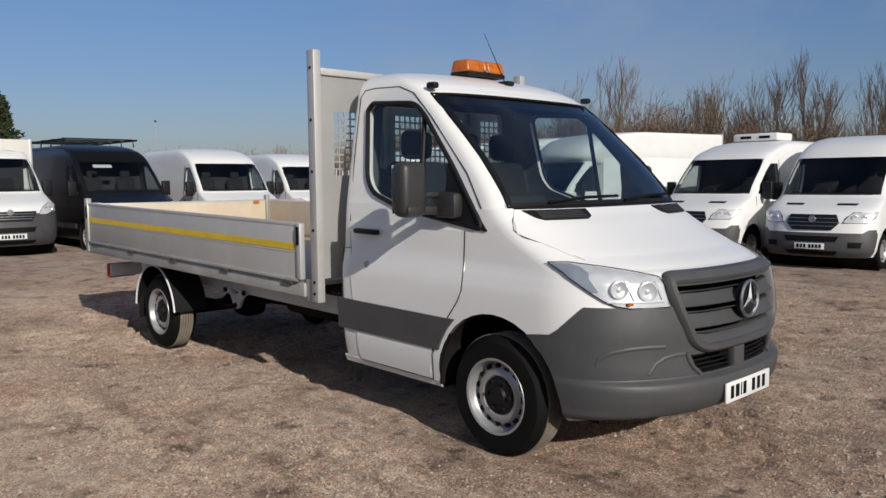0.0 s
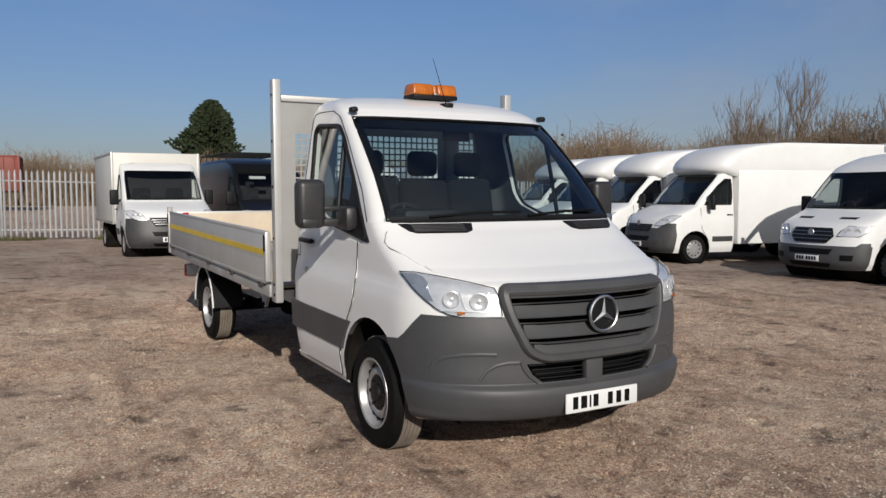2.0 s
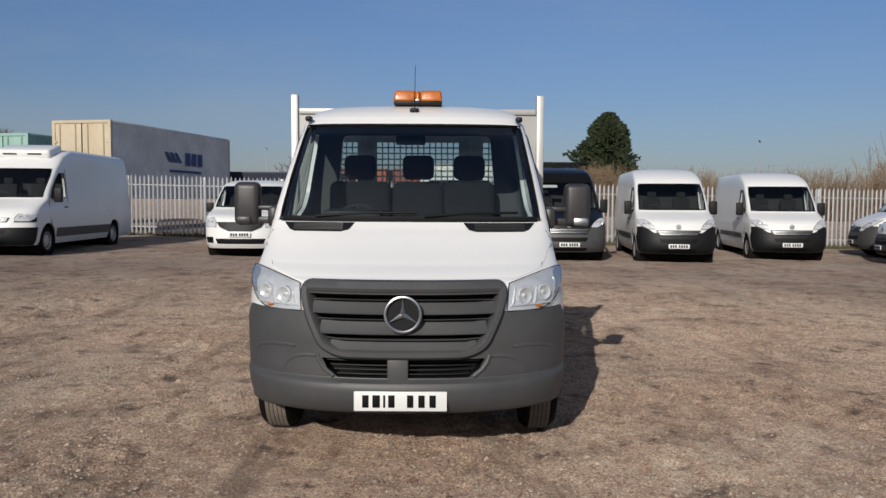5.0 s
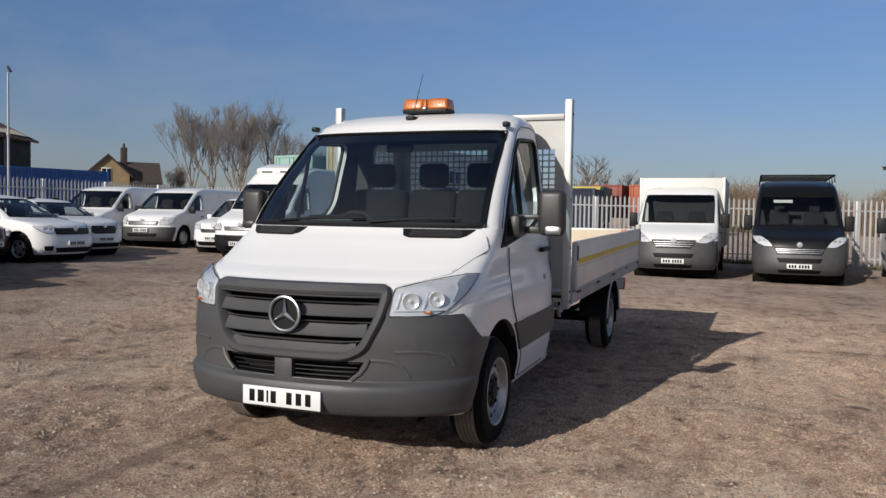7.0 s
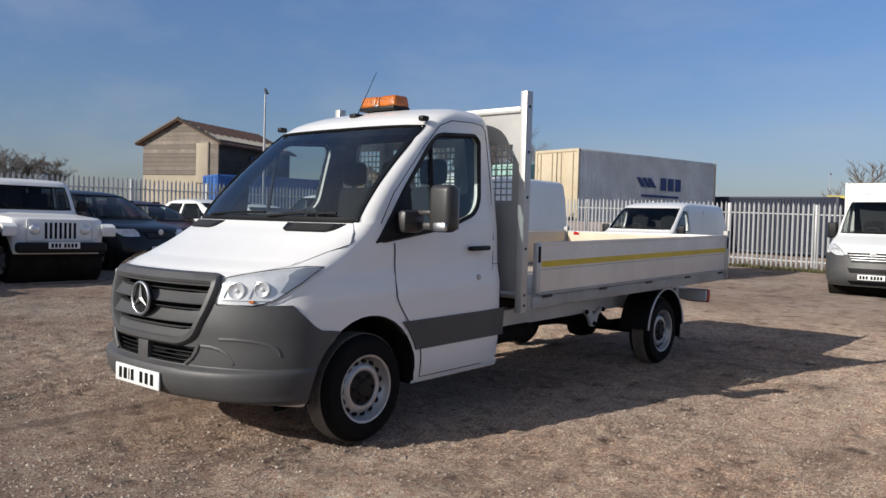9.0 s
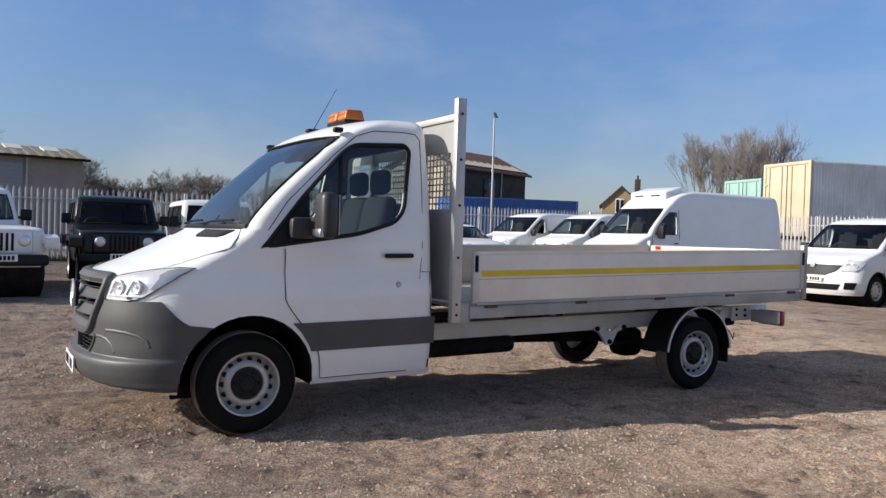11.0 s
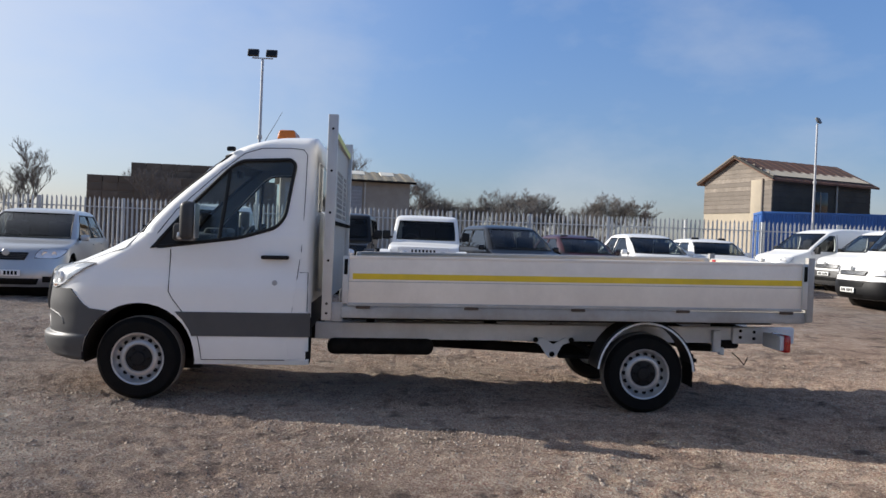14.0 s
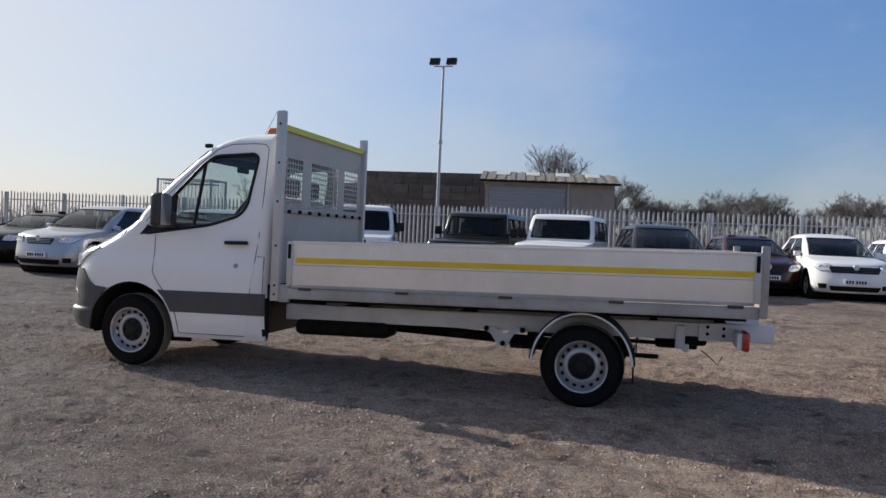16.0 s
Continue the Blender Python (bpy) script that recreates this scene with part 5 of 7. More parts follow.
def big_van(h=2.52, length=5.9, face=0):
    """The stack of outlines of a large panel van."""
    k = h / 2.52
    lv = [
        (0.24, -0.10, 0.92, 0.45, 2.3), (0.34, -0.02, 0.97, 0.5, 2.3), (0.48, 0.0, 0.99, 0.52, 2.3), (0.66, -0.03, 1.01, 0.52, 2.3), (0.86, -0.08, 1.015, 0.5, 2.3), (1.0, -0.14, 1.01, 0.45, 2.3),
        (1.08, -0.24, 1.0, 0.4, 2.4), (1.16, -0.42, 0.99, 0.36, 2.5), (1.26, -0.70, 0.98, 0.3, 2.6), (1.33, -0.88, 0.975, 0.28, 2.7), (1.55, -1.06, 0.955, 0.26, 2.9), (1.80, -1.30, 0.93, 0.25, 3.0),
        (2.05, -1.56, 0.91, 0.25, 3.0), (2.18, -1.72, 0.90, 0.28, 2.8),
    ]
    lv += [(2.30 * k, -1.95, 0.885, 0.35, 2.6), (2.42 * k, -2.3, 0.85, 0.4, 2.4), (2.49 * k, -2.7, 0.74, 0.4, 2.3), (2.515 * k, -3.1, 0.55, 0.35, 2.2), (2.525 * k, -3.4, 0.25, 0.2, 2.0)]
    return Skin(lv, [(0.2, -length), (2.0, -length + 0.02), (2.6, -length + 0.15)], sub=2)


def cab_only():
    lv = list(map(tuple, big_van().t[::2]))
    keep = [r for r in lv if r[0] <= 2.19] + [(2.24, -1.85, 0.84, 0.2, 2.6), (2.27, -1.95, 0.6, 0.12, 2.3)]
    return Skin(keep, [(0.2, -2.05), (2.4, -2.05)], sub=2)


LV = dict(
    paint=WHITE2, hw=1.0, axles=(-0.95, -4.95), r=0.335,
    screen=[(1.36, 0.87), (1.6, 0.86), (1.85, 0.85), (2.06, 0.82)],
    windows=[[(1.36, -1.20, -2.05), (1.55, -1.32, -2.08), (1.80, -1.58, -2.08), (1.96, -1.80, -2.06)]],
    bumper=[(0.25, 0.9), (0.35, 0.96), (0.50, 0.985), (0.66, 1.0), (0.78, 0.99)],
    grille=[[(0.70, 0.46), (0.84, 0.56)]], bar_mat=CHROME, lamps=[(0.87, 0.56, 0.74), (0.94, 0.60, 0.88), (1.02, 0.68, 0.96), (1.10, 0.82, 0.985)],
    corners=[(0.78, 0.60, 0.985), (0.86, 0.72, 0.99), (0.93, 0.88, 0.985)], front_black=[[(0.29, 0.40), (0.36, 0.46)], [(0.52, 0.42), (0.62, 0.48)]],
    clad=[(0.58, -1.45, -4.45), (0.72, -1.45, -4.45)],
    seams=[[(-1.10, 1.30), (-1.12, 0.8), (-1.30, 0.55)], [(-2.12, 0.45), (-2.14, 1.3), (-2.14, 2.05)]],
    handles=[(-2.0, 1.12)], mirror=(-1.30, 1.42, 1.02, (0.20, 0.10, 0.36)), plate=(0.035, 0.44), badge=(-0.07, 0.93),
)


def box_body(car, y0, y1, z0, z1, hw, material, label):
    """A box body with corner trims and a rear frame."""
    bx = part("box_body", box((0, (y0 + y1) / 2, (z0 + z1) / 2), (2 * hw, y0 - y1, z1 - z0), 0.03), material, car, label)
    for s in (1, -1):
        part("corner_trim", box((s * (hw - 0.01), y0 - 0.02, (z0 + z1) / 2), (0.06, 0.06, z1 - z0 + 0.01), 0.01), ALU, bx)
        part("top_trim", box((s * (hw - 0.01), (y0 + y1) / 2, z1 - 0.02), (0.05, y0 - y1 + 0.01, 0.06), 0.01), ALU, bx)
        part("bottom_trim", box((s * (hw - 0.01), (y0 + y1) / 2, z0 + 0.03), (0.05, y0 - y1 + 0.01, 0.08), 0.01), ALUDULL, bx)
    part("sub_frame", box((0, (y0 + y1) / 2, z0 - 0.12), (0.9, y0 - y1 - 0.1, 0.2), 0.02), GREASY, car)
    return bx


VAN = big_van()
CABX = cab_only()


def luton(name, m, label, face):
    """A low-floor removal van: cab with a streamlined over-cab body."""
    o = dict(LV)
    o.update(windows=[[(1.36, -1.20, -1.95), (1.55, -1.32, -1.98), (1.80, -1.58, -1.98), (1.96, -1.80, -1.96)]], clad=[(0.52, -1.42, -1.98), (0.66, -1.42, -1.98)], axles=(-0.95, -5.0), seams=[[(-1.10, 1.30), (-1.12, 0.8), (-1.30, 0.55)]], handles=[(-1.9, 1.12)])
    o.update(face, bulkhead=-1.95)
    car = vehicle(name, m, label, "van", CABX, o)
    hood = Skin(
        [(2.04, -1.70, 0.99, 0.5, 2.6), (2.12, -1.45, 1.02, 0.6, 2.5), (2.22, -1.38, 1.04, 0.6, 2.5), (2.36, -1.44, 1.05, 0.6, 2.5), (2.52, -1.60, 1.05, 0.65, 2.5), (2.66, -1.86, 1.05, 0.7, 2.5), (2.76, -2.2, 1.05, 0.8, 2.5), (2.81, -2.6, 1.045, 0.8, 2.5), (2.835, -3.0, 1.03, 0.6, 2.5), (2.845, -3.3, 0.98, 0.5, 2.5)],
        [(2.0, -6.6), (2.9, -6.6)], sub=2, corner=0.04)
    part("over_cab", hood.solid(nu=12, ns=6), o["paint"], car, "streamlined white over-cab body")
    bx = part("box_body", box((0, -4.35, 1.30), (2.10, 4.50, 1.75), 0.03), WHITE2, car, "smooth white load body")
    part("rear_trim", box((0, -6.60, 1.65), (2.12, 0.04, 2.45), 0.01), ALU, bx)
    return car


FACES = [
    dict(grille=[[(0.76, 0.42), (0.90, 0.48)]], bar_mat=CHROME),
    dict(grille=[[(0.66, 0.40), (0.80, 0.46)]]),
    dict(grille=[[(0.70, 0.36), (1.0, 0.44)]], bar_mat=PLASTIC2, bumper=[(0.25, 0.9), (0.35, 0.96), (0.50, 0.985), (0.62, 1.0)]),
    dict(grille=[[(0.74, 0.44), (0.90, 0.50)]], bar_mat=PLASTIC, bumper=[(0.25, 0.9), (0.35, 0.96), (0.50, 0.985), (0.66, 1.0), (0.82, 0.99)]),
]
LH = -11.0
for (lx, ly), fc in zip(((-12.9, -19.2), (-12.0, -16.0), (-11.2, -12.95), (-10.5, -9.95)), FACES):
    fc = dict(fc)
    fc.update(clad=[(0.50, -1.42, -1.98), (0.62, -1.42, -1.98)])
    luton("luton_van", placed(lx, ly, LH), "white removal van with streamlined over-cab body", fc)

# large vans along the back fence
cb = dict(LV)
cb.update(windows=[[(1.36, -1.20, -1.95), (1.55, -1.32, -1.98), (1.80, -1.58, -1.98), (1.96, -1.80, -1.96)]], clad=[(0.52, -1.42, -1.98), (0.66, -1.42, -1.98)], axles=(-0.95, -4.6), seams=[[(-1.10, 1.30), (-1.12, 0.8), (-1.30, 0.55)]], handles=[(-1.9, 1.12)], grille=[[(0.74, 0.40), (0.94, 0.52)]], bumper=[(0.25, 0.9), (0.35, 0.96), (0.50, 0.985), (0.66, 1.0), (0.84, 0.99), (0.90, 0.97)])
cb["bulkhead"] = -1.95
bx = vehicle("box_van", placed(-0.7, -14.8, 90), "white box van with cream box body and grey bumper", "van", CABX, cb)
box_body(bx, -2.08, -5.7, 0.75, 2.53, 1.06, CREAM, "cream panelled box body")
bk = dict(LV)
bk.update(paint=BLACKPAINT, clad=[(0.50, -1.45, -4.45), (0.62, -1.45, -4.45)], bumper=[(0.25, 0.9), (0.35, 0.96), (0.50, 0.985), (0.66, 1.0), (0.86, 0.99)], bar_mat=CHROME, grille=[[(0.70, 0.46), (0.86, 0.54)]])
bv = vehicle("black_van", placed(-3.47, -14.8, 90), "black panel van with a roof rack and grey bumper", "van", VAN, bk)
rack = part("roof_rack", tube([(-0.85, -2.3, 2.62), (-0.85, -5.6, 2.62)], 0.025, 8), INK, bv, "black tubular roof rack")
part("rack_side", tube([(0.85, -2.5, 2.62), (0.85, -5.6, 2.62)], 0.025, 8), INK, rack)
for k in range(5):
    part("rack_bar", tube([(-0.88, -2.55 - 0.75 * k, 2.46), (-0.86, -2.55 - 0.75 * k, 2.64), (0.86, -2.55 - 0.75 * k, 2.64), (0.88, -2.55 - 0.75 * k, 2.46)], 0.02, 6), INK, rack)
part("screen_paper", VAN.patch([(z, VAN.ux(z, 0.12), VAN.ux(z, 0.55)) for z in (1.93, 2.0)], -0.02, 0.004, 6), PLATE, bv, "white paper strip behind the windscreen")
part("screen_band", VAN.patch([(z, -VAN.ux(z, 0.84), VAN.ux(z, 0.84)) for z in (2.08, 2.2, 2.32)], 0.006, 0.01, 14), INK, bv)
vehicle("panel_van", placed(-6.25, -14.8, 84), "white high-roof panel van with black bumper", "van", VAN, dict(LV, bumper_mat=PLASTIC2))
vehicle("panel_van", placed(-9.8, -16.3, 82), "white high-roof panel van with dark bumper", "van", VAN, dict(LV, bumper_mat=PLASTIC2))

# high-roof vans beside the removal vans
TV = dict(
    LV, bumper_mat=PLASTIC, bumper=[(0.25, 0.9), (0.35, 0.96), (0.50, 0.985), (0.68, 1.0)], grille=[[(0.73, 0.34), (0.86, 0.46), (1.0, 0.40)]], bars=True, bar_mat=CHROME, corners=[(0.66, 0.80, 0.99), (0.74, 0.90, 0.99)],
    lamps=[(0.86, 0.52, 0.86), (0.95, 0.56, 0.96), (1.04, 0.66, 0.985)], fogs=[[(0.42, 0.62, 0.80), (0.52, 0.62, 0.82)]], vents=[[(1.17, 0.30, 0.62), (1.20, 0.30, 0.64)]], clad=[(0.42, -1.45, -4.3), (0.60, -1.45, -4.3)])
t1 = vehicle("fridge_van", placed(-10.5, -5.3, -3), "white high-roof van with roof refrigeration unit", "van", big_van(2.5), TV)
fu = part("fridge_unit", box((0, -3.2, 2.58), (1.05, 0.7, 0.17), 0.04, seg=3), WHITE2, t1, "white roof refrigeration unit")
for q in (0.22, -0.22):
    part("fridge_vent", box((q, -2.85, 2.58), (0.26, 0.02, 0.06), 0.01), INK, fu)
vehicle("panel_van", placed(-10.7, -2.85, 2), "white high-roof panel van with grey bumper", "van", big_van(2.55), TV)


def small_van(h=1.97, length=5.0):
    lv = [(0.22, -0.08, 0.86, 0.45, 2.3), (0.32, -0.01, 0.91, 0.5, 2.3), (0.46, 0.0, 0.93, 0.52, 2.3), (0.64, -0.03, 0.945, 0.52, 2.3), (0.82, -0.07, 0.95, 0.5, 2.3), (0.94, -0.13, 0.945, 0.45, 2.3),
          (1.02, -0.26, 0.94, 0.4, 2.4), (1.08, -0.48, 0.935, 0.36, 2.5), (1.15, -0.78, 0.925, 0.3, 2.6), (1.20, -0.92, 0.92, 0.28, 2.7), (1.40, -1.16, 0.89, 0.26, 2.9), (1.62, -1.45, 0.855, 0.25, 3.0),
          (1.76, -1.66, 0.835, 0.25, 3.0), (1.84, -1.82, 0.81, 0.28, 2.8), (1.91, -2.1, 0.75, 0.35, 2.5), (1.95, -2.5, 0.62, 0.35, 2.3), (1.965, -2.9, 0.4, 0.3, 2.2), (1.97, -3.1, 0.2, 0.1, 2.0)]
    k = h / 1.97
    return Skin([(z * k, *q) for z, *q in lv], [(0.2, -length), (1.2, -length), (2.0, -length + 0.25)], sub=2)


SV = dict(
    paint=WHITE2, hw=0.935, axles=(-0.95, -4.0), r=0.33,
    screen=[(1.23, 0.83), (1.4, 0.82), (1.6, 0.79), (1.77, 0.76)],
    windows=[[(1.20, -1.20, -2.0), (1.40, -1.42, -2.05), (1.60, -1.70, -2.05), (1.70, -1.85, -2.03)]],
    grille=[[(0.70, 0.40), (0.80, 0.50), (0.88, 0.52)]], lamps=[(0.74, 0.60, 0.84), (0.86, 0.60, 0.92), (0.96, 0.68, 0.93)],
    front_black=[[(0.34, 0.55), (0.46, 0.60)]], fogs=[[(0.36, 0.66, 0.82), (0.50, 0.68, 0.86)]],
    seams=[[(-1.15, 1.15), (-1.16, 0.7), (-1.30, 0.5)], [(-2.10, 0.45), (-2.12, 1.2), (-2.12, 1.75)], [(-3.2, 0.45), (-3.22, 1.75)]],
    handles=[(-1.98, 1.0)], mirror=(-1.28, 1.22, 0.94, (0.19, 0.09, 0.24)), plate=(0.03, 0.56), badge=(-0.03, 0.86))
SVAN = small_van()
vehicle("small_van", placed(4.72, -14.1, 92), "white compact van with black bumper inserts and grille", "van", SVAN, dict(SV, grille=[[(0.64, 0.28), (0.74, 0.50), (0.86, 0.585)]], bars=False))
vehicle("small_van", placed(17.5, -14.0, 100), "white compact van with dark grille", "van", SVAN, dict(SV, axles=(-0.95, -3.9), grille=[[(0.60, 0.34), (0.80, 0.42)]]))
vehicle("transporter_van", placed(15.5, -15.0, 96), "white compact van with grey bumper", "van", small_van(1.99, 5.1), dict(SV, bumper=[(0.23, 0.85), (0.35, 0.9), (0.50, 0.93), (0.66, 0.94)], grille=[[(0.72, 0.5), (0.84, 0.54)]], bar_mat=CHROME, front_black=[[(0.36, 0.5), (0.46, 0.54)]], fogs=[]))
ic = dict(LV, hw=0.99, bumper_mat=PLASTIC2, bumper=[(0.25, 0.9), (0.35, 0.96), (0.50, 0.985), (0.66, 1.0)], grille=[[(0.78, 0.46), (0.88, 0.52)]], lamps=[(0.80, 0.62, 0.90), (0.88, 0.62, 0.98), (0.96, 0.68, 0.99)], clad=[(0.40, -1.45, -4.9), (0.62, -1.45, -4.9)])
iv = vehicle("fridge_van", placed(10.15, -12.65, 92), "white high-roof van with roof fridge pod", "van", big_van(2.62, 6.6), dict(ic, axles=(-1.0, -5.2)))
part("fridge_unit", box((0, -2.25, 2.50), (1.35, 0.75, 0.26), 0.08, rot=Matrix.Rotation(radians(-14), 4, "X"), seg=3), WHITE2, iv, "white fridge pod with black vents")
for s in (-1, 1):
    part("fridge_vent", box((s * 0.30, -1.90, 2.46), (0.36, 0.05, 0.10), 0.02), INK, iv)


def car_skin(h=1.6, length=4.3, hw=0.89, cowl=0.98, hood=0.85, screen_y=(-1.0, -1.75), tail_in=0.55):
    c0, c1 = screen_y
    lv = [(0.20, -0.10, hw - 0.09, 0.45, 2.3), (0.30, -0.01, hw - 0.03, 0.5, 2.3), (0.45, 0.0, hw - 0.01, 0.5, 2.3), (0.60, -0.03, hw, 0.5, 2.3), (hood - 0.12, -0.08, hw, 0.48, 2.3), (hood - 0.03, -0.16, hw - 0.01, 0.42, 2.3),
          (hood + 0.04, -0.40, hw - 0.02, 0.38, 2.4), ((hood + cowl) / 2 + 0.02, c0 * 0.68, hw - 0.03, 0.33, 2.5), (cowl, c0 + 0.04, hw - 0.05, 0.3, 2.6), (cowl + 0.05, c0 - 0.06, hw - 0.07, 0.28, 2.7),
          (cowl + (h - cowl) * 0.5, (c0 + c1) / 2 - 0.04, hw - 0.15, 0.26, 2.8), (h - 0.13, c1, hw - 0.22, 0.26, 2.8), (h - 0.07, c1 - 0.16, hw - 0.26, 0.28, 2.6), (h - 0.025, c1 - 0.45, hw - 0.36, 0.3, 2.4), (h, c1 - 0.8, hw - 0.6, 0.2, 2.1)]
    return Skin(lv, [(0.2, -length + 0.08), (0.5, -length), (cowl, -length + 0.05), (h - 0.1, -length + tail_in), (h, -length + tail_in + 0.35)], sub=2, corner=0.14)


def car(name, m, label, paint, h=1.6, length=4.3, hw=0.89, cowl=1.0, hood=0.86, screen_y=(-1.05, -1.75), tail_in=0.55, r=0.33, **more):
    sk = car_skin(h, length, hw, cowl, hood, screen_y, tail_in)
    c0, c1 = screen_y
    mid = (c1 - length + tail_in) / 2
    o = dict(
        paint=paint, hw=hw, axles=(-0.85, -length + 0.85), r=r, alloy=True, cabin=-9.0,
        screen=[(cowl + 0.03, hw - 0.16), ((cowl + h - 0.12) / 2, hw - 0.21), (h - 0.12, hw - 0.29)],
        windows=[[(cowl + 0.04, c0 - 0.45, mid + 0.05), (h - 0.14, c1 - 0.25, mid + 0.05)], [(cowl + 0.04, mid - 0.05, -length + 0.55), (h - 0.14, mid - 0.05, -length + tail_in + 0.25)]],
        grille=[[(hood - 0.24, 0.30), (hood - 0.11, 0.36)]], lamps=[(hood - 0.20, 0.46, hw - 0.16), (hood - 0.12, 0.48, hw - 0.06), (hood - 0.05, 0.54, hw - 0.03)],
        front_black=[[(0.26, 0.50), (0.36, 0.55)]], fogs=[[(0.30, 0.60, 0.74), (0.40, 0.60, 0.76)]],
        seams=[[(c0 - 0.20, cowl), (c0 - 0.22, 0.4)], [(mid, cowl), (mid, 0.4)]], handles=[(mid + 0.18, cowl - 0.10), (-length + 0.95, cowl - 0.10)], handle_mat=paint,
        mirror=(c0 - 0.40, cowl + 0.05, hw - 0.02, (0.16, 0.10, 0.13)), mirror_mat=paint, plate=(0.03, 0.46), badge=(-0.02, hood - 0.10))
    o.update(more)
    return vehicle(name, m, label, "car", sk, o)


car("people_carrier", placed(10.95, -5.5, 190), "black people carrier with chrome trimmed front", NAVY, 1.70, 4.8, 0.93, 1.05, 0.92, (-1.05, -2.0), 0.35)
car("hatchback", placed(12.9, -7.65, 188), "dark red hatchback with black front", REDPAINT, 1.50, 4.2, 0.87, 0.96, 0.82, (-1.05, -1.85), 0.6)
car("crossover_car", placed(12.4, -9.45, 184), "white crossover car with black grille", WHITE2, 1.60, 4.3, 0.89, 1.02, 0.90, (-1.1, -1.95), 0.7, grille=[[(0.66, 0.50), (0.80, 0.56)]])
car("small_suv", placed(13.4, -11.4, 178), "white small hatchback with black oval grille", WHITE2, 1.52, 4.1, 0.89, 1.03, 0.92, (-1.15, -1.75), 0.35, grille=[[(0.60, 0.34), (0.70, 0.42), (0.80, 0.38)]])
car("estate_suv", placed(6.95, 4.86, 190), "silver white sports utility car with round lamps", SILVER, 1.70, 4.8, 0.96, 1.06, 0.93, (-1.2, -2.1), 0.7, r=0.37)
car("estate_suv", placed(7.5, 8.6, 180), "silver sports utility car with chrome grille bars", SILVER, 1.68, 4.65, 0.90, 1.06, 0.94, (-1.1, -1.95), 0.5, r=0.36, bar_mat=CHROME)
car("saloon_car", placed(9.5, 12.0, 180), "dark parked saloon car", BLACKPAINT, 1.45, 4.6, 0.9, 0.96, 0.82, (-1.2, -1.95), 0.9)
car("city_car", placed(12.15, -14.2, 96), "white small car with black grille", WHITE2, 1.70, 4.0, 0.86, 1.04, 0.92, (-0.95, -1.6), 0.2, grille=[[(0.62, 0.40), (0.72, 0.46)]])


def jeep(m, label, paint):
    """A boxy off-roader with a slotted grille and flared wings."""
    sk = Skin([(0.50, -0.05, 0.74, 0.10, 3.5), (0.70, 0.0, 0.76, 0.10, 3.5), (0.95, -0.01, 0.77, 0.10, 3.5), (1.08, -0.04, 0.77, 0.12, 3.5), (1.13, -0.14, 0.77, 0.15, 3.2), (1.16, -0.7, 0.78, 0.15, 3.2), (1.19, -1.22, 0.79, 0.12, 3.4), (1.24, -1.30, 0.79, 0.10, 3.6), (1.70, -1.52, 0.73, 0.10, 3.6), (1.78, -1.58, 0.71, 0.10, 3.4), (1.83, -1.75, 0.64, 0.12, 3.0), (1.85, -2.0, 0.4, 0.1, 2.5)],
              [(0.4, -4.0), (1.2, -4.0), (1.85, -3.92)], sub=2, corner=0.05)
    o = dict(
        paint=paint, hw=0.80, axles=(-0.55, -3.3), r=0.39, alloy=True, cabin=-9.0, screen=[(1.27, 0.68), (1.45, 0.67), (1.70, 0.63)],
        windows=[[(1.24, -1.55, -2.3), (1.70, -1.75, -2.3)], [(1.24, -2.4, -3.1), (1.70, -2.4, -3.1)], [(1.24, -3.2, -3.85), (1.70, -3.2, -3.8)]],
        seams=[[(-1.5, 1.2), (-1.5, 0.6)], [(-2.35, 1.7), (-2.35, 0.6)]], mirror=(-1.45, 1.36, 0.84, (0.18, 0.10, 0.20)), handles=[(-2.2, 1.1)])
    car_ = vehicle("off_roader", m, label, "off-roader", sk, o)
    part("grille", box((0, 0.005, 0.90), (1.10, 0.05, 0.40), 0.04, seg=3), paint, car_)
    for k in range(7):
        part("grille_slot", box((-0.24 + 0.08 * k, 0.032, 0.91), (0.042, 0.01, 0.28), 0.004), INK, car_)
    for s in (1, -1):
        part("headlight", revolve([(0.001, 0.03), (0.06, 0.025), (0.09, 0.01), (0.095, 0.0), (0.001, 0.0)], (0, 0, 0), 24), LAMPIN, car_).matrix_local = Matrix.Translation((s * 0.42, 0.03, 0.93)) @ Matrix.Rotation(radians(90), 4, "Z")
        bm = prism(rounded([(0.10, 0.98), (-0.05, 1.04), (-1.05, 1.02), (-1.18, 0.85), (-1.10, 0.80), (-1.0, 0.93), (-0.1, 0.95), (0.08, 0.80)], 0.04), "x", s * 0.72, s * 0.94)
        part("front_wing", bm, paint, car_)
        bm = prism(rounded([(-2.72, 0.85), (-2.85, 1.02), (-3.75, 1.02), (-3.88, 0.85), (-3.8, 0.80), (-3.7, 0.93), (-2.9, 0.93), (-2.78, 0.80)], 0.04), "x", s * 0.76, s * 0.94)
        part("rear_wing", bm, PLASTIC2, car_)
    part("front_bumper", box((0, 0.12, 0.62), (1.50, 0.18, 0.18), 0.05, seg=3), PLASTIC2, car_)
    number_plate(car_, 0.22, 0.66)
    return car_


jeep(placed(8.6, 1.40, 196) @ Matrix.Scale(1.04, 4), "white boxy off-roader with seven-slot grille", WHITE2)
jeep(placed(9.6, -0.72, 178), "black boxy off-roader with seven-slot grille", BLACKPAINT)
jeep(placed(9.5, -2.72, 176), "white boxy off-roader with seven-slot grille", WHITE2)


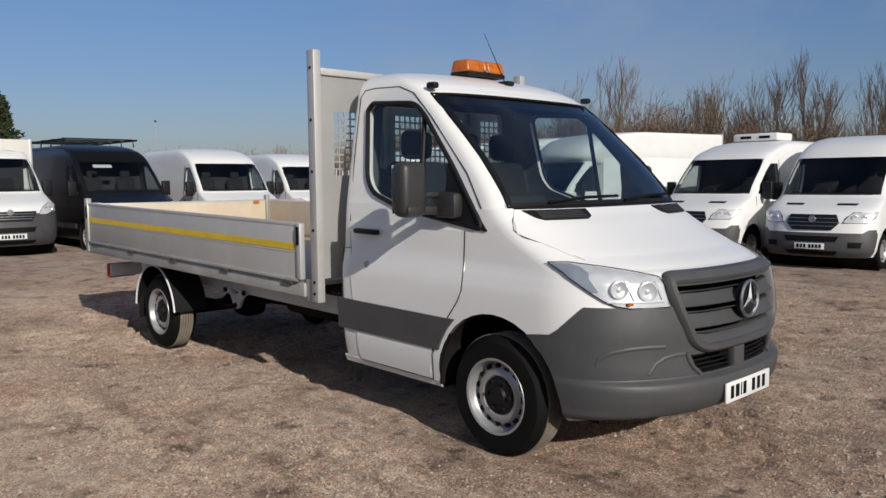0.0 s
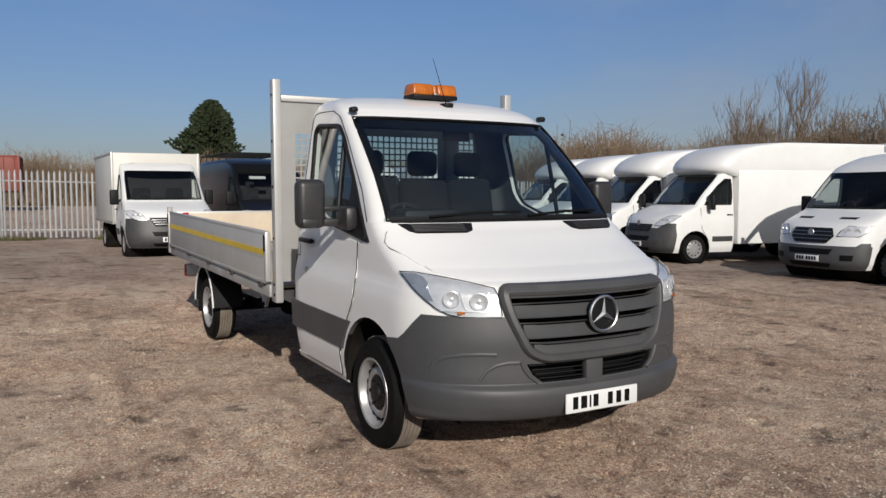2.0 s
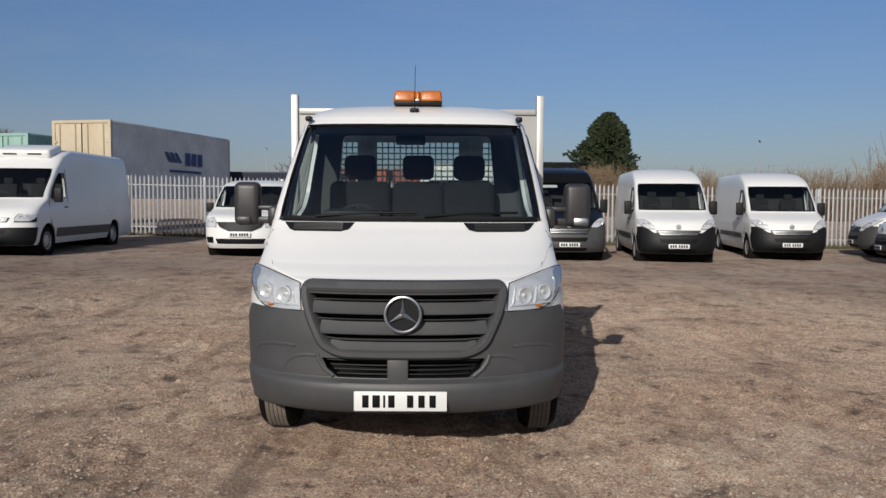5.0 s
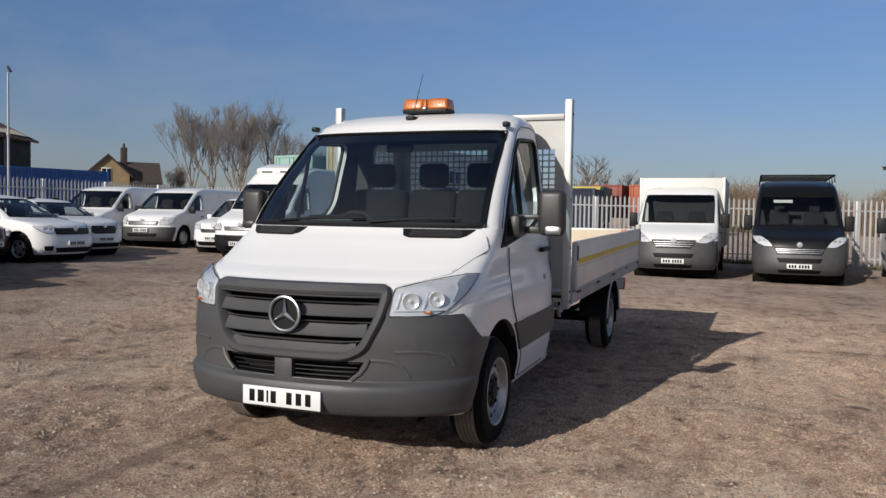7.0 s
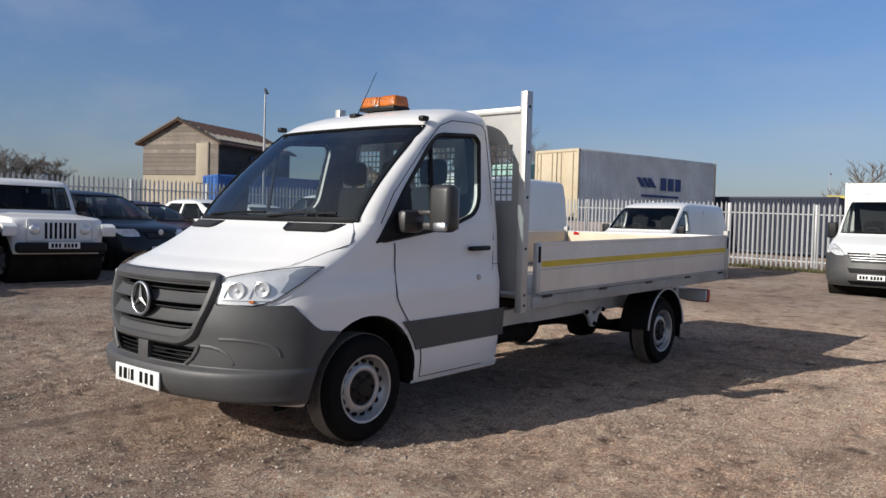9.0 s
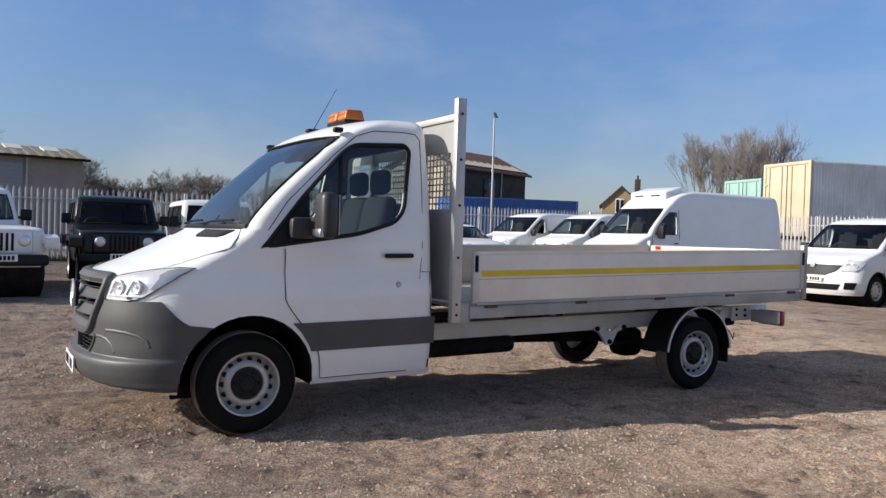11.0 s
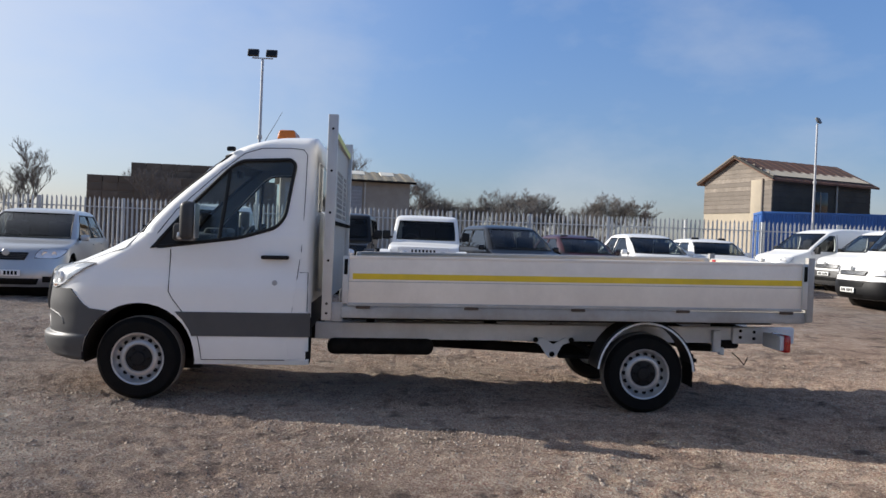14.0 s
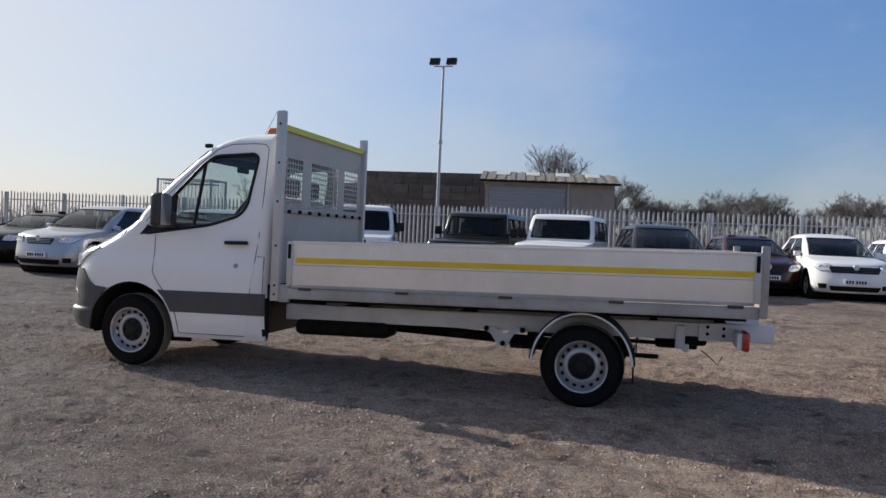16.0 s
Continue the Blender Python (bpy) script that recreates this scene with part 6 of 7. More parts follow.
# ---- beyond the yard: buildings, containers, poles ----
WOODB = mat("weathered_boarding", (0.43, 0.365, 0.30), 0.85, vary=0.3, scale=1.6, bump=0.2, bscale=30, dirt=((0.17, 0.14, 0.11), 0.65, 0.9), rand=0.35)
DARKB = mat("dark_boarding", (0.045, 0.042, 0.038), 0.85, vary=0.3, scale=1.2, dirt=((0.10, 0.09, 0.07), 0.4, 0.8), rand=0.3)
RENDER = mat("cream_render", (0.62, 0.54, 0.41), 0.85, vary=0.08, scale=1.0, dirt=((0.4, 0.34, 0.26), 0.5, 0.6))
ROOFT = mat("brown_roof_sheet", (0.17, 0.07, 0.045), 0.8, vary=0.2, scale=1.4, dirt=((0.10, 0.08, 0.05), 0.6, 0.5), rand=0.25)
ASBESTOS = mat("mossy_cement_roof", (0.34, 0.30, 0.24), 0.9, vary=0.25, scale=0.9, dirt=((0.15, 0.13, 0.07), 0.7, 0.5))
SKYLIGHT = mat("pale_rooflight", (0.62, 0.60, 0.52), 0.5, vary=0.15)
BLOCKW = mat("grey_blockwork", (0.38, 0.345, 0.30), 0.9, vary=0.15, scale=1.0, dirt=((0.2, 0.17, 0.14), 0.5, 0.6))
SHUTTER = mat("grey_shutter", (0.26, 0.27, 0.29), 0.6, vary=0.08)
DARKWALL = mat("dark_stacked_timber", (0.17, 0.135, 0.105), 0.9, vary=0.3, scale=0.8, rand=0.3)
BRICK = mat("buff_brick", (0.42, 0.31, 0.17), 0.9, vary=0.15, scale=2.0, dirt=((0.25, 0.18, 0.1), 0.4, 0.7))
TILES = mat("dark_roof_tiles", (0.07, 0.055, 0.045), 0.85, vary=0.25, scale=2.0)
BLUEC = mat("blue_container_paint", (0.03, 0.13, 0.42), 0.5, vary=0.15, scale=1.0, dirt=((0.05, 0.07, 0.12), 0.4, 0.6))
REDC = mat("oxide_red_container_paint", (0.27, 0.055, 0.04), 0.6, vary=0.2, scale=1.0, dirt=((0.14, 0.05, 0.03), 0.5, 0.7))
ORANGEC = mat("orange_container_paint", (0.42, 0.09, 0.03), 0.6, vary=0.2, scale=1.0, dirt=((0.2, 0.06, 0.03), 0.5, 0.7))
GREENC = mat("green_container_paint", (0.03, 0.13, 0.07), 0.6, vary=0.2, scale=1.0)
TEALC = mat("pale_green_container_paint", (0.30, 0.48, 0.42), 0.6, vary=0.15, scale=1.0, dirt=((0.2, 0.3, 0.26), 0.4, 0.7))
BEIGEC = mat("cream_container_paint", (0.58, 0.50, 0.36), 0.6, vary=0.12, scale=1.0, dirt=((0.4, 0.3, 0.18), 0.5, 0.8))
GREYC = mat("grey_container_paint", (0.86, 0.86, 0.85), 0.6, vary=0.08, scale=1.0, dirt=((0.22, 0.21, 0.2), 0.4, 0.7))
LOGOBLUE = mat("blue_sign_paint", (0.02, 0.05, 0.18), 0.5)
BARK = mat("grey_brown_bark", (0.22, 0.175, 0.125), 0.95, vary=0.3, scale=3.0)
TWIG = mat("brown_twigs", (0.29, 0.20, 0.125), 0.95, vary=0.35, scale=0.7, dirt=((0.15, 0.115, 0.075), 0.6, 0.3))
TWIGGREY = mat("grey_twigs", (0.19, 0.168, 0.15), 0.95, vary=0.35, scale=0.7)
CONIFER = mat("conifer_needles", (0.034, 0.050, 0.020), 0.9, vary=0.4, scale=0.8)


def boards(name, material, parent, x0, x1, z0, z1, y, pitch, top=None, m=None):
    """Lapped boards on a wall in the x z plane; top: the highest z at an x, under a gable."""
    z, first = z0, None
    while z < z1 - 0.02:
        zz = min(z + pitch, z1)
        a, b = x0, x1
        if top:
            xs = [x0 + (x1 - x0) * k / 60 for k in range(61)]
            ok = [x for x in xs if top(x) >= (z + zz) / 2]
            if not ok:
                break
            a, b = min(ok), max(ok)
        bm = box(((a + b) / 2, y, (z + zz) / 2), (b - a, 0.03, zz - z + 0.012), 0.0, rot=Matrix.Rotation(radians(4), 4, "X"))
        part("board", bm, material, parent)
        z = zz


def barn(m):
    """Two-storey boarded building with a gable end, brown sheet roof and rendered base."""
    b = thing("boarded_building", m, "weathered boarded two-storey building with brown roof", "building")
    w, d, ze, zr = 5.1, 7.3, 5.3, 6.45
    wall = part("wall", prism([(0, 0), (w, 0), (w, ze), (w / 2, zr - 0.08), (0, ze)], "y", -d, 0), RENDER, b, "cream rendered wall")
    gable = lambda x: ze + (zr - ze) * (1 - abs(x - w / 2) / (w / 2))
    boards("board", WOODB, wall, 0, w, 3.35, zr, 0.02, 0.24, gable)
    side = thing("side_cladding")
    side.parent = b
    side.matrix_local = Matrix.Rotation(radians(90), 4, "Z")
    boards("board", DARKB, side, -d, 0, 1.2, ze, 0.02, 0.30)
    for s in (0, 1):
        n = 24
        for k in range(n):
            bm = bmesh.new()
            ya, yb_ = 0.3 - (d + 0.6) * k / n, 0.3 - (d + 0.6) * (k + 1) / n
            e = -0.35 if s == 0 else w + 0.35
            zt = ze - 0.22
            quad = [(w / 2, ya, zr), (e, ya, zt), (e, yb_, zt), (w / 2, yb_, zr)]
            lift = 0.012 * (k % 2)
            top = [bm.verts.new((x, y, z + lift)) for x, y, z in quad]
            bot = [bm.verts.new((x, y, z - 0.10)) for x, y, z in quad]
            bm.faces.new(top)
            bm.faces.new(bot[::-1])
            for i in range(4):
                bm.faces.new((top[i], bot[i], bot[(i + 1) % 4], top[(i + 1) % 4]))
            part("roof_sheet", bm, ROOFT, b)
    for s in (0, 1):
        part("barge_board", tube([(w / 2, 0.3, zr + 0.03), (-0.35 if s == 0 else w + 0.35, 0.3, ze - 0.2)], 0.07, 6), DARKB if s == 0 else WOODB, b)
    dr = part("upper_door", box((1.05, 0.05, 4.0), (0.75, 0.08, 2.2), 0.02), RENDER, b, "pale upper door")
    part("door_post", box((0.62, 0.07, 4.0), (0.08, 0.1, 2.3), 0.01), WOODB, dr)
    win = part("window", box((-0.06, -3.4, 4.0), (0.06, 1.1, 1.2), 0.01), DARKGLASS, b)
    part("window_frame", box((-0.08, -3.4, 4.0), (0.05, 0.06, 1.2)), WOODB, win)
    part("drain_pipe", tube([(-0.1, -4.6, 5.0), (-0.1, -4.6, 1.0)], 0.05, 8), ALUDULL, b)
    return b


# the gable faces the yard; its long dark flank runs away to the back fence
barn(Matrix.Translation((33.2, -21.8, 0.3)) @ Matrix.Rotation(radians(20), 4, "Z"))


def container(m, label, length, material, end_mat=None, height=2.6, logo=False):
    """A corrugated steel container: posts, rails, ribbed sides and door bars; its door end is at y = 0."""
    c = thing("shipping_container", m, label, "container", "containers")
    w = 2.44
    for sx in (0, w):
        bm, n = bmesh.new(), int(length / 0.14)
        rows = []
        for k in range(n * 4 + 1):
            y = -0.1 - (length - 0.2) * k / (n * 4)
            x = (0.0, 0.0, 0.036, 0.036)[k % 4]
            x = x if sx == 0 else w - x
            rows.append((bm.verts.new((x, y, 0.15)), bm.verts.new((x, y, height - 0.12))))
        for a, b in zip(rows, rows[1:]):
            bm.faces.new((a[0], b[0], b[1], a[1]))
        part("side_panel", bm, material, c, sharp=20)
    part("roof", box((w / 2, -length / 2, height - 0.05), (w - 0.05, length - 0.05, 0.04)), material, c)
    part("floor", box((w / 2, -length / 2, 0.10), (w - 0.05, length - 0.05, 0.1)), GREASY, c)
    part("back_panel", box((w / 2, -length + 0.04, height / 2), (w - 0.1, 0.04, height - 0.2)), material, c)
    for x in (0.05, w - 0.05):
        for y in (-0.05, -length + 0.05):
            part("corner_post", box((x, y, height / 2), (0.12, 0.12, height), 0.01), end_mat or material, c)
        for z in (0.08, height - 0.06):
            part("side_rail", box((x, -length / 2, z), (0.08, length - 0.1, 0.12), 0.01), material, c)
    for k in (0, 1):
        dr = part("door", box((w * (0.26 + 0.48 * k), -0.06, height / 2), (w * 0.46, 0.05, height - 0.22), 0.01), end_mat or material, c)
        for q in (-0.33, 0.33):
            part("lock_bar", tube([(w * (0.26 + 0.48 * k) + q, -0.01, 0.15), (w * (0.26 + 0.48 * k) + q, -0.01, height - 0.15)], 0.025, 6), end_mat or material, dr)
        for z in (0.5, 1.3, 2.1):
            part("hinge", box((0.12 if k == 0 else w - 0.12, -0.02, z), (0.12, 0.05, 0.08), 0.01), end_mat or material, dr)
    part("end_header", box((w / 2, -0.05, height - 0.06), (w, 0.1, 0.12), 0.01), end_mat or material, c)
    if logo:
        xx = -0.035
        for k in range(3):
            part("sign_stroke", prism([(-length * 0.42 - 0.36 * k, 1.55), (-length * 0.42 - 0.36 * k - 0.30, 1.55), (-length * 0.42 - 0.36 * k + 0.10, 1.95), (-length * 0.42 - 0.36 * k + 0.35, 1.95)], "x", xx, xx + 0.01), LOGOBLUE, c)
        for k in range(3):
            part("sign_bar", box((xx + 0.005, -length * 0.58 - 0.52 * k, 1.72), (0.01, 0.40, 0.55)), LOGOBLUE, c)
        part("sign_bar", box((xx + 0.005, -length * 0.56, 1.18), (0.01, 2.6, 0.10)), LOGOBLUE, c)
    return c


# grey and cream container raised behind the back fence, door end towards the yard
container(Matrix.Translation((12.0, -24.2, 1.62)) @ Matrix.Rotation(radians(-12), 4, "Z"), "tall grey container with cream door end and blue sign", 9.4, GREYC, BEIGEC, 2.9, True)
container(Matrix.Translation((30.8, -20.15, 0.95)) @ Matrix.Rotation(radians(-16), 4, "Z"), "bright blue steel container", 7.5, BLUEC)


def pole(m, h, heads):
    p = thing("floodlight_pole", m, "tall grey steel floodlight pole", "floodlight")
    part("pole", tube([(0, 0, -0.3), (0, 0, h)], 0.07, 12, r1=0.045), POLE, p)
    part("clamp", revolve([(0.085, -0.06), (0.085, 0.06), (0.05, 0.06), (0.05, -0.06)], (0, 0, 0), 12), GALV, p).matrix_local = Matrix.Translation((0, 0, h * 0.62)) @ Matrix.Rotation(radians(90), 4, "Y")
    if len(heads) > 1:
        part("cross_arm", tube([(0, -0.36, h), (0, 0.36, h)], 0.025, 8), POLE, p)
    for y, tilt in heads:
        hd = part("lamp_head", box((-0.05, y, h + 0.17), (0.11, 0.40, 0.28), 0.03, rot=Matrix.Rotation(radians(tilt), 4, "Y")), PLASTIC, p, "black floodlight head")
        part("lamp_glass", box((-0.11, y, h + 0.17), (0.012, 0.33, 0.22), 0, rot=Matrix.Rotation(radians(tilt), 4, "Y")), DARKGLASS, hd)
    return p


pole(Matrix.Translation((20.9, 2.85, 0.3)), 7.35, ((-0.32, 25), (0.32, 25)))
pole(Matrix.Translation((29.7, -22.2, 0.4)) @ Matrix.Rotation(radians(40), 4, "Z"), 7.4, ((0.0, 25),))
for px, py, ph in ((-55, -70, 8.0), (-40, -95, 9.0), (25, -110, 8.0), (-75, -60, 8.0)):
    pole(Matrix.Translation((px, py, rise(px, py))), ph, ((0.0, 25),))


def shed(m):
    """A low cement-roofed workshop with a shutter door."""
    b = thing("workshop_shed", m, "grey workshop with mossy cement sheet roof", "building")
    L, d, ze, zr = 7.3, 5.6, 4.35, 5.0
    part("wall", box((L / 2, -d / 2, ze / 2), (L, d, ze), 0.0), BLOCKW, b, "grey block wall")
    part("gable", prism([(0, ze), (-d / 2, zr - 0.08), (-d, ze)], "x", 0.0, L), BLOCKW, b)
    for k in range(2):
        n = 28
        ye, zl = (0.35, ze - 0.05) if k == 0 else (-d - 0.35, ze - 0.05)
        for i in range(n):
            bm = bmesh.new()
            xa, xb, lift = -0.3 + (L + 0.6) * i / n, -0.3 + (L + 0.6) * (i + 1) / n, 0.04 * (i % 2)
            quad = [(xa, -d / 2, zr), (xb, -d / 2, zr), (xb, ye, zl), (xa, ye, zl)]
            top, bot = [bm.verts.new((x, y, z + lift)) for x, y, z in quad], [bm.verts.new((x, y, z - 0.12)) for x, y, z in quad]
            bm.faces.new(top)
            bm.faces.new(bot[::-1])
            for j in range(4):
                bm.faces.new((top[j], bot[j], bot[(j + 1) % 4], top[(j + 1) % 4]))
            part("roof_sheet", bm, ASBESTOS, b)
    for i in range(4):
        x = 0.7 + 1.75 * i
        bm = bmesh.new()
        v = [bm.verts.new((xx, yy, zz)) for xx, yy, zz in ((x, -d / 2 + 0.3, zr + 0.03), (x + 0.8, -d / 2 + 0.3, zr + 0.03), (x + 0.8, -1.4, ze + 0.40), (x, -1.4, ze + 0.40))]
        v2 = [bm.verts.new(q.co - Vector((0, 0, 0.12))) for q in v]
        bm.faces.new(v)
        bm.faces.new(v2[::-1])
        for j in range(4):
            bm.faces.new((v[j], v2[j], v2[(j + 1) % 4], v[(j + 1) % 4]))
        part("rooflight", bm, SKYLIGHT, b)
    part("gutter", box((L / 2, 0.36, ze - 0.1), (L + 0.6, 0.1, 0.12), 0.02), GREASY, b)
    dr = part("shutter_door", box((4.9, 0.03, 2.0), (4.3, 0.08, 3.9), 0.01), SHUTTER, b, "grey roller shutter door")
    for k in range(20):
        part("shutter_slat", box((4.9, 0.08, 0.2 + 0.19 * k), (4.2, 0.03, 0.15), 0.01), SHUTTER, dr)
    part("drain_pipe", tube([(2.6, 0.12, ze - 0.1), (2.6, 0.12, 0)], 0.05, 8), ALUDULL, b)
    return b


shed(Matrix.Translation((38.2, -2.8, 0.4)) @ Matrix.Rotation(radians(99), 4, "Z"))


def timber_stack(m, w, h, d):
    b = thing("timber_stack", m, "long dark stack of sawn timber", "timber stack")
    part("core", box((w / 2, -d / 2, h / 2), (w - 0.1, d - 0.1, h - 0.05)), DARKWALL, b)
    z = 0.0
    while z < h - 0.05:
        for k in range(int(w / 1.2)):
            part("timber_pack", box((0.6 + 1.2 * k, -d / 2, z + 0.29), (1.12, d, 0.55), 0.02), DARKWALL, b)
        z += 0.62
    return b


timber_stack(Matrix.Translation((57.0, 22.0, 0.6)) @ Matrix.Rotation(radians(-88), 4, "Z"), 14.4, 4.4, 1.6)
timber_stack(Matrix.Translation((59.2, 19.4, 0.6)) @ Matrix.Rotation(radians(-88), 4, "Z"), 10.8, 5.95, 1.6)


def house(m):
    """A buff brick house with cross gables, tiled roof and a chimney."""
    b = thing("brick_house", m, "buff brick house with tiled gables and chimney", "house")
    part("wall", prism([(-2.6, 0), (2.6, 0), (2.6, 4.6), (0, 6.4), (-2.6, 4.6)], "y", -7, 0), BRICK, b)
    for s in (1, -1):
        bm = prism([(0, 6.65), (s * 3.0, 4.50), (s * 3.0, 4.30), (0, 6.42)], "y", -7.3, 0.3)
        part("roof", bm, TILES, b)
    part("wing_wall", prism([(-6.5, 0), (-0.5, 0), (-0.5, 4.0), (-3.5, 5.8), (-6.5, 4.0)], "x", -6.5, -2.5), BRICK, b)
    for s in (1, -1):
        part("wing_roof", prism([(-3.5, 6.05), (-3.5 + s * 3.4, 3.9), (-3.5 + s * 3.4, 3.7), (-3.5, 5.8)], "x", -6.8, -0.5), TILES, b)
    ch = part("chimney", box((-2.2, -3.5, 6.4), (0.8, 1.0, 2.2), 0.03), TILES, b, "dark sooty brick chimney")
    for k in (-0.25, 0.25):
        part("chimney_pot", tube([(-2.2, -3.5 + k, 7.45), (-2.2, -3.5 + k, 7.9)], 0.14, 10), TILES, ch)
    for z in (4.5,):
        w = part("window", box((0.2, 0.02, z), (1.2, 0.1, 1.5), 0.02), WHITE2, b)
        part("pane", box((-0.1, 0.08, z), (0.48, 0.02, 1.3), 0, box((0.5, 0.08, z), (0.48, 0.02, 1.3))), DARKGLASS, w)
    return b


house(Matrix.Translation((57.3, -56.8, 0.6)) @ Matrix.Rotation(radians(48), 4, "Z") @ Matrix.Diagonal((0.76, 0.76, 1.0, 1.0)))
container(Matrix.Translation((16.8, -27.6, 1.7)) @ Matrix.Rotation(radians(-12), 4, "Z"), "pale green weathered steel container", 6.0, TEALC, TEALC, 2.6)
for k, mt, lb in ((0, REDC, "oxide red steel container"), (1, ORANGEC, "faded orange steel container"), (2, REDC, "dull red steel container")):
    container(Matrix.Translation((1.2 + 3.0 * k, -58.0, 1.6)) @ Matrix.Rotation(radians(-4), 4, "Z"), lb, 6.0, mt)

DARKC = mat("dark_blue_container_paint", (0.015, 0.022, 0.045), 0.6, vary=0.2)
container(Matrix.Translation((10.8, -34.0, 0.40)) @ Matrix.Rotation(radians(-90), 4, "Z"), "low dark blue steel container", 6.0, DARKC)


# ---- palisade fence ----
def pale_mesh(h):
    """One folded steel pale with a three-pointed head."""
    bm = bmesh.new()
    xs = [(-0.034, 0.0), (-0.018, 0.012), (0.0, 0.018), (0.018, 0.012), (0.034, 0.0)]
    tops = [h - 0.10, h - 0.05, h, h - 0.05, h - 0.10]
    fr = [(bm.verts.new((x, y, 0.06)), bm.verts.new((x, y, t))) for (x, y), t in zip(xs, tops)]
    bk = [(bm.verts.new((x, y - 0.004, 0.06)), bm.verts.new((x, y - 0.004, t))) for (x, y), t in zip(xs, tops)]
    for a, b in zip(fr, fr[1:]):
        bm.faces.new((a[0], b[0], b[1], a[1]))
    for a, b in zip(bk, bk[1:]):
        bm.faces.new((a[1], b[1], b[0], a[0]))
    for f, b in ((fr[0], bk[0]), (bk[-1], fr[-1])):
        bm.faces.new((f[0], f[1], b[1], b[0]))
    bmesh.ops.recalc_face_normals(bm, faces=bm.faces)
    me = bpy.data.meshes.new("pale")
    bm.to_mesh(me)
    bm.free()
    me.materials.append(GALV)
    return me


FH = 2.15
PALE = pale_mesh(FH)


def fence(name, a, b, facing):
    """A palisade fence from a to b: posts, two rails and single pales."""
    f = tagged(thing(name), "galvanised steel palisade fence with pointed pales", "fence", kind="structure")
    a, b = Vector(a), Vector(b)
    d = (b - a).normalized()
    side = Vector((-d.y, d.x)) * facing
    n = int((b - a).length / 0.155)
    ang = math.atan2(side.y, side.x) - math.pi / 2
    for i in range(n):
        p = a + d * (i * 0.155)
        ob = new("pale", PALE)
        ob.parent = f
        ob.matrix_local = Matrix.Translation((p.x + side.x * 0.03, p.y + side.y * 0.03, rise(p.x, p.y) + 0.02 * math.sin(i * 1.7))) @ Matrix.Rotation(ang, 4, "Z")
    m = int((b - a).length / 2.75)
    for i in range(m + 1):
        p = a + d * (i * 2.75)
        part("post", box((p.x - side.x * 0.05, p.y - side.y * 0.05, rise(p.x, p.y) + FH / 2 - 0.05), (0.10, 0.10, FH + 0.02), 0.01), GALV, f)
    for z in (0.30, FH - 0.35):
        bm = bmesh.new()
        tube([(p.x, p.y, rise(p.x, p.y) + z) for p in (a + d * (k * 2.75) for k in range(m + 1))], 0.026, 4, bm=bm)
        part("rail", bm, GALV, f)


fence("fence_back", (-22.0, -23.2), (19.5, -23.2), 1)
fence("fence_side", (19.5, -23.2), (19.5, 22.0), 1)



def verge(name, a, b, seed):
    """A thin strip of rough grass blades along a fence foot."""
    r, verts, faces = random.Random(seed), [], []
    a, b = Vector((*a, 0)), Vector((*b, 0))
    for i in range(9000):
        p = a.lerp(b, r.random()) + Vector((r.gauss(0, 0.22), r.gauss(0, 0.22), 0))
        if noise.noise((p.x * 0.6, p.y * 0.6, seed)) < -0.15:
            continue
        z, h, w, q = relief(p.x, p.y), r.uniform(0.05, 0.20), r.uniform(0.012, 0.03), r.uniform(0, 6.28)
        k = len(verts)
        verts += [(p.x - w * math.cos(q), p.y - w * math.sin(q), z), (p.x + w * math.cos(q), p.y + w * math.sin(q), z), (p.x + r.gauss(0, 0.05), p.y + r.gauss(0, 0.05), z + h)]
        faces.append((k, k + 1, k + 2))
    me = bpy.data.meshes.new(name)
    me.from_pydata(verts, [], faces)
    me.materials.append(GRASS)
    tagged(new(name, me), "thin rough grass along the fence foot", "grass", kind="stuff")


GRASS = mat("rough_grass", (0.085, 0.085, 0.03), 0.9, vary=0.35, scale=2.0, dirt=((0.20, 0.16, 0.08), 0.5, 1.0))
verge("grass_verge", (-20.0, -23.0), (19.0, -23.0), 21)
verge("grass_verge", (19.2, -22.5), (19.2, 20.0), 22)


def lorry(m):
    """A parked lorry seen over the fence: pale cab with a roof deflector and a green body behind."""
    c = thing("parked_lorry", m, "cream and yellow lorry with a green load body", "lorry", "parked vehicles")
    bm = prism(rounded([(0.0, 0.9), (0.0, 1.75), (-0.28, 2.75), (-1.9, 2.85), (-1.9, 0.9)], 0.10), "x", -1.2, 1.2)
    cab = part("cab", bm, BEIGEC, c, "cream lorry cab")
    part("windscreen", prism([(0.02, 1.80), (-0.235, 2.62), (-0.27, 2.60), (-0.02, 1.78)], "x", -1.05, 1.05), DARKGLASS, cab)
    part("deflector", prism(rounded([(-0.5, 2.83), (-1.2, 3.35), (-1.85, 3.4), (-1.85, 2.83)], 0.05), "x", -1.1, 1.1), YELLOWC, cab, "yellow roof deflector")
    part("load_body", box((0, -4.4, 2.1), (2.45, 4.7, 2.6), 0.05), GREENC, c, "green load body")
    part("chassis", box((0, -3.5, 0.72), (1.0, 6.2, 0.25), 0.03), GREASY, c)
    for x in (-1, 1):
        for y in (-0.95, -5.2):
            part("wheel", revolve([(0.30, -0.14), (0.46, -0.14), (0.50, -0.08), (0.50, 0.08), (0.46, 0.14), (0.30, 0.14)], (x * 1.02, y, 0.50), 24), RUBBER, c)
    return c


YELLOWC = mat("yellow_lorry_paint", (0.62, 0.50, 0.12), 0.45, vary=0.1, scale=1.0)
lorry(placed(8.75, -50.3, 92))


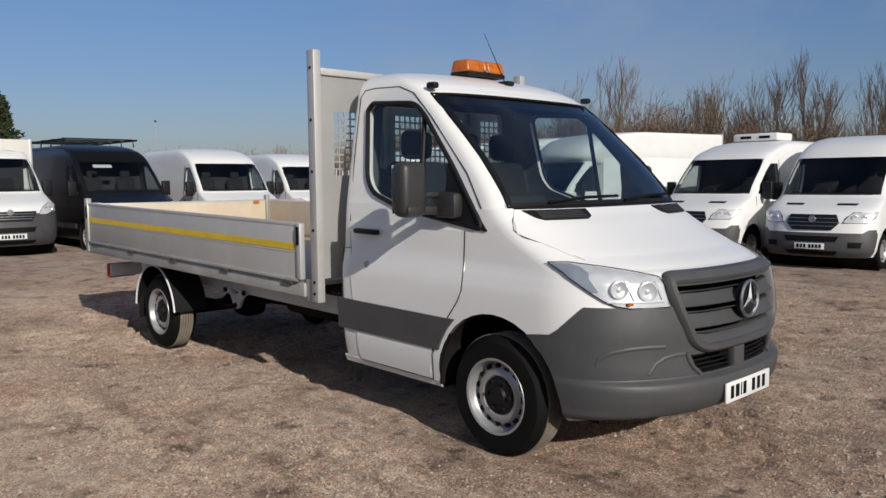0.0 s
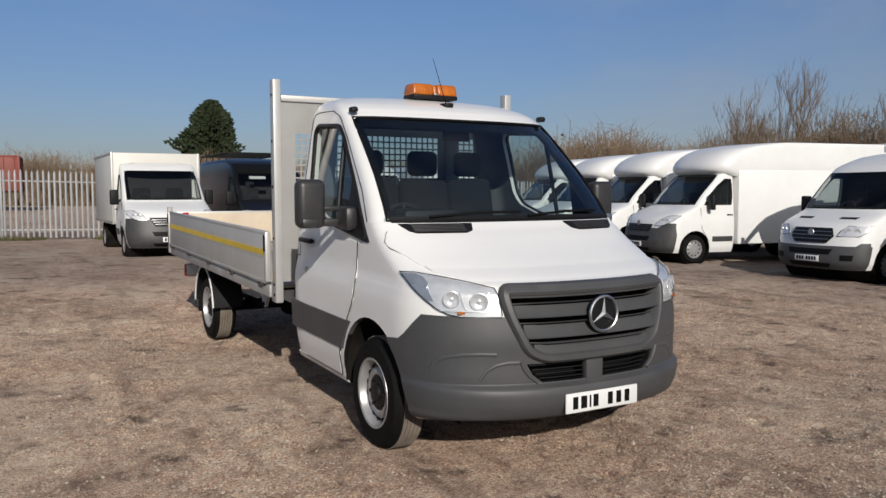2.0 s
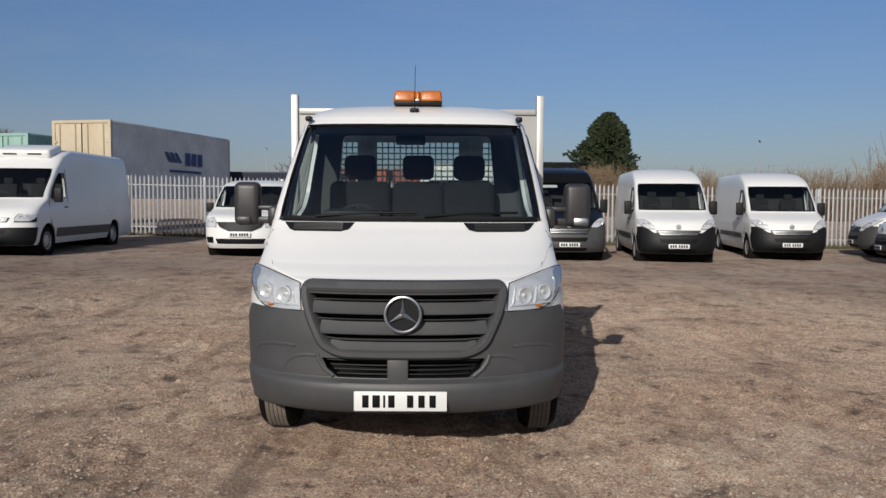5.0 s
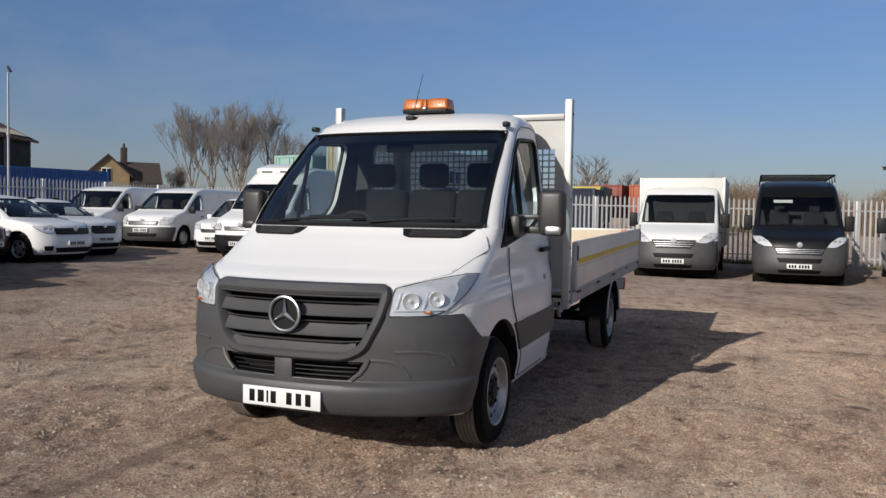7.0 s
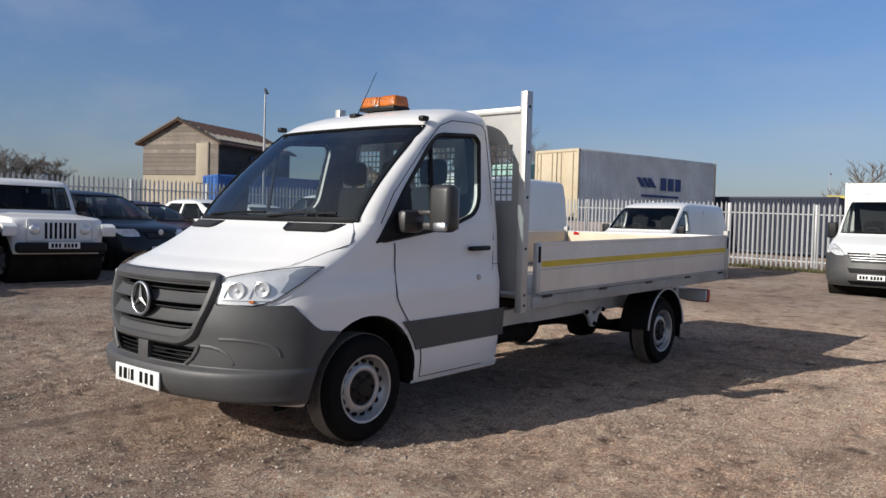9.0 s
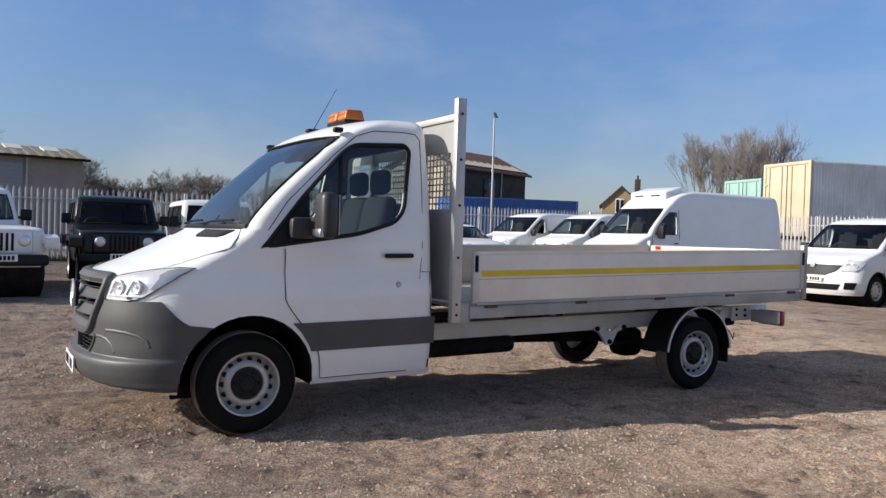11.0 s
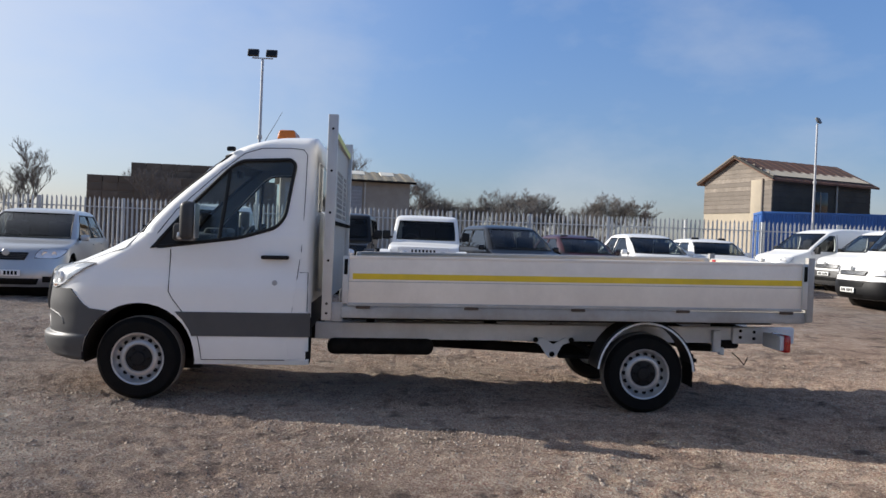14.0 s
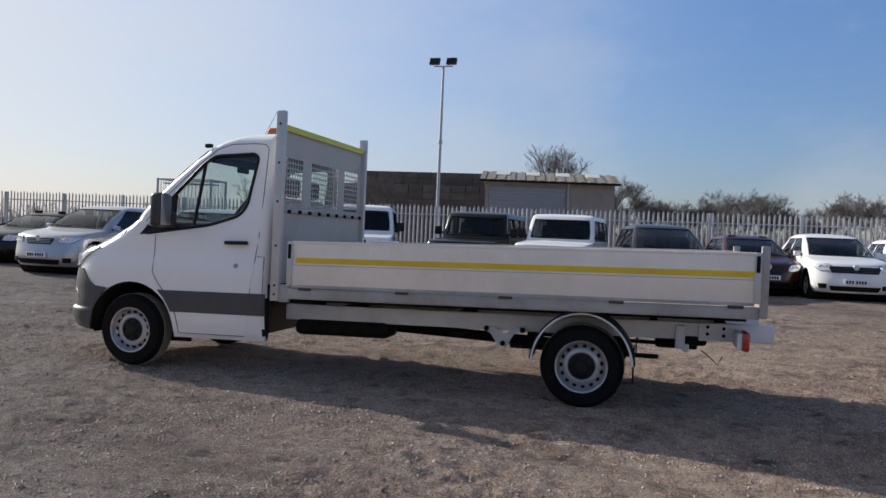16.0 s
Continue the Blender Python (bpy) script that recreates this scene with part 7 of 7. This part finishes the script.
# ---- trees and scrub ----
def twig_mesh(name, stems, material, parent=None, label=""):
    """Thin three-sided stems: (start, end, radius at start)."""
    verts, faces = [], []
    for a, b, r in stems:
        t = (b - a)
        if t.length < 1e-4:
            continue
        t.normalize()
        u = t.orthogonal().normalized()
        w = t.cross(u)
        k = len(verts)
        for q in range(3):
            c = u * math.cos(q * math.tau / 3) + w * math.sin(q * math.tau / 3)
            verts += [tuple(a + c * r), tuple(b + c * r * 0.55)]
        for q in range(3):
            e = (q + 1) % 3
            faces.append((k + 2 * q, k + 2 * e, k + 2 * e + 1, k + 2 * q + 1))
    me = bpy.data.meshes.new(name)
    me.from_pydata(verts, [], faces)
    me.materials.append(material)
    ob = new(name, me)
    ob.parent = parent
    if label:
        ob["label"] = label
    return ob


def bare_tree(m, h, rng, label, material=TWIGGREY, spread=0.5, depth=6, trunk=0.0, thin=0.016, forks=(2, 3, 4), up=0.10):
    """A leafless tree: tapered trunk, limbs and fine twigs."""
    tree = thing("bare_tree", m, label, "tree", "bare trees")
    big, fine = [], []

    def grow(p, d, length, r, lv):
        q = p
        n = 3 if lv < 2 else 2 if lv < 4 else 1
        for k in range(n):
            e = q + (d + Vector((rng.uniform(-1, 1), rng.uniform(-1, 1), rng.uniform(-0.2, 0.6))) * 0.16).normalized() * length / n
            (big if lv < 2 else fine).append((q, e, r * (1 - 0.2 * k)))
            q = e
        if lv >= depth:
            return
        for k in range(rng.choice(forks) if lv else 5):
            ax = Vector((rng.uniform(-1, 1), rng.uniform(-1, 1), rng.uniform(-0.1, 0.5)))
            nd = (d * (1 - spread * 0.6) + ax * spread + Vector((0, 0, up))).normalized()
            start = p + (q - p) * rng.uniform(0.40, 1.0)
            grow(start, nd, length * rng.uniform(0.60, 0.78), max(r * 0.58, thin), lv + 1)

    grow(Vector((0, 0, -0.2)), Vector((0, 0, 1)), h * 0.33, h * (0.022 + trunk), 0)
    twig_mesh("trunk", big, BARK, tree)
    twig_mesh("crown", fine, material, tree, "bare grey-brown twigs")
    return tree


rng = random.Random(4)
for x, y, h in ((44.5, -60, 14.5), (48.5, -62, 14.5), (41.5, -62, 14), (52, -63, 14), (46.5, -64, 15), (38, -63, 9.5), (57, -66, 8)):
    bare_tree(Matrix.Translation((x, y, 0.5)), h, rng, "tall leafless tree on the skyline", spread=0.50, depth=7, thin=0.006, trunk=-0.009, up=0.22)
for x, y, h in ((13.5, -76, 9.6), (10.4, -80, 6.6)):
    bare_tree(Matrix.Translation((x, y, 1.0)), h, rng, "leafless tree with heavy pollarded limbs", spread=0.62, depth=5, trunk=0.010)
for x, y, h in ((44, 0.5, 7.0), (60, 2.7, 12.0), (50, 15.5, 7.0), (39, 18.8, 7.4)):
    bare_tree(Matrix.Translation((x, y, 0.4)), h, rng, "leafless round-headed hedge tree", spread=0.62, thin=0.011, trunk=-0.006)


def scrub(name, spots, n, hmin, hmax, material, label, seed, thick=0.022):
    """A thicket of bare stems along a line of (x, y) points."""
    r, stems = random.Random(seed), []
    pts = [Vector((*p, 0)) for p in spots]
    for i in range(n):
        k = r.randrange(len(pts) - 1)
        p = pts[k].lerp(pts[k + 1], r.random()) + Vector((r.gauss(0, 1.1), r.gauss(0, 1.1), 0))
        p.z = rise(p.x, p.y)
        lump = 0.72 + 0.28 * noise.noise((p.x * 0.22, p.y * 0.22, seed)) + 0.12 * noise.noise((p.x * 0.9, p.y * 0.9, seed))
        h = r.uniform(hmin, hmax) * lump
        d = Vector((r.gauss(0, 0.16), r.gauss(0, 0.16), 1)).normalized()
        q = p + d * h * 0.55
        e = q + (d + Vector((r.gauss(0, 0.2), r.gauss(0, 0.2), 0))).normalized() * h * 0.45
        stems += [(p, q, thick), (q, e, thick * 0.6)]
        for j in range(6):
            s = p.lerp(q, r.uniform(0.3, 1.0)) if j < 3 else q.lerp(e, r.random())
            stems.append((s, s + Vector((r.gauss(0, 0.4), r.gauss(0, 0.4), r.uniform(0.1, 0.7))) * h * 0.22, thick * 0.42))
    ob = twig_mesh(name, stems, material)
    return tagged(ob, label, "scrub", kind="stuff")


scrub("scrub_hedge", [(-20, -28), (-26, -25), (-28, -16), (-28, -4), (-26, 6)], 11500, 3.0, 6.2, TWIG, "dense thicket of bare brown scrub", 3)
scrub("far_scrub", [(5, -79), (-12, -78), (-30, -70), (-60, -45)], 9500, 3.4, 6.4, TWIG, "distant band of brown scrub", 5, 0.03)
scrub("grey_hedge", [(46, -18), (47, -8), (48, 0)], 900, 1.6, 3.2, TWIGGREY, "grey bare hedge behind the side fence", 7, 0.03)
scrub("grey_hedge", [(38, 10), (36, 20), (32, 34)], 700, 1.6, 3.0, TWIGGREY, "grey bare hedge behind the side fence", 8, 0.03)
for k in range(13):
    y = -19 + 1.75 * k
    bare_tree(Matrix.Translation((47 + rng.uniform(-2, 5), y, 0.4)), rng.uniform(5.6, 7.2), rng, "small leafless hedgerow tree", spread=0.80, depth=6, thin=0.010, trunk=-0.008, forks=(3, 4))
for k in range(20):
    a = rng.uniform(0, 1)
    p = Vector((-26.5, -24)).lerp(Vector((-27, 5)), (k + a) / 20)
    bare_tree(Matrix.Translation((p.x - rng.uniform(0, 3), p.y, -0.2)), rng.uniform(6.0, 9.6), rng, "slender leafless sapling in the scrub", TWIG, 0.42, 5, -0.014, 0.006, up=0.38)


def conifer(m, h, w, rng):
    """A broad dark evergreen: trunk, limbs and many small needle clumps."""
    t = thing("evergreen_tree", m, "broad dark green evergreen tree", "tree")
    part("trunk", tube([(0, 0, -0.3), (0, 0, h * 0.5), (0, 0, h * 0.92)], h * 0.025, 8, r1=0.04), BARK, t)
    verts, faces, limbs = [], [], []
    for i in range(9000):
        z = rng.random() ** 0.8
        a = rng.uniform(0, math.tau)
        env = 0.92 * w * (1 - z) ** 0.58 * (0.80 + 0.20 * min(1, z * 3.5)) * (0.74 + 0.55 * noise.noise((math.cos(a) * 1.1, math.sin(a) * 1.1, z * 3.2)) + 0.35 * noise.noise((math.cos(a) * 3, math.sin(a) * 3, z * 9)) + 0.15 * rng.random())
        rad = env * math.sqrt(rng.uniform(0.25, 1.0)) * (0.85 + 0.3 * noise.noise((math.cos(a) * 1.5, math.sin(a) * 1.5, z * 5)))
        c = Vector((rad * math.cos(a), rad * math.sin(a), h * (0.10 + 0.88 * z)))
        if i % 40 == 0:
            limbs.append((Vector((0, 0, c.z * 0.85)), c, 0.05))
        out = Vector((math.cos(a), math.sin(a), rng.uniform(0.0, 0.9))).normalized()
        side = out.orthogonal().normalized()
        side.rotate(Matrix.Rotation(rng.uniform(0, 6.28), 3, out))
        s = rng.uniform(0.25, 0.55) * h / 12
        k = len(verts)
        verts += [tuple(c - side * s * 0.5), tuple(c + side * s * 0.5), tuple(c + out * s * 1.3), tuple(c + out.cross(side) * s * 0.6 + out * s * 0.4)]
        faces += [(k, k + 1, k + 2), (k, k + 3, k + 2), (k + 1, k + 3, k)]
    me = bpy.data.meshes.new("crown")
    me.from_pydata(verts, [], faces)
    me.materials.append(CONIFER)
    ob = new("crown", me)
    ob.parent = t
    twig_mesh("limb", limbs, BARK, t)
    return t


conifer(Matrix.Translation((-22.8, -103, 1.2)), 12.6, 7.5, random.Random(9))


# ---- loose stones on the yard ----
def stones():
    """Small loose stones scattered over the gravel round the truck."""
    r, verts, faces = random.Random(11), [], []
    for i in range(230000):
        x, y = r.uniform(-8.6, 7.5), r.uniform(-8.5, 7.5)
        if noise.noise((x * 0.8, y * 0.8, 9)) + 0.5 * noise.noise((x * 2.3, y * 2.3, 4)) + r.uniform(-0.5, 0.5) < -0.05:
            continue
        s = 0.005 + 0.009 * r.random() ** 1.9 + (0.010 if r.random() < 0.012 else 0)
        z = relief(x, y) - 0.001
        k = len(verts)
        a = r.uniform(0, 6.28)
        for q in range(4):
            rr = s * r.uniform(0.7, 1.3)
            verts.append((x + rr * math.cos(a + q * 1.57), y + rr * math.sin(a + q * 1.57), z + s * r.uniform(0.0, 0.35)))
        verts.append((x + s * r.uniform(-0.3, 0.3), y + s * r.uniform(-0.3, 0.3), z + s * r.uniform(0.6, 1.0)))
        faces += [(k + q, k + (q + 1) % 4, k + 4) for q in range(4)]
    me = bpy.data.meshes.new("loose_stones")
    me.from_pydata(verts, [], faces)
    m = bpy.data.materials.new("loose_stone")
    m.use_nodes = True
    n, l = m.node_tree.nodes, m.node_tree.links
    b = n["Principled BSDF"]
    b.inputs["Roughness"].default_value = 0.9
    g, cr = n.new("ShaderNodeNewGeometry"), n.new("ShaderNodeValToRGB")
    cr.color_ramp.elements[0].color, cr.color_ramp.elements[1].color = (0.17, 0.125, 0.095, 1), (0.54, 0.46, 0.375, 1)
    cr.color_ramp.elements.new(0.8).color = (0.41, 0.335, 0.265, 1)
    l.new(g.outputs["Random Per Island"], cr.inputs[0])
    l.new(cr.outputs[0], b.inputs["Base Color"])
    me.materials.append(m)
    tagged(new("loose_stones", me), "loose brown and pale gravel stones", "gravel", kind="stuff")


stones()


# ---- steel cage behind the side fence ----
def cage(m, w, d, h):
    """An open frame of steel angle with mesh sides and a flat roof."""
    c = thing("steel_cage", m, "grey steel cage of mesh panels behind the fence", "cage")
    for x in (0, w):
        for y in (0, d):
            part("post", box((x, y, h / 2), (0.10, 0.10, h), 0.01), POLE, c)
    for z in (h * 0.55, h - 0.05):
        for a, b in (((0, 0), (w, 0)), ((w, 0), (w, d)), ((w, d), (0, d)), ((0, d), (0, 0))):
            part("rail", tube([(*a, z), (*b, z)], 0.05, 4), POLE, c)
    for a, b in (((0, 0), (w, 0)), ((w, 0), (w, d)), ((w, d), (0, d)), ((0, d), (0, 0))):
        bm, n = bmesh.new(), int((Vector(b) - Vector(a)).length / 0.22)
        for k in range(1, n):
            p = Vector(a).lerp(Vector(b), k / n)
            tube([(p.x, p.y, 0.1), (p.x, p.y, h - 0.1)], 0.012, 3, bm=bm)
        part("mesh_panel", bm, POLE, c)
    part("roof_sheet", box((w * 0.45, d / 2, h - 0.25), (w * 0.55, d * 0.9, 0.06)), ALUDULL, c)
    return c


cage(Matrix.Translation((30.0, 17.7, rise(30, 18))), 1.5, 3.2, 3.5)
